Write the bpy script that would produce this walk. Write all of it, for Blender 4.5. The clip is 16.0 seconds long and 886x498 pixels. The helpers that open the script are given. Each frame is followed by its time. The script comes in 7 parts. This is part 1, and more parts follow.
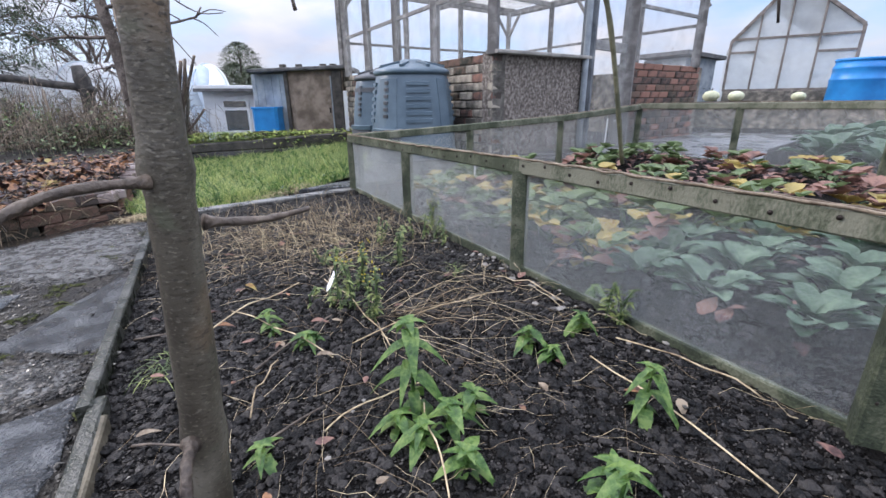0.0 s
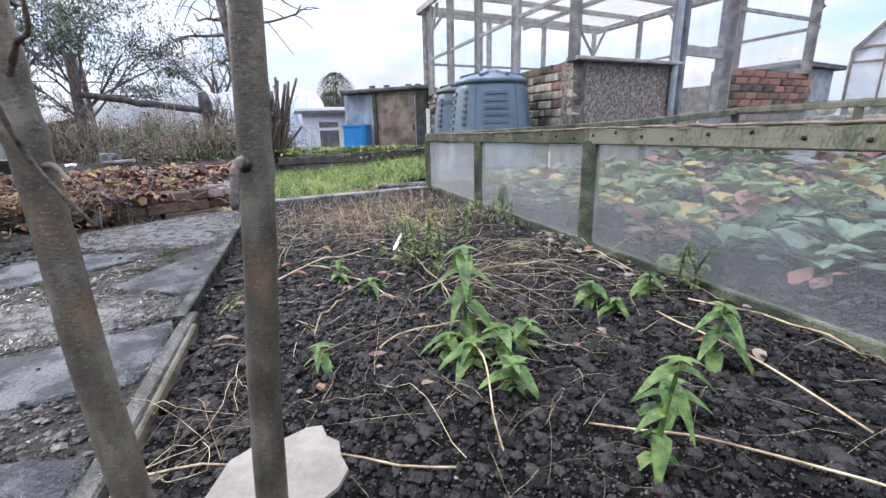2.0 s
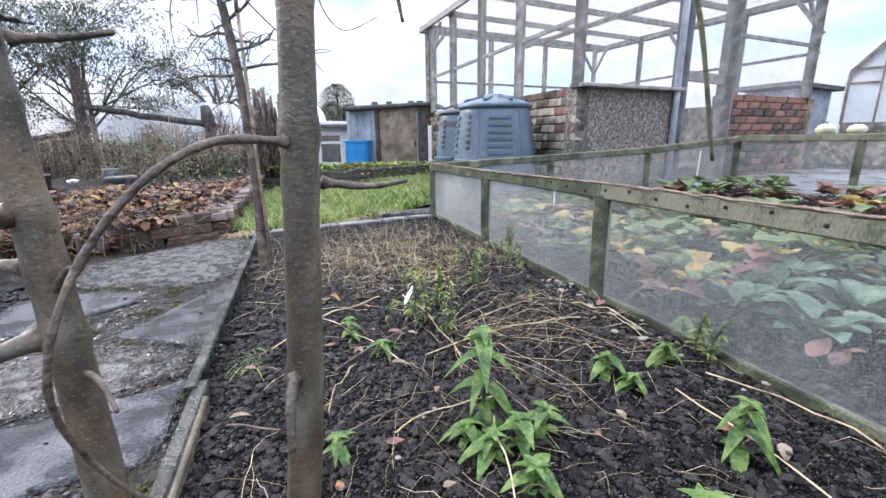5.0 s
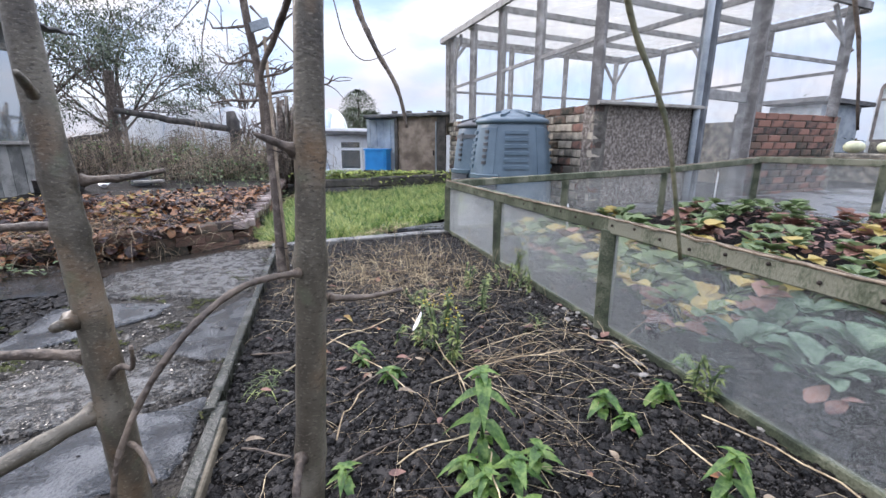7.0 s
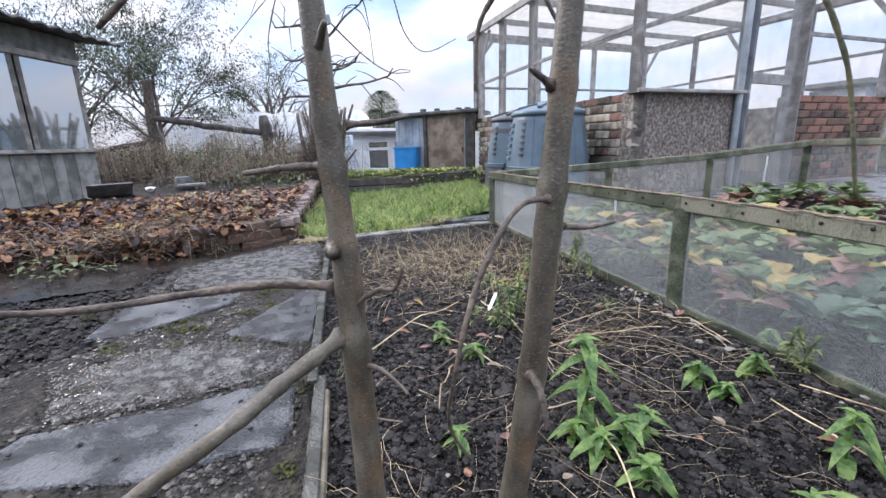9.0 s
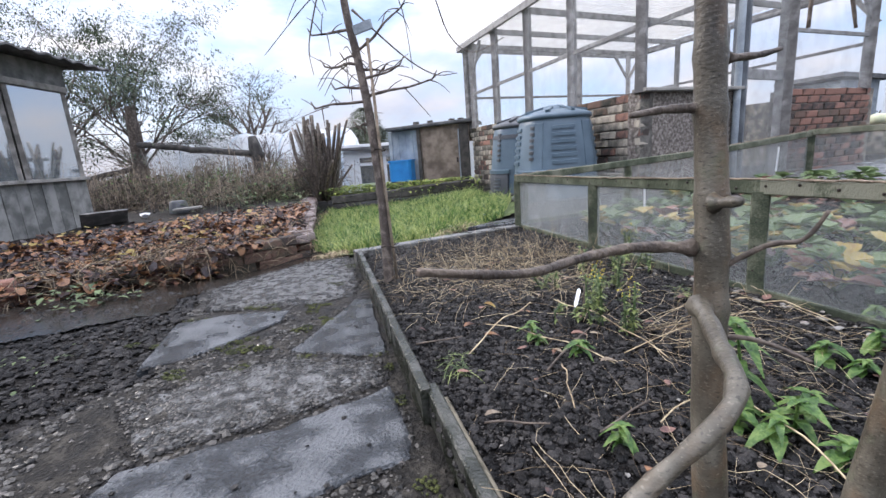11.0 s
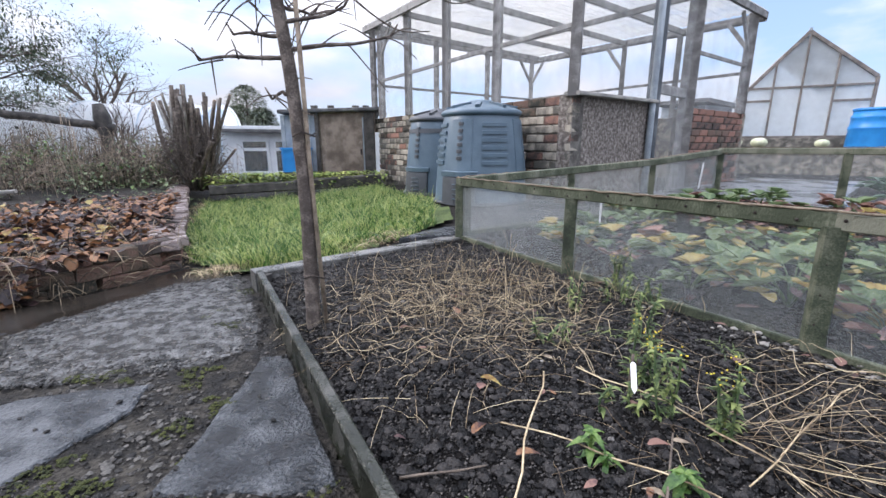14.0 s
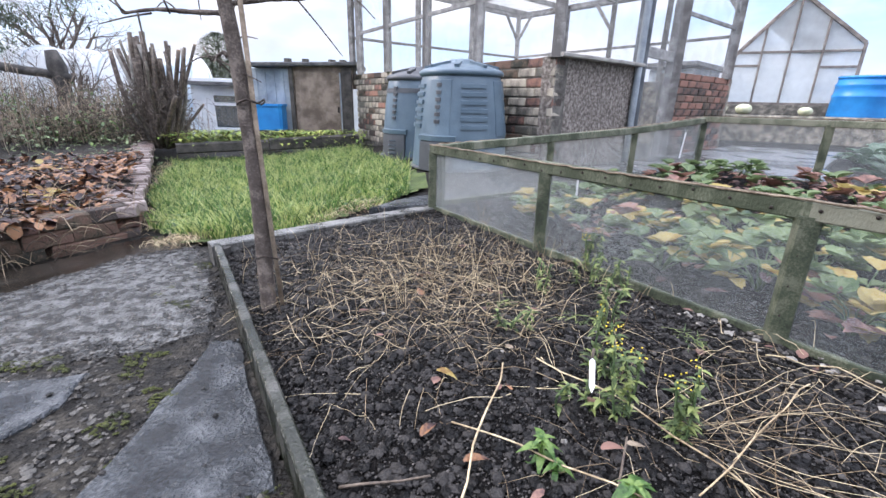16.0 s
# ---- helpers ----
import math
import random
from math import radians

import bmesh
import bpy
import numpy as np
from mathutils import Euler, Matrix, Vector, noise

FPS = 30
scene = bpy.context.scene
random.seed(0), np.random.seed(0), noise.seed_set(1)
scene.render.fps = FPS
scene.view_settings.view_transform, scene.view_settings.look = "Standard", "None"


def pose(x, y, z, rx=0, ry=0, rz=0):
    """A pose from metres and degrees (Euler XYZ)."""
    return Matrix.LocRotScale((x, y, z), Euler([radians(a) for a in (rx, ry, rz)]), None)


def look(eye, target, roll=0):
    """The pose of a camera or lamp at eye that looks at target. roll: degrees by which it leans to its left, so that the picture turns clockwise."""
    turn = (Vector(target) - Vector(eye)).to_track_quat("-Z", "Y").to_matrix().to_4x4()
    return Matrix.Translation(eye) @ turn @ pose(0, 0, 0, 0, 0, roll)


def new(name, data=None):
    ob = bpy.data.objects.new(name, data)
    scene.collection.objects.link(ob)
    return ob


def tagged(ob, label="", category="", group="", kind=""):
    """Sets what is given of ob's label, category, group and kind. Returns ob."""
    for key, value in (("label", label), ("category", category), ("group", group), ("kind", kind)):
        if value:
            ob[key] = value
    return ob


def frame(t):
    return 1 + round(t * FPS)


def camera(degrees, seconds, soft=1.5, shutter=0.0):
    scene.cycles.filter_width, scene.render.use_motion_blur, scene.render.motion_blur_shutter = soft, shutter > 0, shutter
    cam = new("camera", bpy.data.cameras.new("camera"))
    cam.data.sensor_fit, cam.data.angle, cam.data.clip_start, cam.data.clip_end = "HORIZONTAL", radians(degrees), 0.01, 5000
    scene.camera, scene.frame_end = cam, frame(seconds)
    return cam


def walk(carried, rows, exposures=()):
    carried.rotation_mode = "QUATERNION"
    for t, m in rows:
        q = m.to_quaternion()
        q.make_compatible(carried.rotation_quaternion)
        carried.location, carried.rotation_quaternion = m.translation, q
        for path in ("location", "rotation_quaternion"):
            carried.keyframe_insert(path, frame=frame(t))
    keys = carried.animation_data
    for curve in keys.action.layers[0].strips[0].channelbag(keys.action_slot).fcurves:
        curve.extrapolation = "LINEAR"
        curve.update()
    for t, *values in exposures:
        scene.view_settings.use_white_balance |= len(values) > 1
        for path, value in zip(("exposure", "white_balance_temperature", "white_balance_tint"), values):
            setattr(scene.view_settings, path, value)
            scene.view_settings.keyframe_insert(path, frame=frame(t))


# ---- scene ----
cam = camera(91.2, 16.0)
PATH = [
    (0, pose(-0.014, 0.013, 0.995, 71.13, 0.73, -0.48)),
    (0.5, pose(-0.010, -0.061, 0.978, 72.50, 1.06, 3.08)),
    (1, pose(0.032, -0.060, 0.977, 72.72, 1.23, 7.21)),
    (1.5, pose(0.038, -0.077, 0.955, 73.52, 1.10, 9.30)),
    (2, pose(0.046, -0.095, 0.742, 74.54, 1.33, 9.82)),
    (2.5, pose(0.031, -0.098, 0.650, 75.09, 1.67, 10.08)),
    (3, pose(0.017, -0.100, 0.630, 75.29, 1.91, 10.43)),
    (3.5, pose(-0.009, -0.086, 0.665, 75.36, 1.86, 10.74)),
    (4, pose(-0.024, -0.053, 0.779, 75.38, 1.12, 10.51)),
    (4.5, pose(-0.028, -0.032, 0.870, 75.52, 0.81, 9.48)),
    (6.8, pose(0.029, -0.082, 1.089, 76.08, -0.15, 12.22)),
    (7, pose(0.020, -0.077, 1.078, 76.20, -0.32, 12.24)),
    (7.5, pose(0.008, -0.066, 1.067, 76.05, -0.13, 11.77)),
    (8, pose(-0.017, -0.077, 1.079, 75.80, 0.01, 11.07)),
    (8.5, pose(-0.095, -0.117, 1.034, 75.82, 0.76, 12.17)),
    (9, pose(-0.210, -0.202, 1.011, 76.15, 1.48, 14.75)),
    (9.5, pose(-0.332, -0.283, 1.014, 76.57, 2.08, 16.18)),
    (11.8, pose(-1.001, -0.181, 0.923, 78.52, 5.23, 7.03)),
    (12, pose(-1.102, -0.125, 0.921, 78.70, 4.81, 5.37)),
    (12.5, pose(-1.185, 0.040, 0.965, 79.40, 3.77, 2.58)),
    (13, pose(-1.161, 0.244, 0.983, 79.89, 2.37, 0.64)),
    (13.5, pose(-1.159, 0.422, 0.983, 78.98, 1.09, -1.11)),
    (14, pose(-1.168, 0.558, 0.975, 76.45, 0.09, -2.09)),
    (14.5, pose(-1.133, 0.621, 0.962, 73.90, -0.46, -2.57)),
    (15, pose(-1.110, 0.660, 0.982, 72.35, -1.01, -3.10)),
    (15.5, pose(-1.084, 0.672, 0.999, 71.65, -1.06, -3.61)),
    (16, pose(-1.064, 0.687, 1.037, 71.23, -1.19, -3.93)),
]
walk(cam, PATH, [(0.0, 0.5, 6150, 17), (0.5, 0.12, 6000, 17), (1.2, 0.45, 6100, 17), (2.0, 0.78, 6200, 17), (4.5, 0.92, 6180, 17), (7.0, 0.68, 6230, 17), (9.5, 0.68, 6230, 17), (12.0, 0.52, 6280, 16), (14.0, 0.58, 6190, 16), (14.5, 0.78, 6180, 16), (15.0, 0.88, 6180, 17), (16.0, 0.9, 6180, 17)])

# ---- world, sun ----
world = bpy.data.worlds.new("sky")
scene.world = world
world.use_nodes = True
wn, wl = world.node_tree.nodes, world.node_tree.links
wn.clear()
w_out = wn.new("ShaderNodeOutputWorld")
w_bg = wn.new("ShaderNodeBackground")
w_sky = wn.new("ShaderNodeTexSky")
w_sky.sky_type = "NISHITA"
w_sky.sun_disc = False
w_sky.sun_elevation = radians(30)
w_sky.sun_rotation = radians(-72)
w_co = wn.new("ShaderNodeTexCoord")
w_map = wn.new("ShaderNodeMapping")
w_map.inputs["Scale"].default_value = (1.0, 1.0, 2.6)
w_no = wn.new("ShaderNodeTexNoise")
w_no.inputs["Scale"].default_value = 2.3
w_no.inputs["Detail"].default_value = 8
w_no.inputs["Roughness"].default_value = 0.55
w_ramp = wn.new("ShaderNodeValToRGB")
w_ramp.color_ramp.elements[0].position = 0.40
w_ramp.color_ramp.elements[1].position = 0.58
w_sep = wn.new("ShaderNodeSeparateXYZ")
w_up = wn.new("ShaderNodeMapRange")
w_up.inputs["From Min"].default_value = 0.0
w_up.inputs["From Max"].default_value = 1.0
w_up.interpolation_type = "SMOOTHSTEP"
w_up.inputs["To Min"].default_value = 0.58
w_up.inputs["To Max"].default_value = 4.0
w_cloud = wn.new("ShaderNodeValToRGB")
w_cloud.color_ramp.elements[0].position = 0.35
w_cloud.color_ramp.elements[0].color = (0.66, 0.73, 0.86, 1)
w_cloud.color_ramp.elements[1].position = 0.7
w_cloud.color_ramp.elements[1].color = (1.0, 0.975, 0.945, 1)
w_no2 = wn.new("ShaderNodeTexNoise")
w_no2.inputs["Scale"].default_value = 4.5
w_no2.inputs["Detail"].default_value = 6
w_mul = wn.new("ShaderNodeVectorMath")
w_mul.operation = "SCALE"
w_skyk = wn.new("ShaderNodeVectorMath")
w_skyk.operation = "SCALE"
w_skyk.inputs["Scale"].default_value = 0.05
w_blue = wn.new("ShaderNodeVectorMath")
w_blue.operation = "ADD"
w_blue.inputs[1].default_value = (0.24, 0.34, 0.50)
w_mix = wn.new("ShaderNodeMix")
w_mix.data_type = "RGBA"
wl.new(w_co.outputs["Generated"], w_map.inputs["Vector"])
wl.new(w_map.outputs["Vector"], w_no.inputs["Vector"])
wl.new(w_map.outputs["Vector"], w_no2.inputs["Vector"])
wl.new(w_no.outputs["Fac"], w_ramp.inputs["Fac"])
wl.new(w_no2.outputs["Fac"], w_cloud.inputs["Fac"])
wl.new(w_co.outputs["Generated"], w_sep.inputs["Vector"])
wl.new(w_sep.outputs["Z"], w_up.inputs["Value"])
wl.new(w_cloud.outputs["Color"], w_mul.inputs[0])
wl.new(w_up.outputs["Result"], w_mul.inputs["Scale"])
wl.new(w_sky.outputs["Color"], w_skyk.inputs[0])
wl.new(w_ramp.outputs["Color"], w_mix.inputs["Factor"])
wl.new(w_skyk.outputs["Vector"], w_blue.inputs[0])
wl.new(w_blue.outputs["Vector"], w_mix.inputs["A"])
wl.new(w_mul.outputs["Vector"], w_mix.inputs["B"])
wl.new(w_mix.outputs["Result"], w_bg.inputs["Color"])
w_bg.inputs["Strength"].default_value = 1.0
wl.new(w_bg.outputs["Background"], w_out.inputs["Surface"])

sun = new("sun", bpy.data.lights.new("sun", "SUN"))
sun.data.energy = 1.3
sun.data.angle = radians(14)
sun.data.color = (1.0, 0.93, 0.82)
sun.matrix_world = look((-25, 8, 15), (0, 0, 0))


# ---- materials ----
def mat(name, a, b, scale=6.0, rough=0.8, bump=0.3, fine=60.0, mid=None, metal=0.0, spread=0.0, wet=0.0, island=False, spec=0.5, stretch=1.0, trans=0.0):
    """Two colours in large patches, fine grain over them, relief; spread: change from piece to piece."""
    m = bpy.data.materials.new(name)
    m.use_nodes = True
    n, l = m.node_tree.nodes, m.node_tree.links
    p = n["Principled BSDF"]
    co = n.new("ShaderNodeTexCoord")
    big, small = n.new("ShaderNodeTexNoise"), n.new("ShaderNodeTexNoise")
    big.inputs["Scale"].default_value, big.inputs["Detail"].default_value = scale, 6
    small.inputs["Scale"].default_value, small.inputs["Detail"].default_value = fine, 5
    ramp = n.new("ShaderNodeValToRGB")
    e = ramp.color_ramp.elements
    e[0].position, e[0].color = 0.34, (*a, 1)
    e[1].position, e[1].color = 0.66, (*b, 1)
    if mid:
        x = ramp.color_ramp.elements.new(0.5)
        x.color = (*mid, 1)
    mp = n.new("ShaderNodeMapping")
    mp.inputs["Scale"].default_value = (1.0, 1.0, stretch)
    l.new(co.outputs["Object"], mp.inputs["Vector"])
    l.new(mp.outputs["Vector"], big.inputs["Vector"])
    l.new(mp.outputs["Vector"], small.inputs["Vector"])
    add = n.new("ShaderNodeMath")
    add.operation = "MULTIPLY_ADD"
    add.inputs[1].default_value, add.inputs[2].default_value = 0.5, -0.25
    l.new(small.outputs["Fac"], add.inputs[0])
    plus = n.new("ShaderNodeMath")
    plus.operation = "ADD"
    l.new(big.outputs["Fac"], plus.inputs[0])
    l.new(add.outputs[0], plus.inputs[1])
    last = plus
    if spread:
        if island:
            info = n.new("ShaderNodeNewGeometry")
            socket = info.outputs["Random Per Island"]
        else:
            info = n.new("ShaderNodeObjectInfo")
            socket = info.outputs["Random"]
        s = n.new("ShaderNodeMath")
        s.operation = "MULTIPLY_ADD"
        s.inputs[1].default_value, s.inputs[2].default_value = spread, -spread / 2
        l.new(socket, s.inputs[0])
        last = n.new("ShaderNodeMath")
        last.operation = "ADD"
        l.new(plus.outputs[0], last.inputs[0])
        l.new(s.outputs[0], last.inputs[1])
    l.new(last.outputs[0], ramp.inputs["Fac"])
    l.new(ramp.outputs["Color"], p.inputs["Base Color"])
    p.inputs["Metallic"].default_value = metal
    p.inputs["Roughness"].default_value = rough
    p.inputs["Specular IOR Level"].default_value = spec
    if wet:
        r = n.new("ShaderNodeMapRange")
        r.inputs["From Min"].default_value, r.inputs["From Max"].default_value = 0.38, 0.6
        r.inputs["To Min"].default_value, r.inputs["To Max"].default_value = rough - wet, rough
        l.new(big.outputs["Fac"], r.inputs["Value"])
        l.new(r.outputs["Result"], p.inputs["Roughness"])
    if bump:
        bp = n.new("ShaderNodeBump")
        bp.inputs["Strength"].default_value, bp.inputs["Distance"].default_value = bump, 0.02
        l.new(small.outputs["Fac"], bp.inputs["Height"])
        l.new(bp.outputs["Normal"], p.inputs["Normal"])
    if trans:
        tr = n.new("ShaderNodeBsdfTranslucent")
        ms = n.new("ShaderNodeMixShader")
        ms.inputs[0].default_value = trans
        l.new(ramp.outputs["Color"], tr.inputs["Color"])
        l.new(p.outputs[0], ms.inputs[1])
        l.new(tr.outputs[0], ms.inputs[2])
        l.new(ms.outputs[0], n["Material Output"].inputs["Surface"])
    return m


def sheet(name, colour, clear, rough=0.4, scale=4.0, wave=0.2, streak=0.25):
    """A thin milky sheet (netting, polythene, glass): part of the light goes straight through."""
    m = bpy.data.materials.new(name)
    m.use_nodes = True
    n, l = m.node_tree.nodes, m.node_tree.links
    p = n["Principled BSDF"]
    p.inputs["Base Color"].default_value = (*colour, 1)
    p.inputs["Roughness"].default_value = rough
    t = n.new("ShaderNodeBsdfTransparent")
    tr = n.new("ShaderNodeBsdfTranslucent")
    tr.inputs["Color"].default_value = (*colour, 1)
    body = n.new("ShaderNodeMixShader")
    body.inputs[0].default_value = 0.5
    mix = n.new("ShaderNodeMixShader")
    no = n.new("ShaderNodeTexNoise")
    no.inputs["Scale"].default_value, no.inputs["Detail"].default_value = scale, 5
    co = n.new("ShaderNodeTexCoord")
    l.new(co.outputs["Object"], no.inputs["Vector"])
    r = n.new("ShaderNodeMapRange")
    r.inputs["From Min"].default_value, r.inputs["From Max"].default_value = 0.3, 0.7
    r.inputs["To Min"].default_value, r.inputs["To Max"].default_value = min(1, 1 - clear + streak / 2), max(0, 1 - clear - streak / 2)
    l.new(no.outputs["Fac"], r.inputs["Value"])
    l.new(r.outputs["Result"], mix.inputs[0])
    l.new(p.outputs[0], body.inputs[1])
    l.new(tr.outputs[0], body.inputs[2])
    l.new(t.outputs[0], mix.inputs[1])
    l.new(body.outputs[0], mix.inputs[2])
    bp = n.new("ShaderNodeBump")
    bp.inputs["Strength"].default_value, bp.inputs["Distance"].default_value = wave, 0.03
    l.new(no.outputs["Fac"], bp.inputs["Height"])
    l.new(bp.outputs["Normal"], p.inputs["Normal"])
    l.new(mix.outputs[0], n["Material Output"].inputs["Surface"])
    return m


# sheet below the clods: shade of the gaps is put into its darker colour
SOIL = mat("soil", (0.0022, 0.0019, 0.0018), (0.011, 0.0095, 0.0086), 9, 0.9, 1.0, 130, mid=(0.005, 0.0043, 0.0039), wet=0.15, spec=0.12)
CLOD = mat("clod", (0.0024, 0.0021, 0.002), (0.034, 0.031, 0.029), 20, 0.62, 0.6, 120, mid=(0.006, 0.0052, 0.0049), spread=0.6, island=True, wet=0.32, spec=0.22)
# crumb tones vary at random; the palest put glints into the colour
CHIP = mat("crumb", (0.0026, 0.0022, 0.002), (0.085, 0.078, 0.072), 40, 0.6, 0, 120, mid=(0.0056, 0.0049, 0.0045), spread=0.5, island=True, wet=0.3, spec=0.2)
EARTH = mat("earth", (0.005, 0.0044, 0.0038), (0.026, 0.022, 0.018), 2.5, 0.9, 1.0, 45, mid=(0.010, 0.0086, 0.007), wet=0.2, spec=0.2)
MUD = mat("wet_mud", (0.012, 0.0105, 0.009), (0.032, 0.027, 0.022), 3, 0.24, 0.15, 30, wet=0.17)
CONC = mat("path_bed", (0.004, 0.0036, 0.003), (0.055, 0.049, 0.04), 9.0, 0.7, 1.0, 60, mid=(0.013, 0.0115, 0.0095), wet=0.3, spec=0.16)
ROUGH = mat("rough_concrete", (0.010, 0.010, 0.009), (0.15, 0.15, 0.146), 16.0, 0.42, 1.0, 60, mid=(0.042, 0.042, 0.0395), wet=0.27, spec=0.34)
SLAB = mat("paving_slab", (0.016, 0.018, 0.020), (0.12, 0.126, 0.132), 6, 0.40, 1.0, 75, mid=(0.04, 0.045, 0.05), spread=0.15, wet=0.24, spec=0.42)
GRIT = mat("grit", (0.03, 0.026, 0.022), (0.24, 0.225, 0.20), 30, 0.6, 0.3, 140, mid=(0.075, 0.068, 0.06), spread=0.6, island=True)
MOSS = mat("moss", (0.018, 0.024, 0.006), (0.085, 0.095, 0.02), 25, 0.95, 1.0, 160)
LAWN = mat("grass", (0.04, 0.095, 0.02), (0.42, 0.46, 0.17), 3.2, 0.5, 0, 30, mid=(0.125, 0.255, 0.05), spread=0.8, island=True, trans=0.4)
DRYGRASS = mat("dry_grass", (0.15, 0.105, 0.06), (0.60, 0.49, 0.31), 8, 0.75, 0, 60, mid=(0.34, 0.26, 0.155), spread=0.6, island=True)
BARK = bpy.data.materials.new("bark")
BARK.use_nodes = True


def bark(m):
    """Smooth damp grey-brown bark: large patches, rusty stains, pale pores and dark flecks that run round the stem."""
    n, l = m.node_tree.nodes, m.node_tree.links
    p = n["Principled BSDF"]
    co = n.new("ShaderNodeTexCoord")

    def field(sx, sz, lo, hi, detail=4):
        mp, no, r = n.new("ShaderNodeMapping"), n.new("ShaderNodeTexNoise"), n.new("ShaderNodeMapRange")
        mp.inputs["Scale"].default_value = (sx, sx, sz)
        no.inputs["Scale"].default_value, no.inputs["Detail"].default_value = 1.0, detail
        r.inputs["From Min"].default_value, r.inputs["From Max"].default_value = lo, hi
        l.new(co.outputs["Object"], mp.inputs["Vector"])
        l.new(mp.outputs["Vector"], no.inputs["Vector"])
        l.new(no.outputs["Fac"], r.inputs["Value"])
        return no.outputs["Fac"], r.outputs["Result"]

    ramp = n.new("ShaderNodeValToRGB")
    e = ramp.color_ramp.elements
    e[0].position, e[0].color = 0.30, (0.042, 0.034, 0.024, 1)
    e[1].position, e[1].color = 0.70, (0.165, 0.148, 0.115, 1)
    e.new(0.5).color = (0.088, 0.076, 0.055, 1)
    l.new(field(30, 14, 0, 1, 8)[0], ramp.inputs["Fac"])
    last = ramp.outputs["Color"]
    for (sx, sz, lo, hi), colour, most in (((14, 9, 0.56, 0.74), (0.19, 0.105, 0.045), 0.55), ((230, 420, 0.58, 0.68), (0.24, 0.215, 0.165), 0.5), ((170, 380, 0.58, 0.68), (0.02, 0.016, 0.011), 0.7), ((40, 190, 0.66, 0.72), (0.02, 0.016, 0.011), 0.6), ((30, 26, 0.60, 0.70), (0.11, 0.125, 0.075), 0.4)):
        mix, k = n.new("ShaderNodeMix"), n.new("ShaderNodeMath")
        mix.data_type, k.operation = "RGBA", "MULTIPLY"
        k.inputs[1].default_value = most
        l.new(field(sx, sz, lo, hi)[1], k.inputs[0])
        l.new(k.outputs[0], mix.inputs["Factor"])
        l.new(last, mix.inputs["A"])
        mix.inputs["B"].default_value = (*colour, 1)
        last = mix.outputs["Result"]
    l.new(last, p.inputs["Base Color"])
    p.inputs["Roughness"].default_value = 0.46
    bp = n.new("ShaderNodeBump")
    bp.inputs["Strength"].default_value, bp.inputs["Distance"].default_value = 0.4, 0.003
    l.new(field(160, 240, 0, 1, 6)[0], bp.inputs["Height"])
    l.new(bp.outputs["Normal"], p.inputs["Normal"])


bark(BARK)
BARKDARK = mat("dark_bark", (0.065, 0.05, 0.041), (0.22, 0.18, 0.15), 16, 0.85, 0.6, 120, mid=(0.10, 0.08, 0.066))
TWIG = mat("twig", (0.042, 0.031, 0.024), (0.15, 0.115, 0.085), 20, 0.6, 0.4, 120)
GREENTWIG = mat("green_shoot", (0.05, 0.055, 0.025), (0.15, 0.14, 0.075), 20, 0.6, 0.3, 120)
CUT = mat("cut_wood", (0.30, 0.19, 0.10), (0.55, 0.40, 0.25), 25, 0.8, 0.3, 120)
WOODGREEN = mat("weathered_green_timber", (0.04, 0.05, 0.027), (0.19, 0.19, 0.14), 6, 0.8, 0.35, 120, mid=(0.085, 0.097, 0.061), spread=0.25, stretch=0.5)
POSTGREEN = mat("dark_green_post", (0.022, 0.03, 0.016), (0.13, 0.135, 0.09), 9, 0.8, 0.35, 120, mid=(0.058, 0.07, 0.04), spread=0.2)
BATTEN = mat("damp_batten", (0.045, 0.038, 0.022), (0.15, 0.128, 0.088), 9, 0.7, 0.3, 90)
WOODGREY = mat("grey_timber", (0.15, 0.14, 0.125), (0.36, 0.34, 0.31), 6, 0.85, 0.5, 100, mid=(0.24, 0.23, 0.21), spread=0.25)
DOORPOST = mat("blue_grey_post", (0.07, 0.08, 0.09), (0.17, 0.185, 0.2), 4, 0.7, 0.3, 80)
FRAMEWOOD = mat("painted_grey_timber", (0.13, 0.122, 0.115), (0.33, 0.32, 0.305), 7, 0.75, 0.3, 80, mid=(0.215, 0.205, 0.195), spread=0.3)
BOARD = mat("wet_board", (0.006, 0.008, 0.004), (0.07, 0.069, 0.06), 8, 0.38, 0.5, 90, mid=(0.018, 0.021, 0.013), wet=0.24)
EDGE = mat("pale_wet_edging", (0.045, 0.044, 0.038), (0.19, 0.187, 0.175), 7, 0.45, 0.6, 80, mid=(0.095, 0.093, 0.085), wet=0.25)
BRICKRED = mat("old_red_brick", (0.055, 0.044, 0.038), (0.29, 0.15, 0.11), 5, 0.9, 0.8, 60, mid=(0.165, 0.096, 0.075), spread=0.6)
BRICKYEL = mat("weathered_brick", (0.12, 0.112, 0.094), (0.44, 0.39, 0.315), 6, 0.92, 0.8, 60, mid=(0.27, 0.24, 0.197), spread=0.42)
BRICKDARK = mat("mossy_dark_brick", (0.03, 0.03, 0.022), (0.15, 0.09, 0.066), 8, 0.85, 0.7, 70, mid=(0.11, 0.08, 0.055), spread=0.4)
MORTAR = mat("mortar", (0.06, 0.055, 0.047), (0.18, 0.168, 0.15), 10, 0.95, 0.6, 90)
RENDER = mat("blotched_cement", (0.085, 0.071, 0.06), (0.34, 0.305, 0.27), 24, 0.9, 0.6, 110, mid=(0.175, 0.15, 0.13))
BINMAT = mat("grey_blue_plastic", (0.075, 0.115, 0.15), (0.115, 0.165, 0.205), 3, 0.42, 0.06, 90)
BINDARK = mat("dark_grey_plastic", (0.055, 0.06, 0.066), (0.085, 0.09, 0.1), 4, 0.5, 0.06, 90)
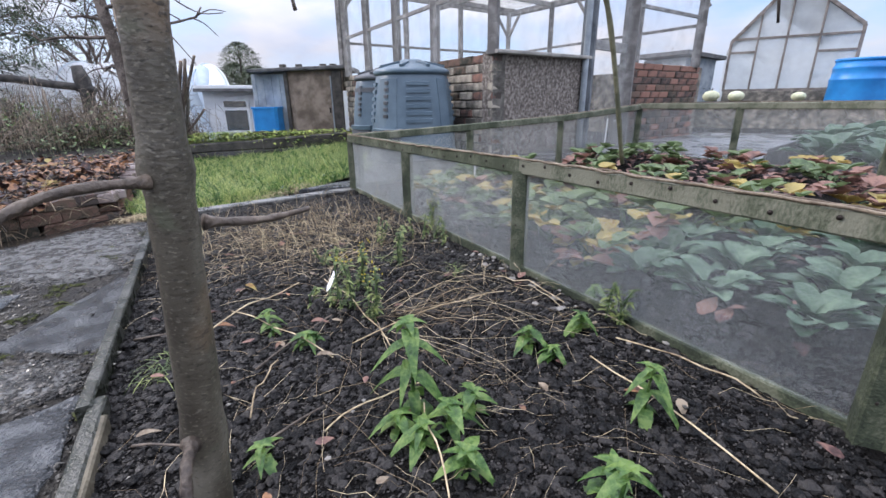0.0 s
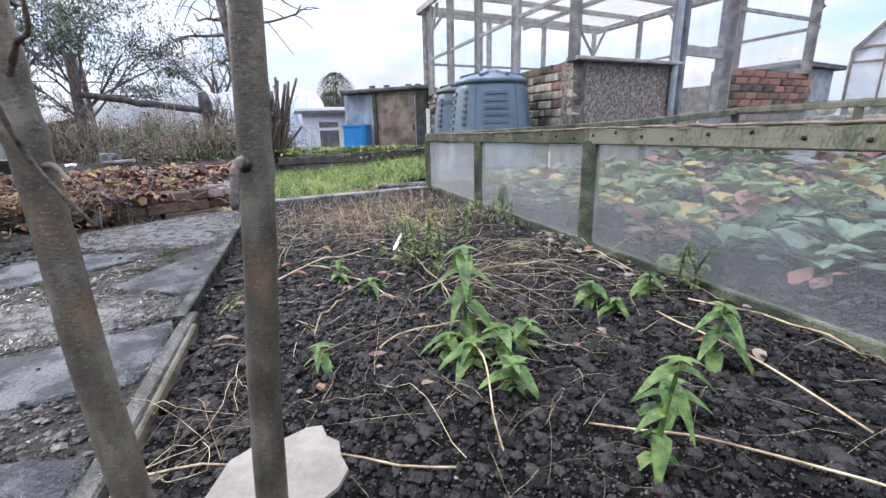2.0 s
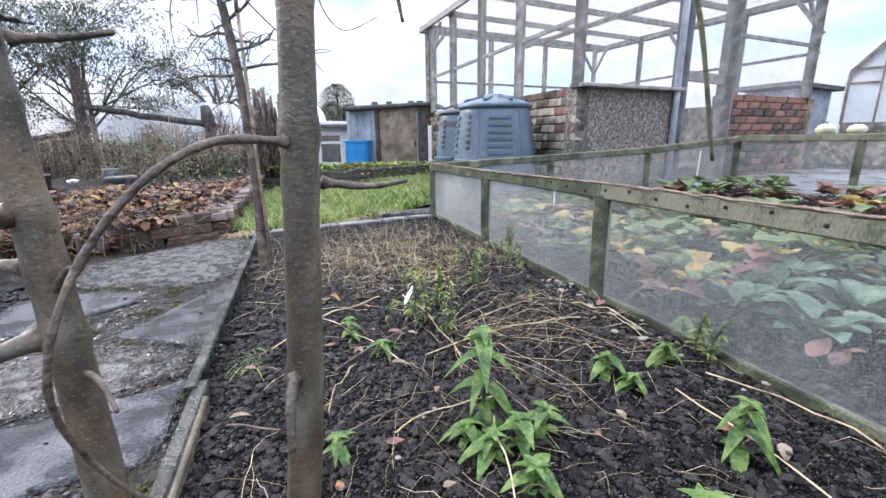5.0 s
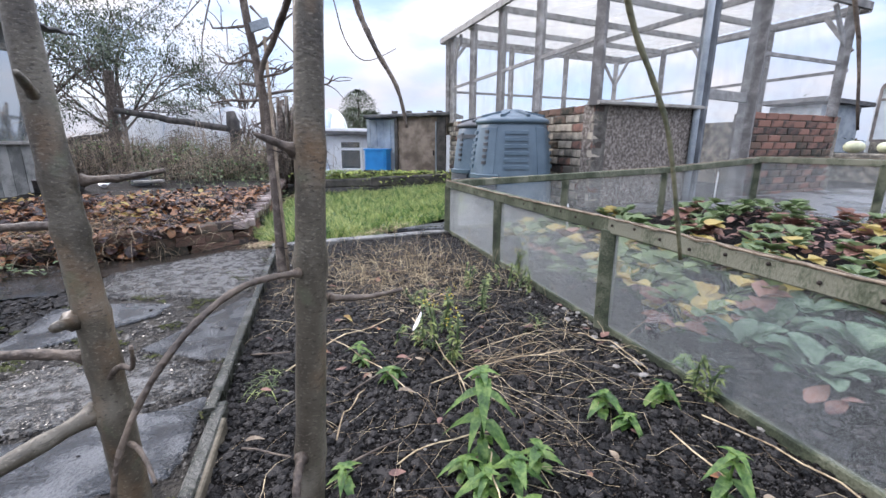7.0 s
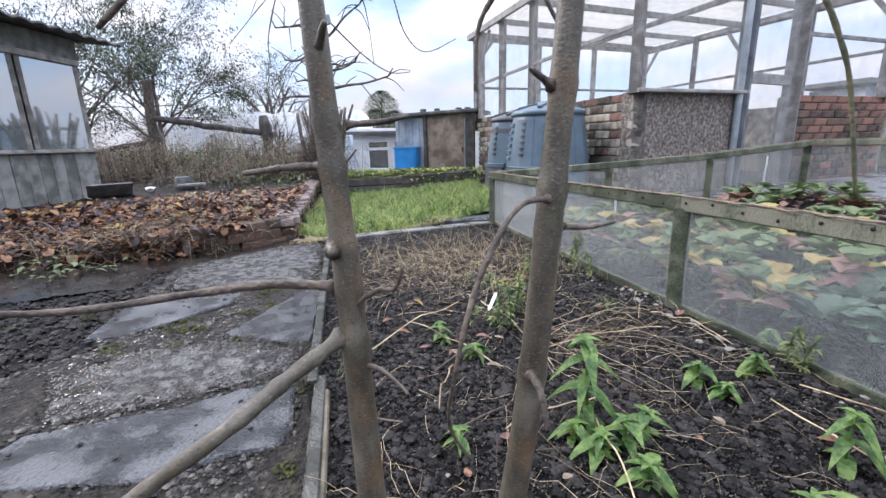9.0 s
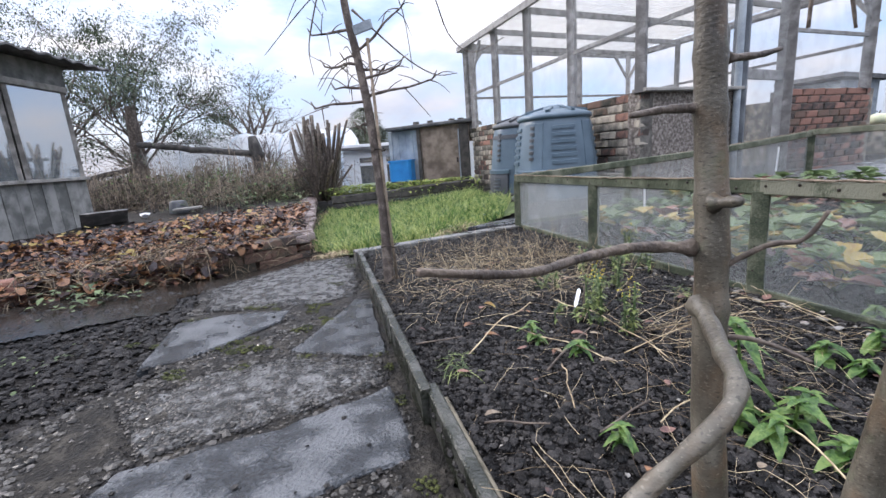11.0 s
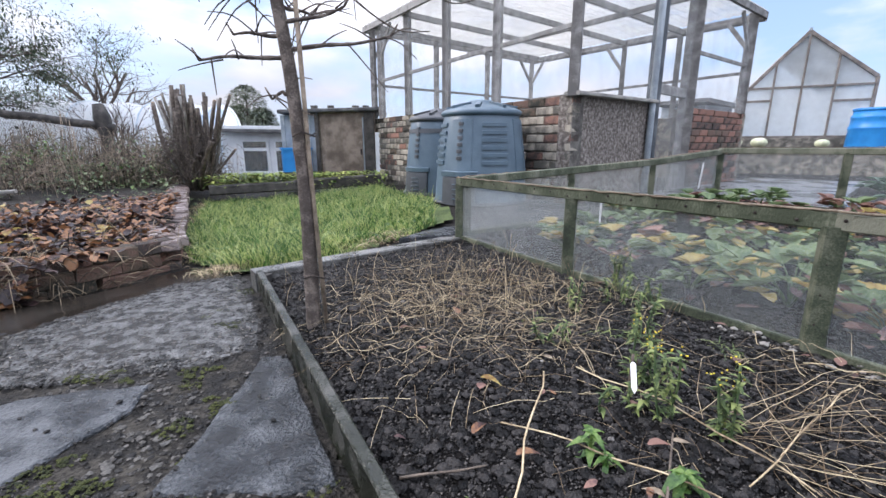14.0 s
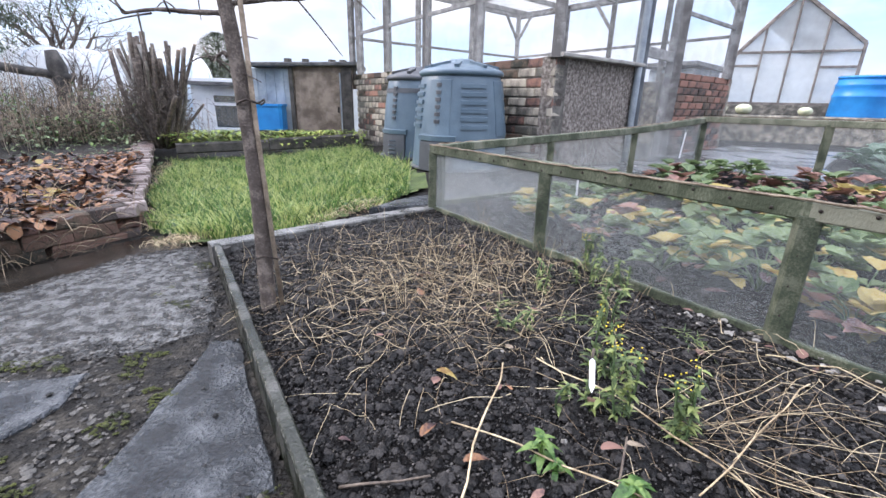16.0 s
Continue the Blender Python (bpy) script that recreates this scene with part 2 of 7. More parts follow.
PLASWHITE = mat("white_plastic", (0.72, 0.72, 0.74), (0.85, 0.85, 0.86), 8, 0.4, 0.05, 60)
BLUEPL = mat("blue_plastic", (0.02, 0.19, 0.52), (0.03, 0.27, 0.66), 3, 0.4, 0.05, 60)
WHITEPAINT = mat("white_paint", (0.68, 0.70, 0.72), (0.80, 0.82, 0.83), 4, 0.55, 0.1, 60)
SHEDWOOD = mat("brown_shed_boards", (0.13, 0.10, 0.075), (0.31, 0.25, 0.20), 5, 0.85, 0.4, 90, mid=(0.215, 0.17, 0.135))
SHEDGREY = mat("blue_grey_cladding", (0.22, 0.255, 0.285), (0.38, 0.42, 0.45), 4, 0.75, 0.3, 80)
DARKWOOD = mat("dark_tarred_timber", (0.03, 0.028, 0.026), (0.10, 0.09, 0.08), 6, 0.85, 0.5, 80, spread=0.3)
FELT = mat("roof_felt", (0.07, 0.07, 0.072), (0.16, 0.16, 0.16), 6, 0.9, 0.5, 90)
TEAL = mat("grey_green_boards", (0.10, 0.104, 0.098), (0.28, 0.28, 0.265), 5, 0.8, 0.5, 90, mid=(0.185, 0.187, 0.176), spread=0.25)
LEAFGREEN = mat("fresh_leaf", (0.026, 0.07, 0.013), (0.16, 0.25, 0.06), 22, 0.42, 0.35, 90, mid=(0.062, 0.138, 0.026), spread=0.5, island=True, trans=0.3)
LEAFGREY = mat("cabbage_leaf", (0.05, 0.10, 0.055), (0.18, 0.26, 0.165), 10, 0.5, 0.25, 80, mid=(0.10, 0.165, 0.10), spread=0.4, island=True, trans=0.25)
WEEDLEAF = mat("ragged_weed_leaf", (0.055, 0.085, 0.03), (0.26, 0.31, 0.10), 12, 0.6, 0.2, 80, mid=(0.12, 0.17, 0.055), spread=0.6, island=True, trans=0.3)
LEAFSTRAW = mat("strawberry_leaf", (0.032, 0.066, 0.026), (0.15, 0.205, 0.09), 12, 0.55, 0.25, 80, mid=(0.075, 0.125, 0.048), spread=0.6, island=True, trans=0.3)
LEAFPINK = mat("orange_pink_leaf", (0.28, 0.13, 0.07), (0.52, 0.33, 0.19), 12, 0.6, 0.2, 80, mid=(0.42, 0.22, 0.11), spread=0.5, island=True, trans=0.3)
LEAFYEL = mat("yellow_leaf", (0.22, 0.12, 0.035), (0.42, 0.34, 0.12), 12, 0.6, 0.25, 80, mid=(0.34, 0.25, 0.065), spread=0.6, island=True, trans=0.35)
LEAFRED = mat("dull_red_leaf", (0.06, 0.032, 0.032), (0.27, 0.15, 0.115), 12, 0.65, 0.2, 80, mid=(0.145, 0.078, 0.066), spread=0.6, island=True, trans=0.25)
LITTER = mat("leaf_litter", (0.022, 0.013, 0.014), (0.29, 0.14, 0.06), 14, 0.45, 0.3, 80, mid=(0.075, 0.034, 0.028), spread=0.7, island=True, trans=0.2)
DEADLEAF = mat("pale_dead_leaf", (0.10, 0.07, 0.045), (0.33, 0.265, 0.19), 12, 0.75, 0.2, 80, spread=0.5, island=True, trans=0.2)
EVERGREEN = mat("evergreen_leaf", (0.022, 0.04, 0.024), (0.12, 0.15, 0.09), 6, 0.5, 0, 60, mid=(0.05, 0.08, 0.04), spread=0.5, island=True, trans=0.2)
FLOWER = mat("yellow_flower", (0.55, 0.42, 0.02), (0.78, 0.62, 0.05), 20, 0.7, 0.1, 80)
PUMPKIN = mat("pale_pumpkin", (0.45, 0.47, 0.30), (0.66, 0.66, 0.47), 5, 0.5, 0.15, 60)
SLATE = mat("grey_roof_slats", (0.17, 0.16, 0.155), (0.35, 0.33, 0.31), 8, 0.85, 0.4, 80, spread=0.3)
NET = sheet("insect_netting", (0.44, 0.47, 0.475), 0.82, 0.6, 5.0, 0.1, 0.12)
THREAD = mat("netting_thread", (0.50, 0.53, 0.53), (0.66, 0.68, 0.67), 5, 0.6, 0, 60, trans=0.5)
POLY = sheet("polythene", (0.78, 0.80, 0.80), 0.80, 0.25, 3.0, 0.25, 0.2)
ROOFPOLY = sheet("algae_stained_roof_sheet", (0.50, 0.49, 0.45), 0.24, 0.5, 2.2, 0.2, 0.35)
TUNNEL = mat("polytunnel_film", (0.86, 0.90, 0.94), (0.97, 0.98, 0.98), 1.2, 0.35, 0.3, 12, trans=0.6)
BLUEFILM = mat("blue_film", (0.52, 0.62, 0.72), (0.72, 0.79, 0.84), 3, 0.35, 0.2, 30, trans=0.4)
FROST = sheet("old_glazing", (0.84, 0.88, 0.88), 0.22, 0.2, 2.0, 0.1, 0.3)
GLASS = bpy.data.materials.new("window_glass")
GLASS.use_nodes = True
g = GLASS.node_tree.nodes["Principled BSDF"]
g.inputs["Base Color"].default_value = (0.13, 0.165, 0.18, 1)
g.inputs["Roughness"].default_value = 0.04
g.inputs["Metallic"].default_value = 0.0
g.inputs["Transmission Weight"].default_value = 0.0
g.inputs["Specular IOR Level"].default_value = 1.0
g.inputs["IOR"].default_value = 2.9
RUST = mat("rusty_steel", (0.02, 0.018, 0.017), (0.07, 0.05, 0.04), 20, 0.6, 0.2, 80, metal=0.6)
HEDGE = mat("far_hedge", (0.08, 0.095, 0.07), (0.20, 0.20, 0.15), 1.5, 0.95, 0, 20)


# ---- mesh building ----
class Geo:
    def __init__(self):
        self.v, self.f, self.smooth = [], [], False

    def add(self, verts, faces):
        k = len(self.v)
        self.v.extend(tuple(p) for p in verts)
        self.f.extend(tuple(i + k for i in q) for q in faces)
        return self

    def box(self, m, sx, sy, sz, c=0.0):
        """A box centred on m's origin; c chamfers the edges that run along z."""
        x, y, z = sx / 2, sy / 2, sz / 2
        if c:
            ring = [(-x + c, -y), (x - c, -y), (x, -y + c), (x, y - c), (x - c, y), (-x + c, y), (-x, y - c), (-x, -y + c)]
        else:
            ring = [(-x, -y), (x, -y), (x, y), (-x, y)]
        n = len(ring)
        vs = [m @ Vector((a, b, -z)) for a, b in ring] + [m @ Vector((a, b, z)) for a, b in ring]
        fs = [(i, (i + 1) % n, (i + 1) % n + n, i + n) for i in range(n)] + [tuple(range(n))[::-1], tuple(range(n, 2 * n))]
        return self.add(vs, fs)

    def beam(self, p, q, w, h, c=0.006, up=(0, 0, 1)):
        """A squared timber from p to q, w wide and h high, with its edges broken."""
        p, q = Vector(p), Vector(q)
        z = (q - p).normalized()
        u = Vector(up)
        if abs(z.dot(u)) > 0.95:
            u = Vector((0.45, 0.89, 0))
        x = u.cross(z).normalized()
        y = z.cross(x)
        m = Matrix((x, y, z)).transposed().to_4x4()
        m.translation = (p + q) / 2
        return self.box(m, w, h, (q - p).length, c)

    def tube(self, pts, radii, n=6, cap=True):
        pts = [Vector(p) for p in pts]
        k = len(self.v)
        side = None
        for i, p in enumerate(pts):
            d = (pts[min(i + 1, len(pts) - 1)] - pts[max(i - 1, 0)]).normalized()
            if side is None:
                side = d.orthogonal().normalized()
            side = (side - d * side.dot(d)).normalized()
            other = d.cross(side)
            r = radii[i] if hasattr(radii, "__len__") else radii
            for j in range(n):
                a = 2 * math.pi * j / n
                self.v.append(tuple(p + (side * math.cos(a) + other * math.sin(a)) * r))
        for i in range(len(pts) - 1):
            for j in range(n):
                a, b = k + i * n + j, k + i * n + (j + 1) % n
                self.f.append((a, b, b + n, a + n))
        if cap:
            self.f.append(tuple(k + j for j in range(n))[::-1])
            self.f.append(tuple(k + (len(pts) - 1) * n + j for j in range(n)))
        self.smooth = True
        return self

    def leaf(self, base, way, length, width, bend=0.4, fold=0.25, tip=0.0, steps=4, up=(0, 0, 1)):
        """A pointed leaf that leaves base along way, droops by bend and folds along its rib."""
        w = Vector(way).normalized()
        s = w.cross(Vector(up))
        s = s.normalized() if s.length > 1e-3 else Vector((1, 0, 0))
        n = s.cross(w).normalized()
        vs, fs = [], []
        for i in range(steps + 1):
            t = i / steps
            mid = Vector(base) + w * (length * t * (1 - 0.25 * bend * t)) - n * (length * bend * t * t) + n * (length * tip * t)
            half = width / 2 * max(0.04, math.sin(math.pi * min(1.0, 0.1 + 0.9 * t ** 0.8)))
            vs += [mid - s * half + n * (half * fold), mid, mid + s * half + n * (half * fold)]
        for i in range(steps):
            a = i * 3
            fs += [(a, a + 1, a + 4, a + 3), (a + 1, a + 2, a + 5, a + 4)]
        self.smooth = True
        return self.add(vs, fs)

    def disc(self, base, way, length, width, cup=0.25, bend=0.3, n=10, up=(0, 0, 1), wob=0.0):
        """A broad rounded leaf with a short neck, cupped along its rib and wavy at the rim."""
        w = Vector(way).normalized()
        s = w.cross(Vector(up))
        s = s.normalized() if s.length > 1e-3 else Vector((1, 0, 0))
        m = s.cross(w).normalized()
        vs = [Vector(base), Vector(base) + w * length * 0.55 - m * (length * bend * 0.25)]
        for i in range(n):
            a = -2.75 + 5.5 * i / (n - 1)
            f = 0.55 + 0.45 * math.cos(a)
            side = math.sin(a) * width / 2
            vs.append(Vector(base) + w * (length * f) + s * side + m * (abs(math.sin(a)) * width * cup * 0.5 - length * bend * f * f + wob * width * math.sin(a * 4 + length * 90)))
        fs = [(1, i + 2, i + 3) for i in range(n - 1)] + [(0, 2, 1), (0, 1, n + 1)]
        self.smooth = True
        return self.add(vs, fs)

    def lump(self, c, r, rng, flat=0.7):
        """A small uneven stone or clod."""
        vs = []
        for a, b, d in ((1, 0, 0), (0, 1, 0), (-1, 0, 0), (0, -1, 0), (0.1, 0.1, 1), (0, 0, -1), (0.7, 0.6, 0.55), (-0.6, 0.7, 0.5), (-0.7, -0.6, 0.6), (0.6, -0.7, 0.5)):
            k = r * rng.uniform(0.75, 1.2)
            vs.append((c[0] + a * k, c[1] + b * k, c[2] + d * k * flat))
        fs = [(0, 1, 6), (1, 2, 7), (2, 3, 8), (3, 0, 9), (0, 6, 9), (6, 1, 7), (7, 2, 8), (8, 3, 9), (4, 9, 6), (4, 6, 7), (4, 7, 8), (4, 8, 9), (1, 0, 5), (2, 1, 5), (3, 2, 5), (0, 3, 5)]
        return self.add(vs, fs)

    def chip(self, c, r, rng, flat=0.7):
        """A tiny crumb of eight faces."""
        vs = []
        for a, b, d in ((1, 0, 0), (0, 1, 0), (-1, 0, 0), (0, -1, 0), (0.2, 0.1, 1), (0, 0, -1)):
            k = r * rng.uniform(0.6, 1.3)
            vs.append((c[0] + a * k + 0.3 * b * k, c[1] + b * k, c[2] + d * k * flat))
        return self.add(vs, [(0, 1, 4), (1, 2, 4), (2, 3, 4), (3, 0, 4), (1, 0, 5), (2, 1, 5), (3, 2, 5), (0, 3, 5)])

    def lathe(self, rings, n=24, centre=(0, 0, 0), squared=0.0):
        """rings: (radius, z) from below; squared: 0 round to 1 nearly square."""
        k = len(self.v)
        for r, z in rings:
            for j in range(n):
                a = 2 * math.pi * j / n
                c, s = math.cos(a), math.sin(a)
                e = 1 / max(abs(c), abs(s))
                rr = r * (1 + (e - 1) * squared)
                self.v.append((centre[0] + rr * c, centre[1] + rr * s, centre[2] + z))
        for i in range(len(rings) - 1):
            for j in range(n):
                a, b = k + i * n + j, k + i * n + (j + 1) % n
                self.f.append((a, b, b + n, a + n))
        self.f.append(tuple(k + j for j in range(n))[::-1])
        self.f.append(tuple(k + (len(rings) - 1) * n + j for j in range(n)))
        self.smooth = True
        return self

    def mesh(self, name, material):
        me = bpy.data.meshes.new(name)
        me.from_pydata(self.v, [], self.f)
        me.materials.append(material)
        if self.smooth:
            me.polygons.foreach_set("use_smooth", [True] * len(me.polygons))
            me.update()
        return me


def part(name, geo, material, parent=None, label=""):
    """Links geo as one mesh object, under parent where one is given (all in world metres)."""
    ob = new(name, geo.mesh(name, material))
    if parent is not None:
        ob.parent = parent
        ob.matrix_parent_inverse = parent.matrix_world.inverted()
    if label:
        ob["label"] = label
    return ob


def thing(name, at, label, category, group="", kind=""):
    """An Empty at the base of a thing."""
    ob = new(name)
    ob.empty_display_size = 0.05
    ob.location = at
    ob.matrix_world = Matrix.Translation(at)
    return tagged(ob, label, category, group, kind)


def piece(name, me, m, parent):
    """One of many alike pieces, on a shared mesh."""
    ob = new(name, me)
    ob.parent = parent
    ob.matrix_parent_inverse = parent.matrix_world.inverted()
    ob.matrix_basis = m
    return ob


def smooth(a, b, x):
    t = min(1, max(0, (x - a) / (b - a)))
    return t * t * (3 - 2 * t)


def nz(x, y, s, seed=0.0):
    return noise.noise((x * s + seed, y * s - seed, seed * 0.37))


def shade_flat(ob):
    ob.data.polygons.foreach_set("use_smooth", [False] * len(ob.data.polygons))


# ---- plan ----
BEDC = Vector((-2.30, 3.40, 0))           # far left corner of the soil bed
BDIR = Vector((0.466, -0.885, 0))         # along its left board, towards the eye
FU = Vector((0.492, -0.8706, 0))          # along the netted fence
FN = Vector((0.8706, 0.492, 0))           # across the netted bed
F0 = Vector((-0.89, 4.39, 0))             # far corner of the netted fence
BRC = Vector((-3.52, 4.62, 0))            # corner of the raised brick bed
BRF = Vector((-0.60, -0.80, 0))           # along its front
BRS = Vector((-0.46, 0.888, 0))           # along its side


def left_of_board(x, y):
    """Metres to the left of the bed's left board."""
    return -((x - BEDC.x) * 0.885 + (y - BEDC.y) * 0.466)


def ground_z(x, y):
    lawn = max(-0.19, 0.20 + 0.13 * min(0, x + 0.9))
    path = 0.0 - 0.17 * smooth(2.7, 3.8, -x) * smooth(1.8, 4.2, y)
    k = smooth(3.3, 4.6, y)
    far = smooth(10, 22, math.hypot(x, y))
    z = path * (1 - k) + lawn * k
    return z * (1 - far) + 0.05 * far


def soil_z(x, y):
    """The soil of the open bed."""
    d = max(0.0, -left_of_board(x, y))
    return 0.085 + 0.03 * smooth(0, 2.0, d) + 0.03 * smooth(0, 0.25, d) + 0.016 * nz(x, y, 2.1, 3) + 0.012 * nz(x, y, 7, 9)


def straw_z(x, y):
    """The soil inside the netting."""
    d = (x - F0.x) * FN.x + (y - F0.y) * FN.y
    return 0.15 + 0.10 * smooth(0, 4.2, d) + 0.03 * nz(x, y, 2.5, 5)


# ---- ground ----
def grid_sheet(xs, ys, zf, keep=None):
    ge = Geo()
    idx = {}
    for j, y in enumerate(ys):
        for i, x in enumerate(xs):
            idx[i, j] = len(ge.v)
            ge.v.append((x, y, zf(x, y)))
    for j in range(len(ys) - 1):
        for i in range(len(xs) - 1):
            if keep is None or keep((xs[i] + xs[i + 1]) / 2, (ys[j] + ys[j + 1]) / 2):
                ge.f.append((idx[i, j], idx[i + 1, j], idx[i + 1, j + 1], idx[i, j + 1]))
    ge.smooth = True
    return ge


def spaced(near_a, near_b, step, far):
    inner = list(np.arange(near_a, near_b + step / 2, step))
    lo, hi, s = [near_a], [near_b], step
    while hi[-1] < far:
        s *= 1.35
        hi.append(hi[-1] + s)
        lo.append(lo[-1] - s)
    return [float(v) for v in lo[:0:-1] + inner + hi[1:]]


ground = part("ground", grid_sheet(spaced(-9, 9, 0.14, 900), spaced(-2, 13, 0.14, 900),
              lambda x, y: ground_z(x, y) - 0.02 + (0.018 * nz(x, y, 3.0, 1) if abs(x) < 30 and abs(y) < 30 else 0)), EARTH)
tagged(ground, "dark damp allotment earth with weeds and grit", "ground", kind="structure")

# wet gravelly concrete path beside the bed
path_edge = [(-1.0, -2.6), (-2.4, -2.6), (-2.75, 0.6), (-2.55, 1.3), (-3.02, 2.1), (-3.42, 2.75), (-3.05, 3.55), (-2.62, 3.80), (-2.38, 3.52)]


def inside(poly, x, y):
    r, j = False, len(poly) - 1
    for i in range(len(poly)):
        (xi, yi), (xj, yj) = poly[i], poly[j]
        if (yi > y) != (yj > y) and x < (xj - xi) * (y - yi) / (yj - yi) + xi:
            r = not r
        j = i
    return r


def on_path(x, y):
    return left_of_board(x, y) > -0.03 and inside(path_edge + [(0.9, -2.6)], x + 0.06 * nz(x, y, 4, 7), y + 0.05 * nz(x, y, 4, 2))


path = part("path", grid_sheet([-3.6 + 0.035 * i for i in range(130)], [-2.6 + 0.035 * i for i in range(186)],
            lambda x, y: max(ground_z(x, y), -0.03) + 0.012 + 0.010 * nz(x, y, 9, 4) + 0.005 * nz(x, y, 31, 8), on_path), CONC)
tagged(path, "wet broken grey concrete path with grit", "path", kind="structure")


def slab(points, z, thick, tilt=0.0):
    ge = Geo()
    n = len(points)
    cx, cy = sum(p[0] for p in points) / n, sum(p[1] for p in points) / n
    ring = []
    for i in range(n):
        a, b = points[i], points[(i + 1) % n]
        for k in range(6):
            t = k / 6
            x, y = a[0] + (b[0] - a[0]) * t, a[1] + (b[1] - a[1]) * t
            w = 0.022 * nz(x, y, 11, 3) + 0.010 * nz(x, y, 37, 5)
            ring.append((x + w, y - 0.8 * w + 0.012 * nz(x, y, 23, 9)))
    m = len(ring)
    for inset, dz in ((-0.01, -thick), (0.0, -0.012), (0.035, -0.003), (0.5, 0.002)):
        for x, y in ring:
            xx, yy = x + (cx - x) * inset, y + (cy - y) * inset
            ge.v.append((xx, yy, z + dz + tilt * (xx - cx)))
    ge.v.append((cx, cy, z + 0.002))
    for r in range(3):
        for i in range(m):
            ge.f.append((r * m + i, r * m + (i + 1) % m, (r + 1) * m + (i + 1) % m, (r + 1) * m + i))
    for i in range(m):
        ge.f.append((3 * m + i, 3 * m + (i + 1) % m, 4 * m))
    return ge


SLAB_SHAPES = ([(-2.66, 1.36), (-2.98, 1.95), (-2.70, 2.13), (-2.30, 2.20), (-2.27, 2.02), (-2.46, 1.55)],
            [(-1.95, 1.60), (-1.93, 2.43), (-1.84, 2.46), (-1.70, 2.17), (-1.43, 1.62), (-1.60, 1.60)],
            [(-2.05, 0.42), (-2.06, 0.72), (-1.62, 1.00), (-1.30, 1.31), (-1.14, 1.02), (-1.10, 0.90), (-1.40, 0.66)],
            [(-1.55, -0.35), (-1.80, 0.12), (-1.30, 0.52), (-0.92, 0.60), (-0.62, 0.02), (-0.9, -0.3)])
for pts in SLAB_SHAPES:
    part("slab", slab(pts, 0.026, 0.06, 0.004), SLAB, path)

ROUGH_SHAPES = ([(-2.95, 2.20), (-3.34, 2.71), (-2.95, 3.55), (-2.60, 3.74), (-2.40, 3.45), (-2.08, 2.80), (-1.99, 2.52), (-2.2, 2.36), (-2.5, 2.26)],
            [(-2.42, 1.05), (-2.25, 1.38), (-1.95, 1.55), (-1.46, 1.56), (-1.34, 1.37), (-1.66, 1.05), (-2.06, 0.79)],
            [(-2.6, -0.6), (-2.5, 0.3), (-2.08, 0.38), (-1.75, 0.2), (-1.6, -0.4)])
for pts in ROUGH_SHAPES:
    base = slab(pts, 0.018, 0.06)
    part("concrete_piece", base, ROUGH, path)

# puddled mud between path and brick bed
mud = part("mud_strip", grid_sheet([-5.4 + 0.03 * i for i in range(112)], [1.0 + 0.03 * i for i in range(116)],
           lambda x, y: ground_z(x, y) + 0.004 + 0.004 * nz(x, y, 4, 6),
           lambda x, y: inside([(-3.35, 2.2), (-3.55, 2.6), (-3.1, 3.62), (-2.6, 3.86), (-2.7, 4.0), (-3.3, 4.4), (-4.2, 3.5), (-4.9, 2.5), (-5.2, 1.6), (-4.2, 1.5)], x + 0.10 * nz(x, y, 5, 3), y + 0.10 * nz(x, y, 5, 8))), MUD)
tagged(mud, "wet brown muddy strip with standing water", "mud", kind="structure")

# open soil bed with its boards
bed_end = BEDC + BDIR * 7.2


def in_bed(x, y):
    d = -left_of_board(x, y)
    f = (x - F0.x) * FN.x + (y - F0.y) * FN.y
    top = (x - BEDC.x) * -0.577 + (y - BEDC.y) * 0.817
    return d > 0.0 and f < 0.03 and top < 0.0


def crumbs(x, y):
    return 0.009 * nz(x, y, 13, 2) + 0.007 * nz(x, y, 28, 5)


soil = part("soil_bed", grid_sheet([-2.4 + 0.014 * i for i in range(300)], [0.0 + 0.014 * i for i in range(318)], lambda x, y: soil_z(x, y) + crumbs(x, y), in_bed), SOIL)
near_soil = part("soil_margin", grid_sheet([-2.5 + 0.06 * i for i in range(110)], [-2.6 + 0.05 * i for i in range(53)], lambda x, y: soil_z(x, y), lambda x, y: in_bed(x, y) and y < 0.01), SOIL, soil)
tagged(soil, "dark crumbly damp soil of an open bed", "soil bed", kind="structure")

edging = thing("bed_edging", (BEDC.x, BEDC.y, 0), "weathered wet timber boards edging the soil bed", "bed edging")
bj = BEDC + BDIR * 2.62
for a, b, z, w, off in ((BEDC, bj, 0.155, 0.042, 0.0), (bj - BDIR * 0.05, bed_end, 0.145, 0.045, 0.028)):
    o = Vector((0.885, 0.466, 0)) * off
    part("board", Geo().beam((a + o) + Vector((0, 0, z - 0.12)), (b + o) + Vector((0, 0, z - 0.12)), w, 0.24, 0.006), BOARD, edging)
part("batten", Geo().beam(bj + Vector((0.045, 0.024, 0.09)) + BDIR * 0.05, bj + BDIR * 0.75 + Vector((0.045, 0.024, 0.085)), 0.026, 0.10, 0.005), BATTEN, edging, "damp pale softwood batten")
tdir = (F0 - BEDC).normalized()
part("board", Geo().beam(BEDC + Vector((-0.05, 0.01, 0.05)), F0 + Vector((0.02, 0.02, 0.07)), 0.13, 0.20, 0.008), EDGE, edging, "pale wet edging board")
part("end_block", Geo().beam(BEDC + Vector((0.045, -0.02, -0.1)), BEDC + Vector((0.045, -0.02, 0.135)), 0.07, 0.07, 0.01), DARKWOOD, edging, "dark wet corner post")
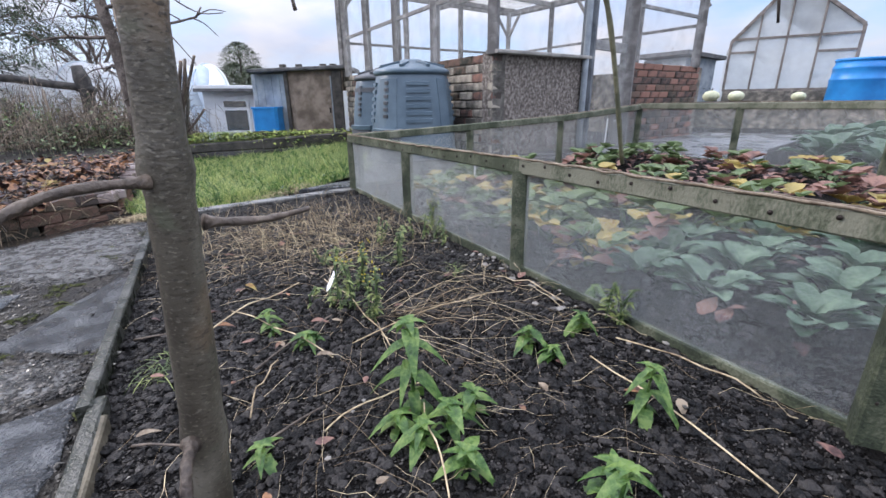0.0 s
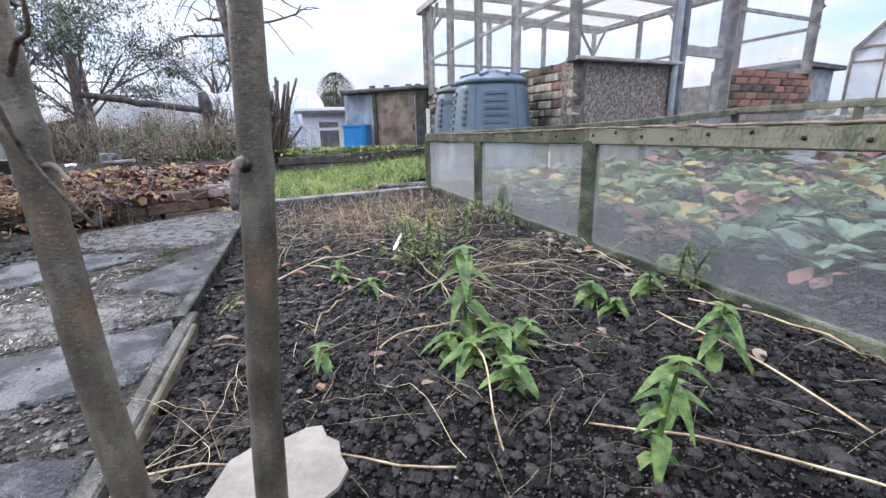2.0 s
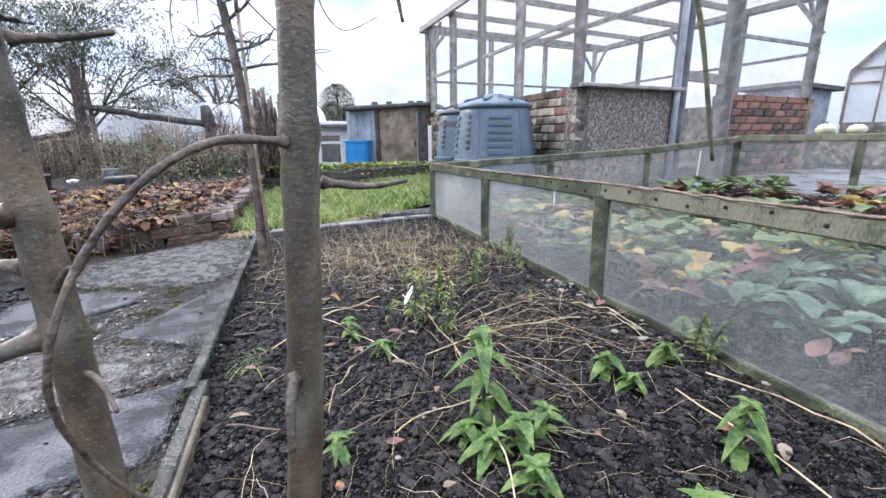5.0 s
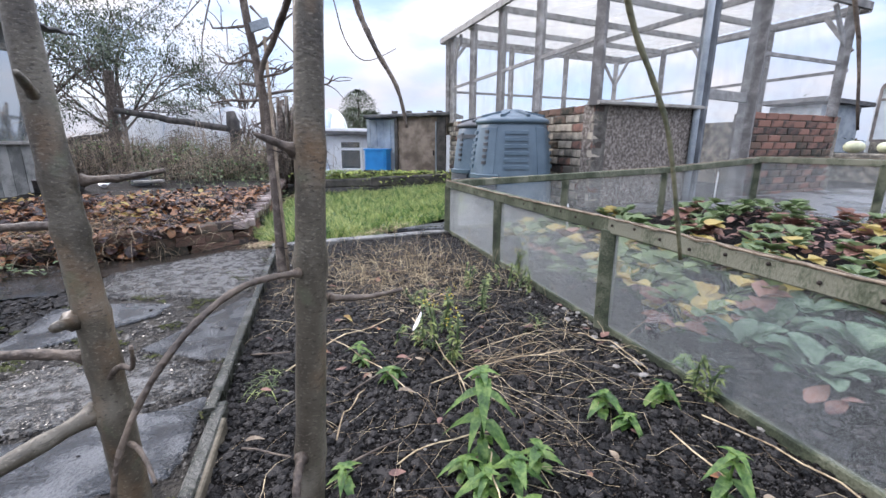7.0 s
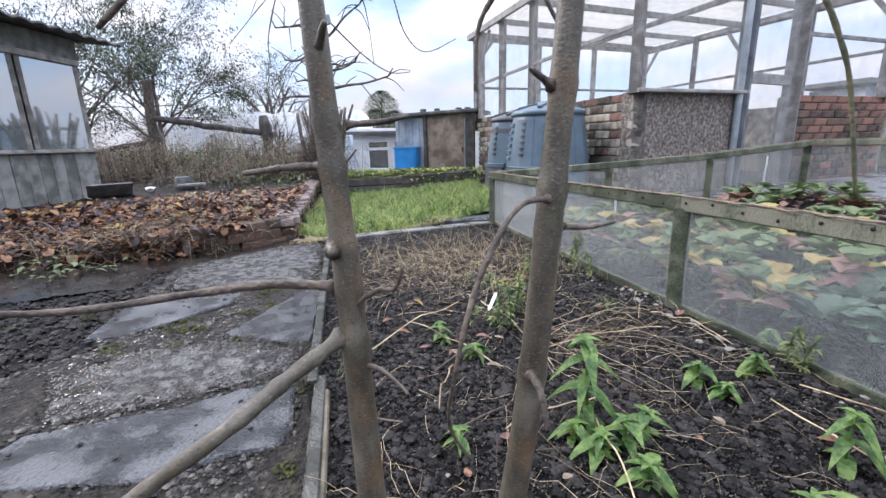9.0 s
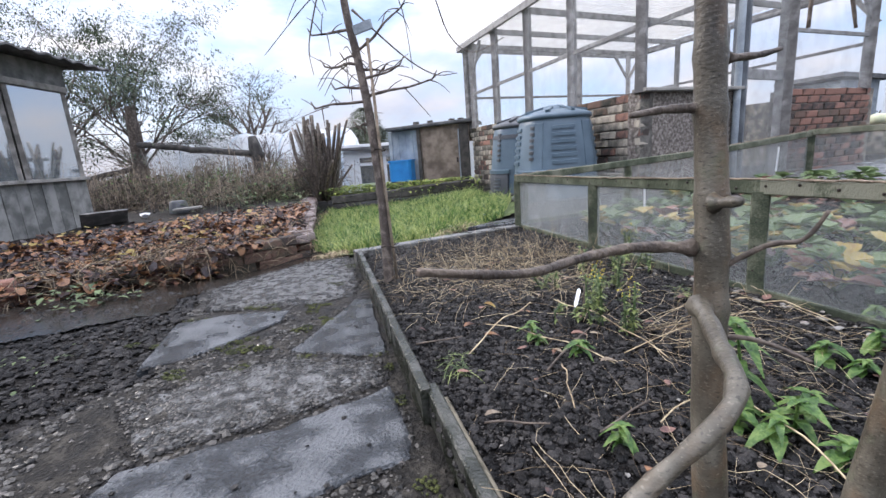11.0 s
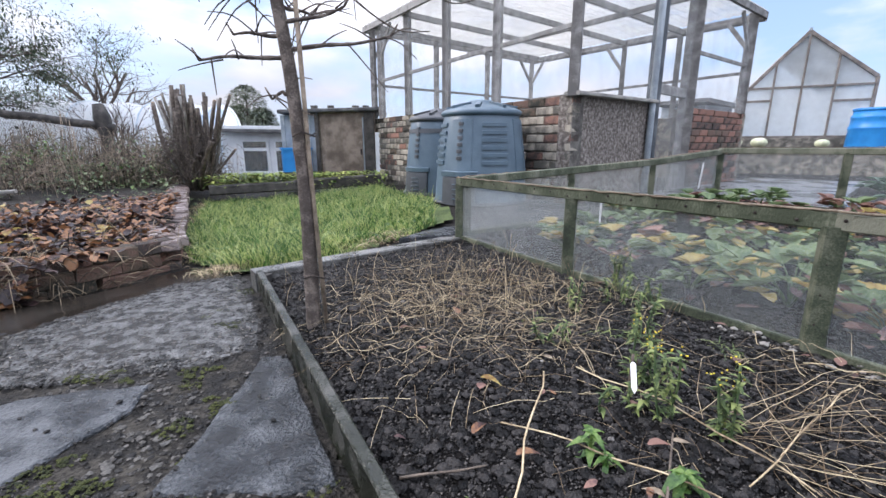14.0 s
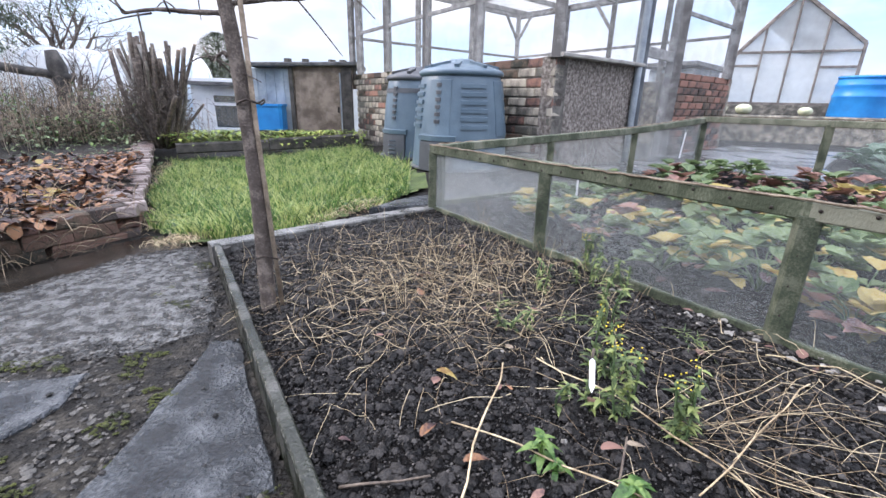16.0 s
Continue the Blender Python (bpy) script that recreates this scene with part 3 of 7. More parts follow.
fs = part("flagstone", slab([(-1.42, 4.28), (-1.2, 4.62), (-0.72, 4.95), (-0.5, 4.7), (-0.95, 4.42)], 0.185, 0.06), SLAB)
tagged(fs, "wet pale paving stone at the end of the bed", "paving stone")

# soil inside the netting
netsoil = part("strawberry_soil", grid_sheet([-1.2 + 0.07 * i for i in range(115)], [-3.5 + 0.07 * i for i in range(150)], straw_z,
               lambda x, y: -0.02 < (x - F0.x) * FN.x + (y - F0.y) * FN.y < 4.26 and (x - F0.x) * FU.x + (y - F0.y) * FU.y > -0.02), SOIL)
tagged(netsoil, "dark soil of the netted strawberry bed", "soil bed", kind="structure")


# ---- netted fence ----
def fence_run(name, a, along, stations, tops, foot, label, outward, last, post_in=0.03):
    """Posts at the stations, top rail, base board and netting with staples, from a along the given way."""
    base = a + along * stations[0]
    fe = thing(name, (base.x, base.y, foot), label, "fence", "netted fence round the strawberry bed")

    def top(s):
        return float(np.interp(s, *zip(*tops)))

    for s in stations:
        p = a + along * s + outward * 0.004
        zz = straw_z(p.x, p.y) - 0.1
        part("post", Geo().beam((p.x, p.y, zz), (p.x + 0.006 * math.sin(s * 9), p.y, top(s) - 0.055), 0.075, 0.056, 0.006), POSTGREEN, fe)
    for s0, s1 in zip([stations[0] - 0.03] + stations[2:-1:2], stations[2:-1:2] + [last]):
        p, q = a + along * s0, a + along * s1
        part("top_rail", Geo().beam((p.x, p.y, top(s0) - 0.035), (q.x, q.y, top(s1) - 0.035), 0.055, 0.07, 0.006), WOODGREEN, fe)
        part("base_board", Geo().beam((p.x, p.y, foot - 0.01), (q.x, q.y, foot - 0.01), 0.03, 0.06, 0.005), POSTGREEN, fe)
    ge = Geo()
    n = int((last - stations[0]) / 0.045)
    rows = 9
    for i in range(n + 1):
        s = stations[0] - 0.03 + (last - stations[0] + 0.03) * i / n
        p = a + along * s + outward * 0.004
        for j in range(rows + 1):
            t = j / rows
            z = foot - 0.03 + (top(s) + 0.002 - foot + 0.03) * t
            w = 0.012 * nz(s, z, 2.2, 4) * math.sin(math.pi * t) + (0.010 * nz(s * 3, 1, 3, 2) if j == rows else 0)
            ge.v.append((p.x + outward.x * w, p.y + outward.y * w, z + (0.012 * nz(s * 4, 2, 3, 6) if j == rows else 0)))
    for i in range(n):
        for j in range(rows):
            k = i * (rows + 1) + j
            ge.f.append((k, k + rows + 1, k + rows + 2, k + 1))
    ge.smooth = True
    part("netting", ge, NET, fe, "fine milky insect netting stretched over the timber")
    weave = Geo()
    for i in range(int((last - stations[0]) / 0.002)):
        s = stations[0] - 0.02 + 0.002 * i
        p = a + along * s + outward * 0.004
        zs = [foot - 0.03 + (top(s) - foot + 0.03) * t for t in (0.0, 0.33, 0.67, 1.0)]
        ws = [0.012 * nz(s, z, 2.2, 4) * math.sin(math.pi * t) for z, t in zip(zs, (0.0, 0.33, 0.67, 1.0))]
        weave.add([(p.x + outward.x * (w + d), p.y + outward.y * (w + d), z) for z, w in zip(zs, ws) for d in (0.0003, 0.00066)], [(0, 1, 3, 2), (2, 3, 5, 4), (4, 5, 7, 6)])
    tagged(part("netting_thread", weave, THREAD, fe, "upright threads of the netting"), kind="stuff")
    hem = Geo()
    for k in range(3):
        pts = []
        for i in range(0, n * 2):
            s = stations[0] - 0.03 + (last - stations[0] + 0.03) * i / (n * 2)
            p = a + along * s + outward * (0.03 - 0.018 * k + 0.012 * nz(s * 5, k, 3, 1))
            pts.append((p.x, p.y, top(s) + 0.004 - (0.03 + 0.016 * nz(s * 4, k, 2.5, 7) if k == 2 else 0.0) + 0.006 * nz(s * 7, k, 2, 3)))
        hem.tube(pts, 0.0055, 4, False)
    part("frayed_hem", hem, DEADLEAF, fe, "pale frayed edge of the netting")
    places = [(s, top(s) - 0.030 - 0.012 * math.sin(s * 31), 0.026) for s in np.arange(stations[0] + 0.05, last, 0.15)]
    places += [(s, foot + (top(s) - foot) * t, 0.031) for s in stations for t in (0.2, 0.42, 0.64)]
    nail = Geo().lathe([(0.007, 0.0), (0.007, 0.006), (0.002, 0.008)], 7).mesh("nail", RUST)
    turn = Vector((0, 0, 1)).rotation_difference(outward).to_matrix().to_4x4()
    for s, z, d in places:
        p = a + along * s + outward * d
        piece("nail", nail, Matrix.Translation((p.x, p.y, z)) @ turn, fe)
    return fe


fence_run("netting_fence", F0, FU, [0.03, 1.30, 2.60, 4.00, 5.35, 6.7], [(-1, 0.69), (1.3, 0.70), (2.6, 0.725), (8, 0.76)], 0.165,
          "low weathered timber fence covered with fine insect netting", -FN, 7.2)
fence_run("netting_fence", F0 + FU * 0.03, FN, [0.06, 1.38, 2.76, 4.24], [(-1, 0.67), (1.3, 0.73), (2.76, 0.80), (4.3, 0.91)], 0.20,
          "low timber end fence covered with fine insect netting", -FU, 4.24, -0.03)
fence_run("netting_fence", F0 + FN * 4.26, FU, [0.03, 1.37, 2.75, 4.1, 5.5], [(-1, 0.91), (1.37, 0.935), (8, 0.96)], 0.24,
          "low far timber fence covered with fine insect netting", FN, 7.0, -0.03)

# ---- brick garden house ----
W0 = Vector((0.72, 6.38, 0))
WL = Vector((-0.5, 0.866, 0))
WR = Vector((0.81, 0.587, 0)).normalized()
LEN_L, LEN_R, WTOP = 6.45, 5.86, 1.60
house = thing("garden_house", (W0.x, W0.y, 0.15), "timber-framed garden house of polythene on low brick walls", "outbuilding")
rng = random.Random(4)


def brick_mesh(sx, sy, sz, material, seed):
    r = random.Random(seed)
    ge = Geo()
    x, y, z, c = sx / 2, sy / 2, sz / 2, 0.012
    for dz, k in ((-z, c), (-z + c, 0), (z - c, 0), (z, c)):
        for a, b in ((-1, -1), (1, -1), (1, 1), (-1, 1)):
            ge.v.append((a * (x - k) + r.uniform(-1, 1) * 0.005, b * (y - k) + r.uniform(-1, 1) * 0.006, dz + r.uniform(-1, 1) * 0.004))
    for i in range(3):
        for j in range(4):
            ge.f.append((i * 4 + j, i * 4 + (j + 1) % 4, i * 4 + 4 + (j + 1) % 4, i * 4 + 4 + j))
    ge.f += [(3, 2, 1, 0), (12, 13, 14, 15)]
    return ge.mesh("brick", material)


COURSE, BLEN, BTH = 0.122, 0.335, 0.16


def wall_core(a, along, length, out, z0, z1, th, material):
    p = a + along * (length / 2) - out * (th / 2 + 0.014)
    ang = math.degrees(math.atan2(along.y, along.x))
    return Geo().box(pose(p.x, p.y, (z0 + z1) / 2, 0, 0, ang), length, th, z1 - z0)


def lay_bricks(parent, meshes, a, along, length, out, z0, courses, low=None):
    ang = math.degrees(math.atan2(along.y, along.x))
    for c in range(courses):
        s = -0.17 if c % 2 else 0.0
        while s < length - 0.02:
            u, v = max(s, 0.0), min(s + BLEN - 0.012, length)
            if v - u > 0.06:
                p = a + along * ((u + v) / 2) - out * (BTH / 2 - rng.uniform(0.0, 0.010))
                m = pose(p.x, p.y, z0 + c * COURSE + COURSE / 2, rng.uniform(-1, 1), rng.uniform(-1.2, 1.2), ang + rng.uniform(-0.8, 0.8))
                piece("brick", rng.choice(low if low and c < courses - 3 and rng.random() < 0.8 else meshes), m @ Matrix.Diagonal(((v - u) / (BLEN - 0.012), 1, 1, 1)), parent)
            s += BLEN


out_l, out_f = Vector((-0.866, -0.5, 0)), Vector((WR.y, -WR.x, 0))
wall_l = part("brick_wall", wall_core(W0, WL, LEN_L, out_l, 0.0, WTOP - 0.01, 0.2, MORTAR), MORTAR, house, "weathered yellow-brown brick wall with worn mortar")
wall_f = part("cement_wall", Geo().box(pose(*(W0 + WR * 1.03 - out_f * 0.11).xy, WTOP / 2, 0, 0, math.degrees(math.atan2(WR.y, WR.x))), 2.06, 0.22, WTOP, 0.01), RENDER, house, "blotched dark cement-rendered wall")
door_a, door_b = 2.07, 3.22
wall_r = part("brick_wall", wall_core(W0 + WR * door_b, WR, LEN_R - door_b, out_f, 0.0, WTOP - 0.03, 0.2, MORTAR), MORTAR, house, "patched red brick wall with dark lower courses")
far_l, far_r = W0 + WL * LEN_L, W0 + WR * LEN_R
back = far_l + WR * LEN_R
for a, b in ((far_l, back), (far_r, back)):
    d = (b - a).normalized()
    part("back_wall", Geo().beam(Vector((a.x, a.y, WTOP / 2)), Vector((b.x, b.y, WTOP / 2)), 0.2, WTOP - 0.04, 0.01), BRICKYEL, house)
part("coping", Geo().beam(W0 + Vector((0, 0, WTOP + 0.012)) - WR * 0.03, W0 + WR * door_a + Vector((0, 0, WTOP + 0.012)), 0.24, 0.05, 0.01), WOODGREY, house)


def roof_z(p):
    d = p - W0
    return 3.58 + 0.022 * d.dot(WL) - 0.012 * d.dot(WR)


# posts
posts = [(W0 + WL * s, 0.13) for s in (0.0, 1.57, 3.03, 4.52, 5.88)] + [(W0 + WR * s, w) for s, w in ((door_a - 0.02, 0.20), (door_b - 0.03, 0.24), (LEN_R - 0.22, 0.17))]
posts += [(far_l + WR * s, 0.12) for s in (0.06, 2.0, 3.9)] + [(far_r + WL * s, 0.12) for s in (1.57, 3.03, 4.52)] + [(back, 0.12)]
for p, w in posts:
    z0 = 0.1 if p in (W0 + WR * (door_a - 0.02), W0 + WR * (door_b - 0.03)) else WTOP - 0.02
    part("post", Geo().beam((p.x, p.y, z0), (p.x, p.y, roof_z(p) - 0.06), w, w * 0.9, 0.006), DOORPOST if p == W0 + WR * (door_a - 0.02) else FRAMEWOOD, house)
part("downpipe", Geo().tube([(*(W0 + WR * (door_a - 0.14) + out_f * 0.06).xy, z) for z in (0.1, 1.2, 2.4, 3.4)], 0.05, 10), SHEDGREY, house, "blue-grey plastic downpipe")
corner = [W0 - WL * 0.12 - WR * 0.12, W0 + WR * (LEN_R + 0.08) - WL * 0.12, back + WR * 0.08 + WL * 0.1, far_l + WL * 0.12 - WR * 0.12]
for a, b, w in ((0, 1, 0.16), (1, 2, 0.16), (2, 3, 0.16), (3, 0, 0.16)):
    p, q = corner[a], corner[b]
    part("eaves_beam", Geo().beam((p.x, p.y, roof_z(p) - 0.07), (q.x, q.y, roof_z(q) - 0.07), 0.06, w * 0.8, 0.006), FRAMEWOOD, house)
for f in (0.245, 0.47, 0.70, 0.91):
    p, q = corner[0].lerp(corner[3], f), corner[1].lerp(corner[2], f)
    part("rafter", Geo().beam((p.x, p.y, roof_z(p) - 0.11), (q.x, q.y, roof_z(q) - 0.11), 0.055, 0.115, 0.006), FRAMEWOOD, house)
p, q = corner[0].lerp(corner[1], 0.55), corner[3].lerp(corner[2], 0.55)
part("purlin", Geo().beam((p.x, p.y, roof_z(p) - 0.20), (q.x, q.y, roof_z(q) - 0.20), 0.06, 0.10, 0.006), FRAMEWOOD, house)
for k in range(5):
    ge = Geo()
    n = 28
    a, b, c, d = corner[0].lerp(corner[3], k / 5), corner[1].lerp(corner[2], k / 5), corner[1].lerp(corner[2], (k + 1) / 5), corner[0].lerp(corner[3], (k + 1) / 5)
    for t in (0, 1):
        for i in range(n + 1):
            p = a.lerp(d, i / n) if t == 0 else b.lerp(c, i / n)
            ge.v.append((p.x, p.y, roof_z(p) + 0.03 + 0.012 * math.sin(i * math.pi / 2)))
    for i in range(n):
        ge.f.append((i, i + 1, n + 2 + i, n + 1 + i))
    part("roof_sheet", ge, ROOFPOLY, house, "clear corrugated roof sheet stained with algae")
p, q = corner[0], corner[1]
part("gutter", Geo().beam((q.x, q.y, roof_z(q) - 0.12), (corner[2].x, corner[2].y, roof_z(corner[2]) - 0.12), 0.11, 0.10, 0.03), FRAMEWOOD, house)
# mid rails, braces and polythene
for a, b, z, n in ((W0, W0 + WL * 5.88, 2.43, 4), (far_l, back, 2.40, 3), (back, far_r, 2.40, 3), (W0 + WR * door_b, W0 + WR * (LEN_R - 0.22), 2.50, 1)):
    part("mid_rail", Geo().beam((a.x, a.y, z), (b.x, b.y, z), 0.045, 0.06, 0.005), FRAMEWOOD, house)
part("door_rail", Geo().beam((*(W0 + WR * door_a).xy, 1.83), (*(W0 + WR * door_b).xy, 1.80), 0.06, 0.15, 0.006), FRAMEWOOD, house)
for a, d, z in ((W0 + WL * 5.88, -WL, 0.0), (far_l, WR, 0.0), (back, -WR, 0.0), (back, -WL, 0.0), (W0 + WR * (LEN_R - 0.22), -WR, 0.0), (far_r, WL, 0.0), (far_r + WL * 3.03, WL, 0.0)):
    t = a + d * 0.55
    part("brace", Geo().beam((a.x, a.y, roof_z(a) - 0.8), (t.x, t.y, roof_z(t) - 0.12), 0.05, 0.08, 0.005), FRAMEWOOD, house)


def film_panel(a, b, z0, out):
    ge = Geo()
    n, r = 10, 6
    for i in range(n + 1):
        p = a.lerp(b, i / n) + out * 0.055
        zt = roof_z(p) - 0.1
        for j in range(r + 1):
            w = 0.015 * nz(i, j, 0.6, 2)
            ge.v.append((p.x + out.x * w, p.y + out.y * w, z0 + (zt - z0) * j / r))
    for i in range(n):
        for j in range(r):
            k = i * (r + 1) + j
            ge.f.append((k, k + r + 1, k + r + 2, k + 1))
    ge.smooth = True
    return ge


for s0, s1 in ((0.06, 1.57), (1.57, 3.03), (3.03, 4.52), (4.52, 5.88)):
    part("polythene", film_panel(W0 + WL * s0, W0 + WL * s1, WTOP, out_l), POLY, house)
for s0, s1, z in ((0.06, door_a, WTOP + 0.04), (door_a, door_b, 0.2), (door_b, LEN_R - 0.22, WTOP)):
    part("polythene", film_panel(W0 + WR * s0, W0 + WR * s1, z, out_f), POLY, house)


# ---- compost bins ----
def compost_bin(x, y, z, turn, w, h, label, banded=False):
    """A tapered bin: w and h stretch a 1.12 m wide, 1.31 m high shape; banded: a ring and a dark slot in place of louvres."""
    b = thing("compost_bin", (x, y, z), label, "compost bin", "pair of compost bins")
    b.matrix_world = pose(x, y, z, 0, 0, turn)
    grow_to = Matrix.Diagonal((w, w, h, 1))

    def bit(name, ge, material, label="", under=None):
        ge.v = [tuple(grow_to @ Vector(p)) for p in ge.v]
        ob = new(name, ge.mesh(name, material))
        ob.parent = under or b
        if label:
            ob["label"] = label
        return ob

    def arc(mid, half, z0, z1, proud, n=9):
        """A band that hugs the tapered wall between two heights."""
        ge = Geo()
        for i in range(n + 1):
            a = radians(mid - half + 2 * half * i / n)
            c, s = math.sin(a), -math.cos(a)
            e = 1 + (1 / max(abs(c), abs(s)) - 1) * 0.16
            for zz, d in ((z0, -0.02), (z0, proud * 0.8), (z1 - 0.012, proud), (z1, -0.02)):
                r = (wall_r_at(zz) + d) * e
                ge.v.append((r * c, r * s, zz))
        for i in range(n):
            for j in range(3):
                k = i * 4 + j
                ge.f.append((k, k + 4, k + 5, k + 1))
        ge.f += [(0, 1, 2, 3), (4 * n + 3, 4 * n + 2, 4 * n + 1, 4 * n)]
        return ge

    outline = [(0.565, 0.0), (0.575, 0.02), (0.565, 0.06), (0.548, 0.30), (0.528, 0.55), (0.500, 0.80), (0.468, 1.02), (0.452, 1.09), (0.430, 1.13)]

    def wall_r_at(zz):
        return float(np.interp(zz, [q[1] for q in outline], [q[0] for q in outline]))

    bit("body", Geo().lathe(outline, 48, squared=0.16), BINMAT)
    lid = bit("lid", Geo().lathe([(0.462, 1.10), (0.485, 1.115), (0.485, 1.150), (0.462, 1.170), (0.43, 1.185), (0.31, 1.225), (0.17, 1.255), (0.15, 1.285), (0.13, 1.30), (0.02, 1.305)], 48, squared=0.12), BINDARK if banded else BINMAT, "domed twist-on lid")
    for k in range(8):
        m = pose(0, 0, 0, 0, 0, 45 * k + 20) @ pose(0, -0.30, 1.235, 13.5, 0, 0)
        bit("lid_ridge", Geo().box(m, 0.055, 0.27, 0.035, 0.012), BINDARK if banded else BINMAT, under=lid)
    if banded:
        bit("ring", arc(0, 180, 0.93, 1.00, 0.014, 48), BINDARK, "dark moulded ring")
        bit("air_slot", arc(40, 13, 0.70, 0.80, 0.010), BINDARK, "dark oval air slot")
    else:
        for mid in (0, 90, 180, 270):
            for k in range(6):
                bit("louvre", arc(mid, 17, 0.50 + 0.092 * k, 0.555 + 0.092 * k, 0.022), BINMAT)
    for mid in (-45, 45, 135, 225):
        if not banded:
            bit("corner_panel", arc(mid, 15, 0.42, 1.06, 0.014), BINMAT)
    for k in range(6):
        zz = 0.56 + 0.082 * k
        bit("raised_mark", arc(-45, 3.2, zz, zz + 0.052, 0.023, 3), BINDARK)
    hatch = bit("hatch", arc(-45, 20, 0.01, 0.36, 0.055), BINDARK, "dark sliding hatch")
    bit("hatch_hood", arc(-45, 23, 0.36, 0.43, 0.065), BINMAT)
    for k in range(4):
        bit("hatch_slat", arc(-43, 6, 0.08 + 0.06 * k, 0.10 + 0.06 * k, 0.068, 4), BINMAT, under=hatch)
    bit("base_rim", Geo().lathe([(0.60, 0.0), (0.605, 0.02), (0.57, 0.035)], 48, squared=0.16), BINDARK)
    return b


compost_bin(-0.41, 6.80, 0.19, 12, 1.13, 1.05, "large grey-blue plastic compost bin with louvred sides")
compost_bin(-0.95, 7.95, 0.19, 4, 1.03, 1.03, "grey-blue plastic compost bin with a dark hatch and lid", banded=True)

# ---- raised brick bed ----
bbed = thing("raised_brick_bed", (BRC.x, BRC.y, -0.2), "low raised bed walled with loose mossy bricks", "raised bed")


def bed_top(x, y):
    d = (x - BRC.x) * -0.8 + (y - BRC.y) * 0.6
    return 0.06 + 0.10 * smooth(0.1, 1.5, d) + 0.05 * nz(x, y, 1.3, 3) + 0.03 * nz(x, y, 4, 3)


bb_poly = [(BRC.x - 0.1, BRC.y + 0.08), (BRC.x + BRF.x * 4.2, BRC.y + BRF.y * 4.2), (-9.0, 0.2), (-10.4, 6.0), (-11, 12.0), (BRC.x + BRS.x * 7.6 - 0.1, BRC.y + BRS.y * 7.6)]
part("bed_soil", grid_sheet([-11 + 0.11 * i for i in range(72)], [0.0 + 0.11 * i for i in range(112)], bed_top, lambda x, y: inside(bb_poly, x, y)), EARTH, bbed)

# ---- garden shed with a long window ----
lsh = thing("window_shed", (-9.0, 6.4, 0.0), "old grey-green boarded shed with a long glazed window", "shed")
sa, sb = Vector((-9.0, 6.45, 0)), Vector((-7.9, 1.6, 0))
sd = (sb - sa).normalized()
so = Vector((-sd.y, sd.x, 0))
if so.x < 0:
    so = -so
length = (sb - sa).length
ang = math.degrees(math.atan2(sd.y, sd.x))
rng2 = random.Random(8)
n = int(length / 0.24)
for k in range(n):
    p = sa + sd * (0.12 + 0.24 * k)
    part("board", Geo().beam((p.x, p.y, -0.1), (p.x + 0.01 * rng2.uniform(-1, 1), p.y, 1.0), 0.232, 0.03, 0.004, up=so), TEAL, lsh)
part("sill", Geo().beam((*(sa + so * 0.04).xy, 1.03), (*(sb + so * 0.04).xy, 1.03), 0.12, 0.06, 0.006), WOODGREY, lsh)
part("head", Geo().beam((*(sa + so * 0.02).xy, 2.60), (*(sb + so * 0.02).xy, 2.60), 0.1, 0.10, 0.006), WOODGREY, lsh)
part("fascia", Geo().beam((*(sa + so * 0.03).xy, 2.82), (*(sb + so * 0.03).xy, 2.82), 0.05, 0.36, 0.006), TEAL, lsh)
for s in (0.05, 1.15, 1.28, 2.25, 3.3, 4.6):
    p = sa + sd * s
    part("mullion", Geo().beam((p.x, p.y, 1.05), (p.x, p.y, 2.56), 0.075, 0.07, 0.005), WOODGREY, lsh)
for s0, s1 in ((0.05, 1.15), (1.28, 2.25), (2.25, 3.3), (3.3, 4.6)):
    p = sa + sd * ((s0 + s1) / 2)
    part("pane", Geo().box(pose(p.x, p.y, 1.81, 0, 0, ang), s1 - s0 - 0.05, 0.012, 1.5), GLASS, lsh)
body = sa + sd * (length / 2) - so * 1.3
part("shed_body", Geo().box(pose(body.x, body.y, 1.4, 0, 0, ang), length - 0.02, 2.4, 2.98), DARKWOOD, lsh)
ge = Geo()
for i in range(60):
    p = sa + sd * (-0.55 + (length + 0.8) * i / 59)
    w = 0.025 * math.sin(i * 1.9)
    for d, z in ((0.55, 2.98), (-2.8, 3.35)):
        ge.v.append((*(p + so * d).xy, z + w))
        ge.v.append((*(p + so * d).xy, z + w + 0.03))
for i in range(59):
    a, b = i * 4, i * 4 + 4
    ge.f += [(a + 1, b + 1, b + 3, a + 3), (a, a + 2, b + 2, b), (a, b, b + 1, a + 1)]
part("roof", ge, FELT, lsh, "dark corrugated roof with a wide overhang")

# ---- far sheds, cabin, polytunnel ----
shed = thing("brown_shed", (-3.2, 11.75, 0.15), "low brown felt-roofed shed with blue-grey side", "shed")
part("front", Geo().box(pose(-3.18, 11.79, 0.95), 1.48, 0.10, 1.60), SHEDWOOD, shed)
door = part("door", Geo().box(pose(-3.26, 11.71, 0.90), 1.02, 0.05, 1.44, 0.01), SHEDWOOD, shed)
part("door_edge", Geo().box(pose(-2.73, 11.70, 0.90), 0.03, 0.05, 1.44, 0.006), SHEDGREY, door)
part("door_hasp", Geo().box(pose(-2.79, 11.675, 0.80), 0.05, 0.02, 0.14, 0.004), RUST, door)
part("door_post", Geo().box(pose(-2.58, 11.70, 0.95), 0.24, 0.08, 1.58, 0.01), DARKWOOD, shed)
part("post", Geo().box(pose(-3.85, 11.70, 0.95), 0.09, 0.07, 1.58, 0.01), DARKWOOD, shed)
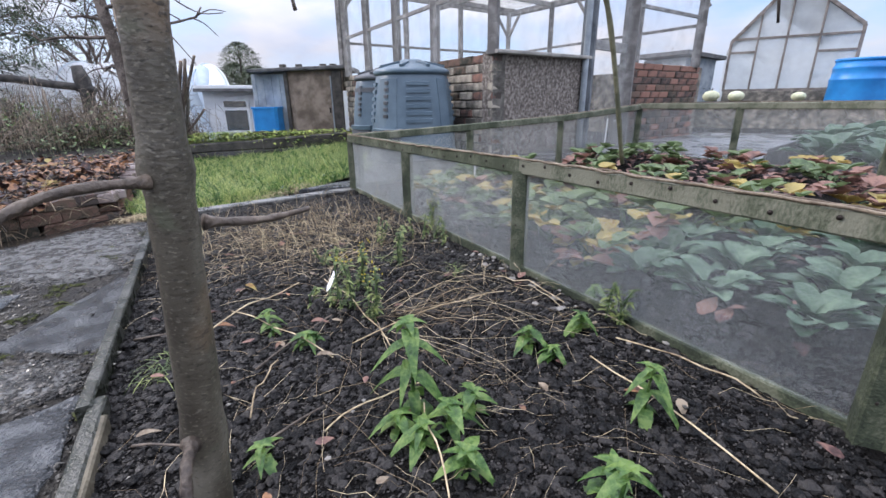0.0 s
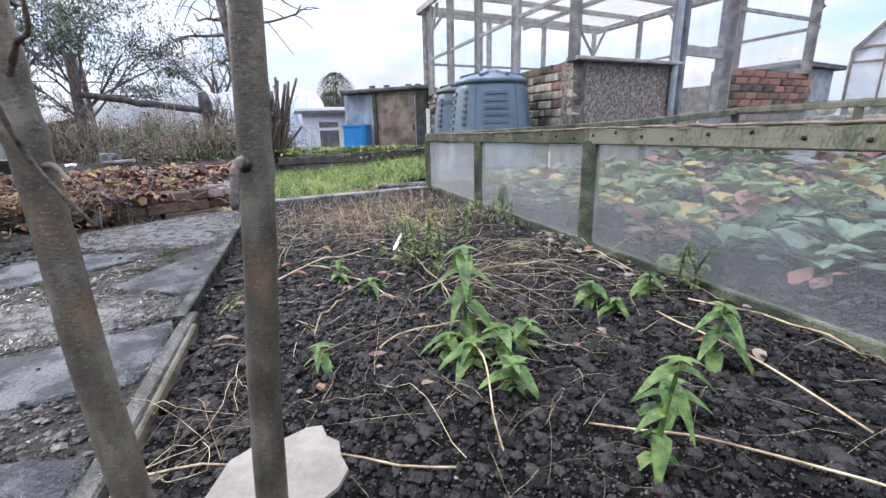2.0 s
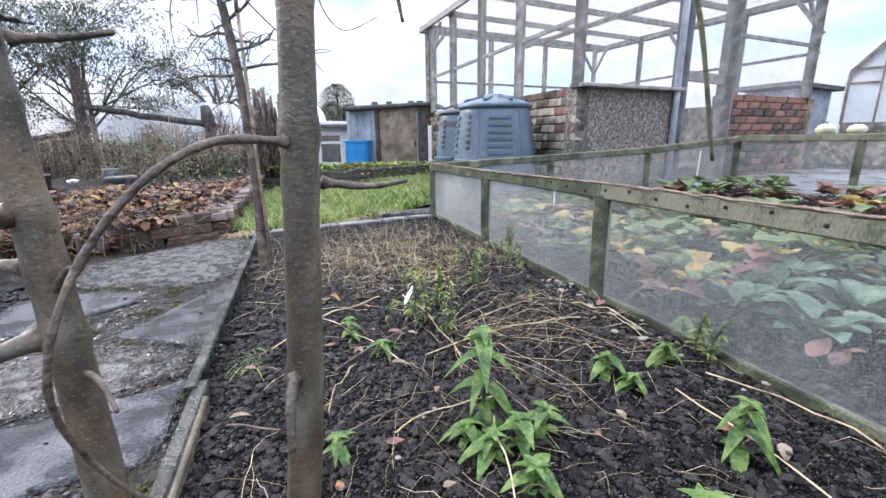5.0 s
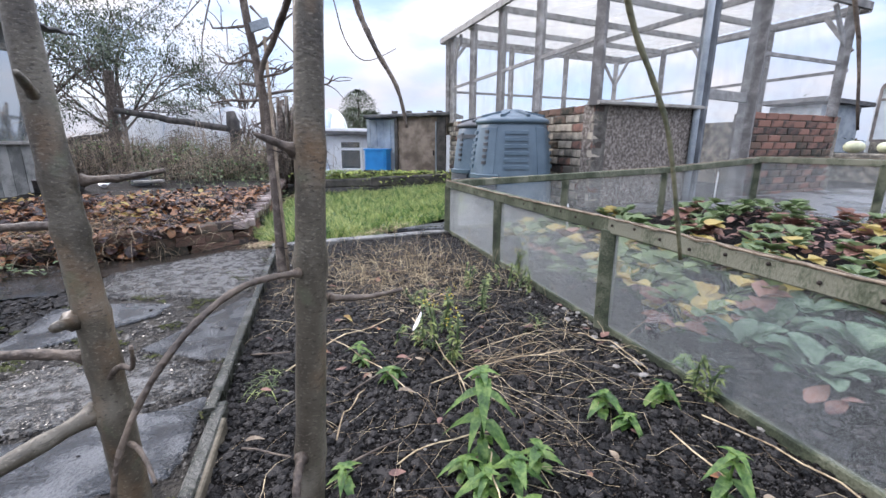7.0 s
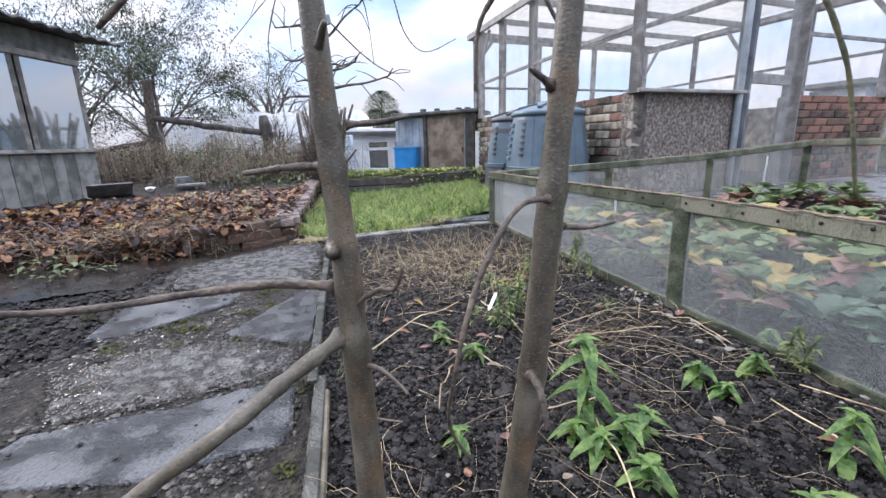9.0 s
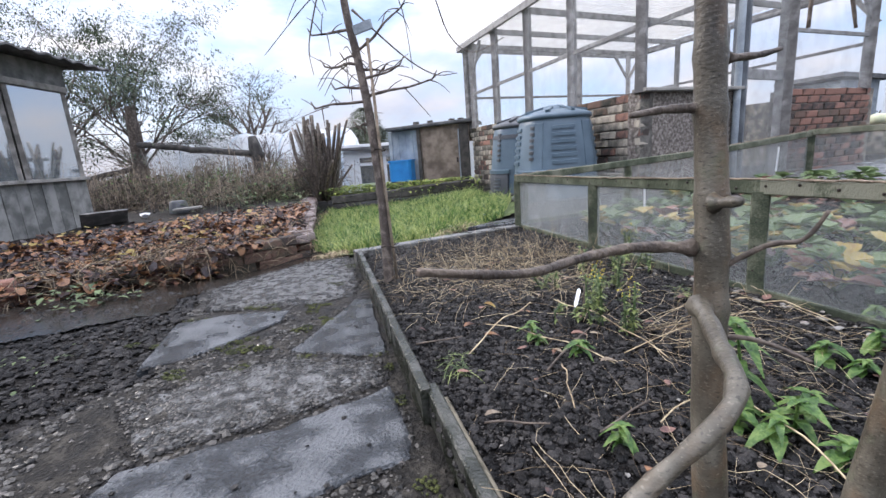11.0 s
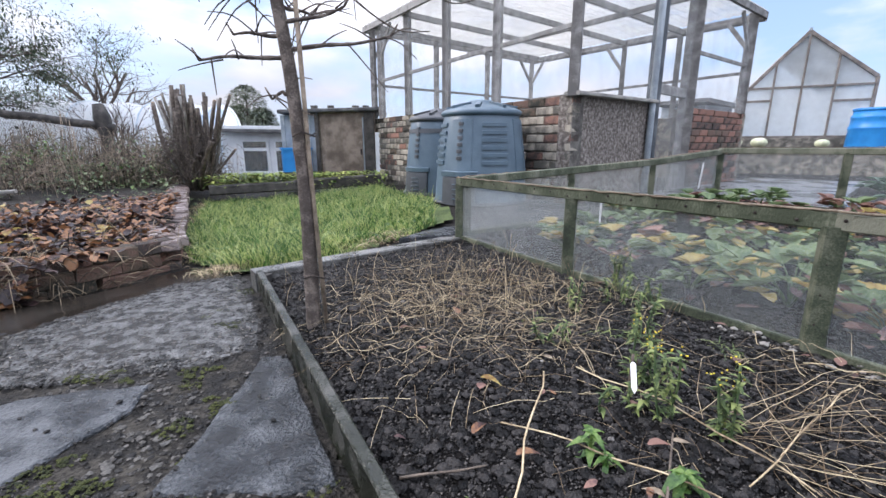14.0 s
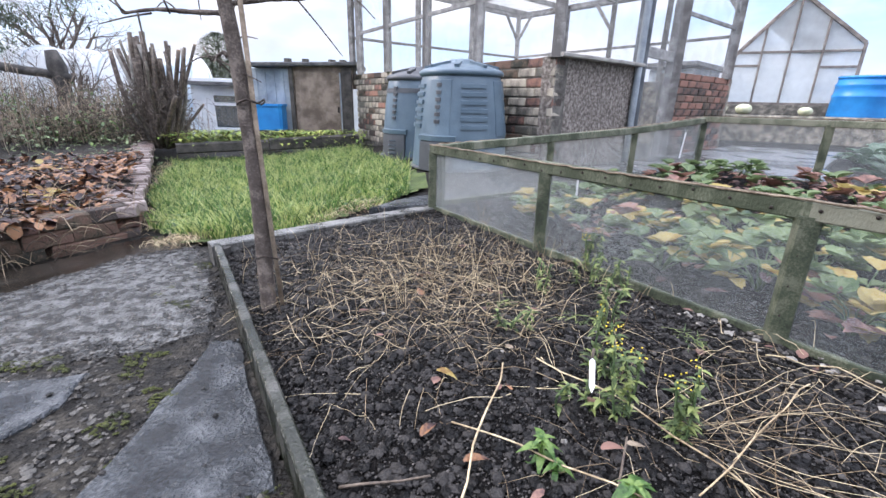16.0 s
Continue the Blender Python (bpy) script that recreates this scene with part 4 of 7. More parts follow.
part("side", Geo().beam((-3.90, 11.80, 0.92), (-4.80, 12.0, 0.92), 0.09, 1.54, 0.01), SHEDGREY, shed, "blue-grey clad side wall")
for q in range(4):
    part("batten", Geo().beam((-4.05 - 0.22 * q, 11.775 + 0.05 * q, 0.2), (-4.05 - 0.22 * q, 11.775 + 0.05 * q, 1.66), 0.03, 0.02, 0.004), SHEDGREY, shed)
part("roof", Geo().beam((-4.75, 12.55, 1.75), (-2.30, 12.55, 1.82), 1.95, 0.09, 0.02), FELT, shed)
for x in (-3.9, -3.5, -2.9, -2.65):
    part("roof_block", Geo().box(pose(x, 11.75, 1.86, 0, 0, x * 50), 0.15, 0.11, 0.08, 0.015), MORTAR, shed)
part("white_panel", Geo().box(pose(-2.30, 11.70, 0.78), 0.28, 0.05, 0.98), WHITEPAINT, shed, "white painted side panel")
cabin = thing("white_cabin", (-6.5, 14.6, 0.0), "small white boarded cabin with a two-light window", "cabin")
part("wall", Geo().box(pose(-6.2, 15.4, 0.62), 2.6, 1.5, 1.5), WHITEPAINT, cabin)
part("roof", Geo().beam((-7.6, 15.3, 1.50), (-4.9, 15.3, 1.46), 1.9, 0.10, 0.01), WHITEPAINT, cabin)
part("roof_edge", Geo().beam((-7.6, 14.33, 1.40), (-4.9, 14.33, 1.36), 0.04, 0.10, 0.01), FELT, cabin)
for x in (-6.5, -5.5):
    wi = part("window", Geo().box(pose(x, 14.62, 0.62), 0.84, 0.05, 0.98), WHITEPAINT, cabin)
    part("pane", Geo().box(pose(x, 14.59, 0.48), 0.7, 0.02, 0.62), GLASS, wi)
    part("pane", Geo().box(pose(x, 14.59, 0.98), 0.7, 0.02, 0.18), GLASS, wi)
    part("sill", Geo().box(pose(x, 14.56, 0.12), 0.9, 0.12, 0.05), WHITEPAINT, wi)
tub = thing("blue_tub", (-4.33, 11.5, 0.35), "large blue plastic water tank", "tank")
part("body", Geo().box(pose(-4.33, 11.5, 0.60), 0.62, 0.5, 0.56, 0.06), BLUEPL, tub)
part("rim", Geo().box(pose(-4.33, 11.5, 0.88), 0.67, 0.55, 0.05, 0.07), BLUEPL, tub)
part("stand", Geo().box(pose(-4.33, 11.5, 0.18), 0.66, 0.52, 0.30, 0.02), DARKWOOD, tub, "dark old timber stand")

tun = thing("polytunnel", (-12.5, 17.5, 0.0), "long white polythene garden tunnel", "polytunnel")
ge = Geo()
nx, na = 44, 18
for i in range(nx + 1):
    t = i / nx
    x, y = -19.0 + 9.8 * t, 16.8 + 0.6 * t
    for j in range(na + 1):
        a = math.pi * j / na
        sag = 0.05 * math.cos(i * 2 * math.pi / 5.5)
        ge.v.append((x, y + 1.6 - 1.6 * math.cos(a), (2.78 - 0.22 * t + sag) * math.sin(a) ** 0.45 - 0.1))
for i in range(nx):
    for j in range(na):
        k = i * (na + 1) + j
        ge.f.append((k, k + na + 1, k + na + 2, k + 1))
ge.smooth = True
part("film", ge, TUNNEL, tun)
for k in range(5):
    x, y = -18.9 + 2.4 * k, 16.77 + 0.15 * k
    pts = [(x, y + 1.6 - 1.64 * math.cos(math.pi * j / 14), (2.82 - 0.055 * k) * math.sin(math.pi * j / 14) ** 0.45 - 0.08) for j in range(15)]
    part("hoop", Geo().tube(pts, 0.025, 6), BLUEFILM, tun)
part("end_film", Geo().tube([(-9.0, 17.3, -0.1), (-8.98, 17.5, 1.4), (-9.15, 18.2, 2.25)], 0.25, 8), BLUEFILM, tun, "bunched blue-white film at the tunnel end")
part("leaning_panel", Geo().beam((-7.3, 14.2, -0.1), (-7.95, 14.6, 1.85), 0.42, 0.05, 0.01), BLUEFILM, cabin, "pale blue-white panel leaning at its side")

# ---- glasshouse ----
GLASSBAR = mat("grey_brown_bar", (0.12, 0.10, 0.085), (0.27, 0.235, 0.205), 6, 0.8, 0.3, 80)
gh = thing("glasshouse", (10.9, 14.93, 0.15), "old timber glasshouse with cloudy panes and slatted roof", "greenhouse")
gl, gr, ga = Vector((9.66, 15.68, 2.68)), Vector((12.47, 14.01, 2.96)), Vector((10.9, 14.95, 4.41))
gd = Vector((0.506, 0.862, 0)) * 6.2
part("base_wall", Geo().beam((gl.x, gl.y, 0.63), (gr.x, gr.y, 0.63), 0.22, 1.06, 0.01), BRICKYEL, gh)
bot = 1.18
for a, b, w in ((gl, ga, 0.10), (ga, gr, 0.10), (Vector((gl.x, gl.y, bot)), gl, 0.11), (Vector((gr.x, gr.y, bot)), gr, 0.11), (Vector((gl.x, gl.y, bot)), Vector((gr.x, gr.y, bot)), 0.11)):
    part("frame_bar", Geo().beam(a, b, 0.07, w, 0.006), GLASSBAR, gh)
flat = Vector((gr.x - gl.x, gr.y - gl.y, 0))


def gable_z(t):
    return gl.z + (ga.z - gl.z) * t / 0.45 if t < 0.45 else ga.z + (gr.z - ga.z) * (t - 0.45) / 0.55


for t in (0.22, 0.45, 0.70):
    p = gl + flat * t
    part("glazing_bar", Geo().beam((p.x, p.y, bot), (p.x, p.y, gable_z(t)), 0.05, 0.07, 0.005), GLASSBAR, gh)
for z, t0, t1 in ((2.76, 0, 1), (2.36, 0, 0.22), (2.30, 0.7, 1.0)):
    p, q = gl + flat * t0, gl + flat * t1
    part("glazing_bar", Geo().beam((p.x, p.y, z), (q.x, q.y, z), 0.05, 0.07, 0.005), GLASSBAR, gh)
ge = Geo()
p, q = gl + gd * 0.005, gr + gd * 0.005
ge.add([(p.x, p.y, bot), (q.x, q.y, bot), (q.x, q.y, gr.z), (ga.x + gd.x * 0.005, ga.y + gd.y * 0.005, ga.z), (p.x, p.y, gl.z)], [(0, 1, 2, 3, 4)])
part("pane", ge, FROST, gh, "cloudy old panes in the gable")
for e, nm in ((gl, "left"), (gr, "right")):
    for k in range(18):
        a, b = e + gd * (k / 18), ga + gd * (k / 18)
        a2, b2 = e + gd * ((k + 0.9) / 18), ga + gd * ((k + 0.9) / 18)
        ge = Geo().add([a + Vector((0, 0, 0.03)), a2 + Vector((0, 0, 0.03)), b2 + Vector((0, 0, 0.05)), b + Vector((0, 0, 0.05)), a, a2, b2, b],
                       [(0, 1, 2, 3), (7, 6, 5, 4), (0, 4, 5, 1), (1, 5, 6, 2), (2, 6, 7, 3), (3, 7, 4, 0)])
        part("roof_slat", ge, SLATE, gh)
    ge = Geo().add([(e.x, e.y, 0.2), (e.x + gd.x, e.y + gd.y, 0.2), (e.x + gd.x, e.y + gd.y, e.z), (e.x, e.y, e.z)], [(0, 1, 2, 3)])
    part("side_wall", ge, FROST, gh)
part("finial", Geo().beam(ga - Vector((0, 0, 0.15)), ga + Vector((0, 0, 0.1)), 0.08, 0.06, 0.01), SHEDGREY, gh)

barrel = thing("blue_barrel", (12.03, 13.2, 0.81), "tall blue plastic water barrel", "barrel")
part("body", Geo().lathe([(0.70, 0.0), (0.71, 0.05), (0.69, 0.55), (0.705, 0.58), (0.705, 0.63), (0.68, 0.67), (0.67, 0.86), (0.685, 0.89), (0.685, 0.94), (0.655, 0.98), (0.64, 1.10)], 32, (12.03, 13.2, 0.81)), BLUEPL, barrel)
part("rim", Geo().lathe([(0.64, 1.09), (0.665, 1.10), (0.665, 1.16), (0.62, 1.17)], 32, (12.03, 13.2, 0.81)), BLUEPL, barrel)
hut = thing("far_hut", (8.2, 16.0, 0.2), "small dark hut with a flat felt roof", "hut")
part("wall", Geo().box(pose(8.2, 16.0, 1.1, 0, 0, 30), 1.7, 1.5, 2.2), SHEDGREY, hut)
part("roof", Geo().box(pose(8.2, 16.0, 2.28, 0, 3, 30), 2.2, 1.9, 0.12), FELT, hut)


# ---- young trees ----
def wavy(a, b, n, amp, rg):
    a, b = Vector(a), Vector(b)
    out = [a]
    for i in range(1, n):
        out.append(a.lerp(b, i / n) + Vector((rg.uniform(-1, 1), rg.uniform(-1, 1), rg.uniform(-1, 1))) * amp)
    return out + [b]


def dense(pts, k=4):
    """A smooth run through the points."""
    pts = [Vector(p) for p in pts]
    out = []
    for i in range(len(pts) - 1):
        p0, p1, p2, p3 = pts[max(i - 1, 0)], pts[i], pts[i + 1], pts[min(i + 2, len(pts) - 1)]
        for j in range(k):
            t = j / k
            out.append(0.5 * ((2 * p1) + (p2 - p0) * t + (2 * p0 - 5 * p1 + 4 * p2 - p3) * t * t + (3 * p1 - p0 - 3 * p2 + p3) * t ** 3))
    return out + [pts[-1]]


def trunk_geo(pts, r0, r1, knots, n=16):
    line = dense(pts, 12)
    rad = []
    for i, p in enumerate(line):
        r = r0 + (r1 - r0) * i / (len(line) - 1)
        for kz, kr in knots:
            r += 0.5 * kr * math.exp(-((p.z - kz) / 0.010) ** 2)
        rad.append(r * (1 + 0.012 * math.sin(i * 0.9)))
    return Geo().tube(line, rad, n)


def branch(tree, pts, r0, r1, label="", name="branch", material=TWIG):
    line = dense(pts, 5)
    rad = [(r0 + (r1 - r0) * i / (len(line) - 1)) * (1 + 0.12 * math.sin(i * 2.3)) for i in range(len(line))]
    rad[0] *= 1.6
    return part(name, Geo().tube(line, rad, 8), material, tree, label)


rt = random.Random(21)
t1 = thing("young_tree", (-0.285, 0.345, 0.10), "slim bare young tree with pruned side shoots", "tree", "row of young fruit trees")
part("trunk", trunk_geo([(-0.295, 0.345, 0.05), (-0.27, 0.342, 0.40), (-0.24, 0.34, 0.66), (-0.218, 0.34, 0.95), (-0.203, 0.34, 1.19), (-0.19, 0.35, 1.5), (-0.20, 0.36, 1.95)],
                        0.0222, 0.0105, [(0.71, 0.005), (0.95, 0.006), (0.905, 0.003), (1.07, 0.004)]), BARK, t1)
branch(t1, [(-0.222, 0.322, 0.943), (-0.248, 0.265, 0.944), (-0.267, 0.210, 0.917), (-0.285, 0.168, 0.864), (-0.297, 0.150, 0.80), (-0.309, 0.172, 0.73), (-0.292, 0.196, 0.672)], 0.0038, 0.0016, "long drooping side shoot")
branch(t1, [(-0.205, 0.352, 0.905), (-0.17, 0.385, 0.898), (-0.136, 0.409, 0.902)], 0.0045, 0.0022)
branch(t1, [(-0.236, 0.320, 0.712), (-0.222, 0.285, 0.71), (-0.212, 0.262, 0.675)], 0.006, 0.0035)
branch(t1, [(-0.222, 0.33, 1.07), (-0.245, 0.30, 1.085)], 0.006, 0.002)
branch(t1, [(-0.195, 0.35, 1.6), (-0.05, 0.45, 1.62), (0.07, 0.56, 1.42), (0.13, 0.61, 1.25), (0.17, 0.61, 1.16), (0.20, 0.61, 1.08), (0.235, 0.61, 0.91)], 0.006, 0.003, "long hanging shoot", material=GREENTWIG)
branch(t1, [(-0.2, 0.36, 1.75), (-0.28, 0.5, 1.6), (-0.27, 0.6, 1.32), (-0.24, 0.6, 1.23), (-0.20, 0.6, 1.16), (-0.185, 0.6, 1.10)], 0.007, 0.0022, "thin hanging shoot")
branch(t1, [(-0.2, 0.36, 1.4), (-0.25, 0.41, 1.27), (-0.30, 0.44, 1.205), (-0.325, 0.44, 1.16), (-0.33, 0.44, 1.08)], 0.006, 0.0022)
branch(t1, [(-0.2, 0.35, 1.85), (0.1, 0.6, 1.7), (0.42, 0.72, 1.35), (0.5, 0.74, 1.1)], 0.006, 0.002)

t2 = thing("young_tree", (-0.47, 0.29, 0.10), "slim bare young tree with long side branches", "tree", "row of young fruit trees")
part("trunk", trunk_geo([(-0.43, 0.292, 0.03), (-0.462, 0.295, 0.45), (-0.472, 0.30, 0.63), (-0.478, 0.30, 0.83), (-0.487, 0.30, 0.98), (-0.497, 0.30, 1.18), (-0.515, 0.31, 1.5), (-0.50, 0.32, 1.95)],
                        0.0225, 0.0120, [(0.75, 0.006), (0.82, 0.004), (0.88, 0.005), (0.98, 0.005), (1.04, 0.004)]), BARK, t2)
branch(t2, [(-0.49, 0.29, 0.755), (-0.505, 0.19, 0.75), (-0.524, 0.108, 0.736), (-0.612, 0.059, 0.672), (-0.70, 0.0, 0.60)], 0.0105, 0.007, "thick low side branch", material=BARK)
branch(t2, [(-0.50, 0.30, 0.825), (-0.57, 0.265, 0.835), (-0.635, 0.20, 0.84), (-0.688, 0.094, 0.855), (-0.754, 0.009, 0.881)], 0.0075, 0.0028, "long level side branch")
branch(t2, [(-0.485, 0.28, 0.88), (-0.47, 0.25, 0.885)], 0.008, 0.005, "short knobbly stub", "stub", BARK)
branch(t2, [(-0.50, 0.30, 0.985), (-0.54, 0.28, 0.985), (-0.58, 0.25, 0.98)], 0.006, 0.003)
branch(t2, [(-0.47, 0.31, 1.035), (-0.43, 0.33, 1.038), (-0.40, 0.35, 1.045)], 0.005, 0.0025)
branch(t2, [(-0.47, 0.295, 0.80), (-0.43, 0.28, 0.83), (-0.40, 0.27, 0.838), (-0.385, 0.26, 0.87)], 0.004, 0.002)
branch(t2, [(-0.49, 0.295, 1.12), (-0.46, 0.26, 1.14)], 0.007, 0.003, "short knobbly stub", "stub", BARK)
branch(t2, [(-0.51, 0.31, 1.3), (-0.62, 0.27, 1.25), (-0.7, 0.2, 1.14)], 0.007, 0.003)
branch(t2, [(-0.47, 0.30, 0.71), (-0.44, 0.29, 0.715), (-0.41, 0.275, 0.71), (-0.385, 0.26, 0.70)], 0.004, 0.002)

t3 = thing("young_tree", (-1.74, 2.6, 0.10), "bare young fruit tree tied to a thin stake", "tree", "row of young fruit trees")
part("trunk", trunk_geo([(-1.742, 2.6, 0.05), (-1.735, 2.6, 0.4), (-1.733, 2.6, 0.75), (-1.757, 2.6, 1.24), (-1.80, 2.6, 1.62), (-1.845, 2.6, 1.92), (-1.88, 2.6, 2.5)],
                        0.036, 0.022, [(0.55, 0.008), (0.75, 0.007), (0.95, 0.006)]), BARKDARK, t3)
part("stake", Geo().tube([(-1.672, 2.585, 0.06), (-1.70, 2.585, 0.9), (-1.715, 2.59, 1.72)], 0.0105, 8), mat("pale_stake", (0.17, 0.13, 0.09), (0.34, 0.27, 0.20), 15, 0.8, 0.3, 90), t3, "thin pale wooden stake")
for z in (0.36, 1.02):
    part("tie", Geo().tube([(-1.735 + 0.055 * math.cos(a) + 0.02, 2.595 + 0.045 * math.sin(a), z + 0.01 * math.sin(3 * a)) for a in [i * 0.524 for i in range(13)]], 0.004, 5), RUST, t3, "dark wire tie")
part("label_board", Geo().box(pose(-1.735, 2.58, 1.785, 0, -12, 0), 0.13, 0.02, 0.055, 0.006), SHEDGREY, t3, "small grey wooden label")
for z, dx, dz, dy in ((1.34, -0.35, -0.02, -0.05), (1.37, 0.45, 0.07, 0.05), (1.43, -0.24, 0.02, 0.08), (1.48, 0.28, 0.05, -0.05), (1.57, -0.21, 0.0, -0.06), (1.56, 0.13, -0.03, 0.08),
                      (1.65, -0.10, -0.03, 0.03), (1.65, 0.32, 0.23, 0.03), (1.79, -0.30, 0.01, 0.05), (2.0, -0.32, 0.1, 0.0), (2.02, 0.42, 0.12, 0.06), (2.2, 0.3, 0.25, -0.1), (2.15, -0.28, 0.2, -0.1), (1.22, -0.09, -0.05, 0.0)):
    x0 = float(np.interp(z, [1.24, 1.62, 1.92, 2.5], [-1.757, -1.80, -1.845, -1.88]))
    a = Vector((x0, 2.6, z))
    b = a + Vector((dx, dy, dz))
    mid = wavy(a, b, 3, 0.018, rt)
    branch(t3, mid, 0.011, 0.005, material=BARKDARK)
    tw = Geo()
    for k in range(5):
        s = a.lerp(b, rt.uniform(0.3, 1.0))
        down = Vector((rt.uniform(-0.18, 0.18), rt.uniform(-0.15, 0.15), rt.uniform(-0.22, 0.12)))
        tw.tube(dense([s, s + down * 0.5 + Vector((0, 0, rt.uniform(0, 0.04))), s + down], 3), [0.0042, 0.0038, 0.0034, 0.003, 0.0027, 0.0022, 0.0016], 5)
    tagged(part("twig_growth", tw, BARKDARK, t3), kind="stuff")
    st = Geo()
    st.tube([b, b + Vector((0.03 if dx > 0 else -0.03, 0.01, 0.05))], [0.006, 0.004], 6)
    part("spur", st, BARKDARK, t3)
for ends in ([(-1.72, 2.7, 2.1), (-1.35, 2.7, 2.05), (-1.2, 2.65, 1.7), (-1.05, 2.6, 1.56), (-0.85, 2.6, 1.62)], [(-1.9, 2.6, 2.1), (-2.1, 2.55, 1.95), (-2.4, 2.5, 1.68)],
             [(-1.8, 2.6, 1.9), (-1.5, 2.6, 1.6), (-1.3, 2.6, 1.46), (-1.15, 2.6, 1.45)], [(-1.75, 2.65, 2.2), (-1.55, 2.8, 2.0), (-1.5, 2.85, 1.55)], [(-1.95, 2.5, 2.05), (-2.05, 2.45, 1.7), (-2.02, 2.4, 1.5)]):
    branch(t3, ends, 0.006, 0.002, name="shoot", material=BARKDARK)

# ---- clods and grit on the soil ----
rc = random.Random(5)
clods = Geo()
n_clods = 0
while n_clods < 32000:
    x, y = rc.uniform(-2.4, 1.7), rc.uniform(0.2, 4.2)
    if rc.random() > 1.25 - 0.25 * y or not in_bed(x, y):
        continue
    r = rc.choice((0.003, 0.0035, 0.004, 0.0045, 0.005, 0.0055, 0.006, 0.007, 0.008, 0.010, 0.013, 0.017)) * rc.uniform(0.8, 1.3) * (1 if y > 0.6 else 0.85)
    clods.lump((x, y, soil_z(x, y) + crumbs(x, y) + 0.1 * r), r, rc, rc.uniform(0.5, 1.0))
    n_clods += 1
ob = part("soil_clods", clods, CLOD)
tagged(ob, "dark lumpy soil crumbs and small stones over the bed", "soil", kind="stuff")
shade_flat(ob)
fine = Geo()
n_fine = 0
while n_fine < 70000:
    x, y = rc.uniform(-2.4, 2.0), 0.15 + 3.9 * rc.random() ** 1.4
    if not in_bed(x, y):
        continue
    r = rc.uniform(0.0015, 0.0038) * (1 + 0.35 * y)
    fine.chip((x, y, soil_z(x, y) + crumbs(x, y) + 0.5 * r), r, rc, rc.uniform(0.5, 1.0))
    n_fine += 1
ob = part("soil_crumbs", fine, CHIP)
tagged(ob, "fine crumbs of damp dark soil, the palest coloured as glints", "soil", kind="stuff")
shade_flat(ob)
inner = Geo()
for k in range(9000):
    p = F0 + FN * (0.02 + 1.9 * rc.random() ** 1.6) + FU * rc.uniform(0.0, 6.6)
    r = rc.choice((0.006, 0.008, 0.010, 0.013, 0.018)) * rc.uniform(0.8, 1.3)
    inner.lump((p.x, p.y, straw_z(p.x, p.y) + 0.1 * r), r, rc, rc.uniform(0.4, 0.9))
ob = part("netted_bed_clods", inner, CLOD)
tagged(ob, "dark lumpy soil crumbs under the strawberry plants", "soil", kind="stuff")
shade_flat(ob)
stones = Geo()
for k in range(170):
    x, y = rc.uniform(-2.2, 1.6), rc.uniform(0.0, 4.0)
    if in_bed(x, y):
        stones.lump((x, y, soil_z(x, y) + 0.012), rc.uniform(0.004, 0.012), rc)
for k in range(70):
    s = rc.gauss(2.75, 0.5)
    p = F0 + FU * s - FN * abs(rc.gauss(0.1, 0.06))
    stones.lump((p.x, p.y, soil_z(p.x, p.y) + 0.012), rc.uniform(0.007, 0.019), rc)
ob = part("pebbles", stones, GRIT)
tagged(ob, "small pale pebbles scattered over dark soil", "pebbles", kind="stuff")
shade_flat(ob)
grit = Geo()
k = 0
while k < 12000:
    x, y = rc.uniform(-4.6, -0.4), rc.uniform(-0.2, 3.9)
    if left_of_board(x, y) < 0.06:
        continue
    onp = on_path(x, y)
    d = nz(x, y, 2.2, 11)
    k += 1
    if onp and d < -0.05 and rc.random() < 0.5:
        continue
    z = max(ground_z(x, y), -0.03) + 0.012 + 0.010 * nz(x, y, 9, 4) if onp else ground_z(x, y) - 0.018
    if onp and any(inside(q, x, y) for q in ROUGH_SHAPES):
        z = 0.017
    r = rc.choice((0.003, 0.004, 0.005, 0.006, 0.008, 0.011)) * rc.uniform(0.7, 1.2)
    grit.lump((x, y, z + 0.1 * r), r, rc, 0.5)
ob = part("path_grit", grit, mat("dark_grit", (0.008, 0.007, 0.006), (0.11, 0.10, 0.09), 30, 0.6, 0.3, 140, mid=(0.018, 0.016, 0.014), spec=0.25, spread=0.55, island=True, wet=0.2))
tagged(ob, "loose dark grit and broken concrete on the path", "grit", kind="stuff")
shade_flat(ob)
cobble = Geo()
k = 0
while k < 6500:
    q = rc.choice(ROUGH_SHAPES)
    x, y = rc.uniform(min(p[0] for p in q), max(p[0] for p in q)), rc.uniform(min(p[1] for p in q), max(p[1] for p in q))
    if not inside(q, x, y) or left_of_board(x, y) < 0.04:
        continue
    k += 1
    r = rc.choice((0.003, 0.004, 0.006, 0.007, 0.009)) * rc.uniform(0.8, 1.3)
    cobble.lump((x, y, 0.018), r, rc, rc.uniform(0.25, 0.5))
k = 0
while k < 22000:
    x, y = rc.uniform(-3.4, -0.6), rc.uniform(-0.2, 3.7)
    k += 1
    if not on_path(x, y) or left_of_board(x, y) < 0.06 or any(inside(q, x, y) for q in SLAB_SHAPES + ROUGH_SHAPES) or nz(x, y, 3.1, 21) < -0.15:
        continue
    z = max(ground_z(x, y), -0.03) + 0.012 + 0.010 * nz(x, y, 9, 4) + 0.005 * nz(x, y, 31, 8)
    cobble.lump((x, y, z), rc.choice((0.003, 0.004, 0.005, 0.007, 0.010, 0.015)) * rc.uniform(0.8, 1.3), rc, rc.uniform(0.4, 0.8))
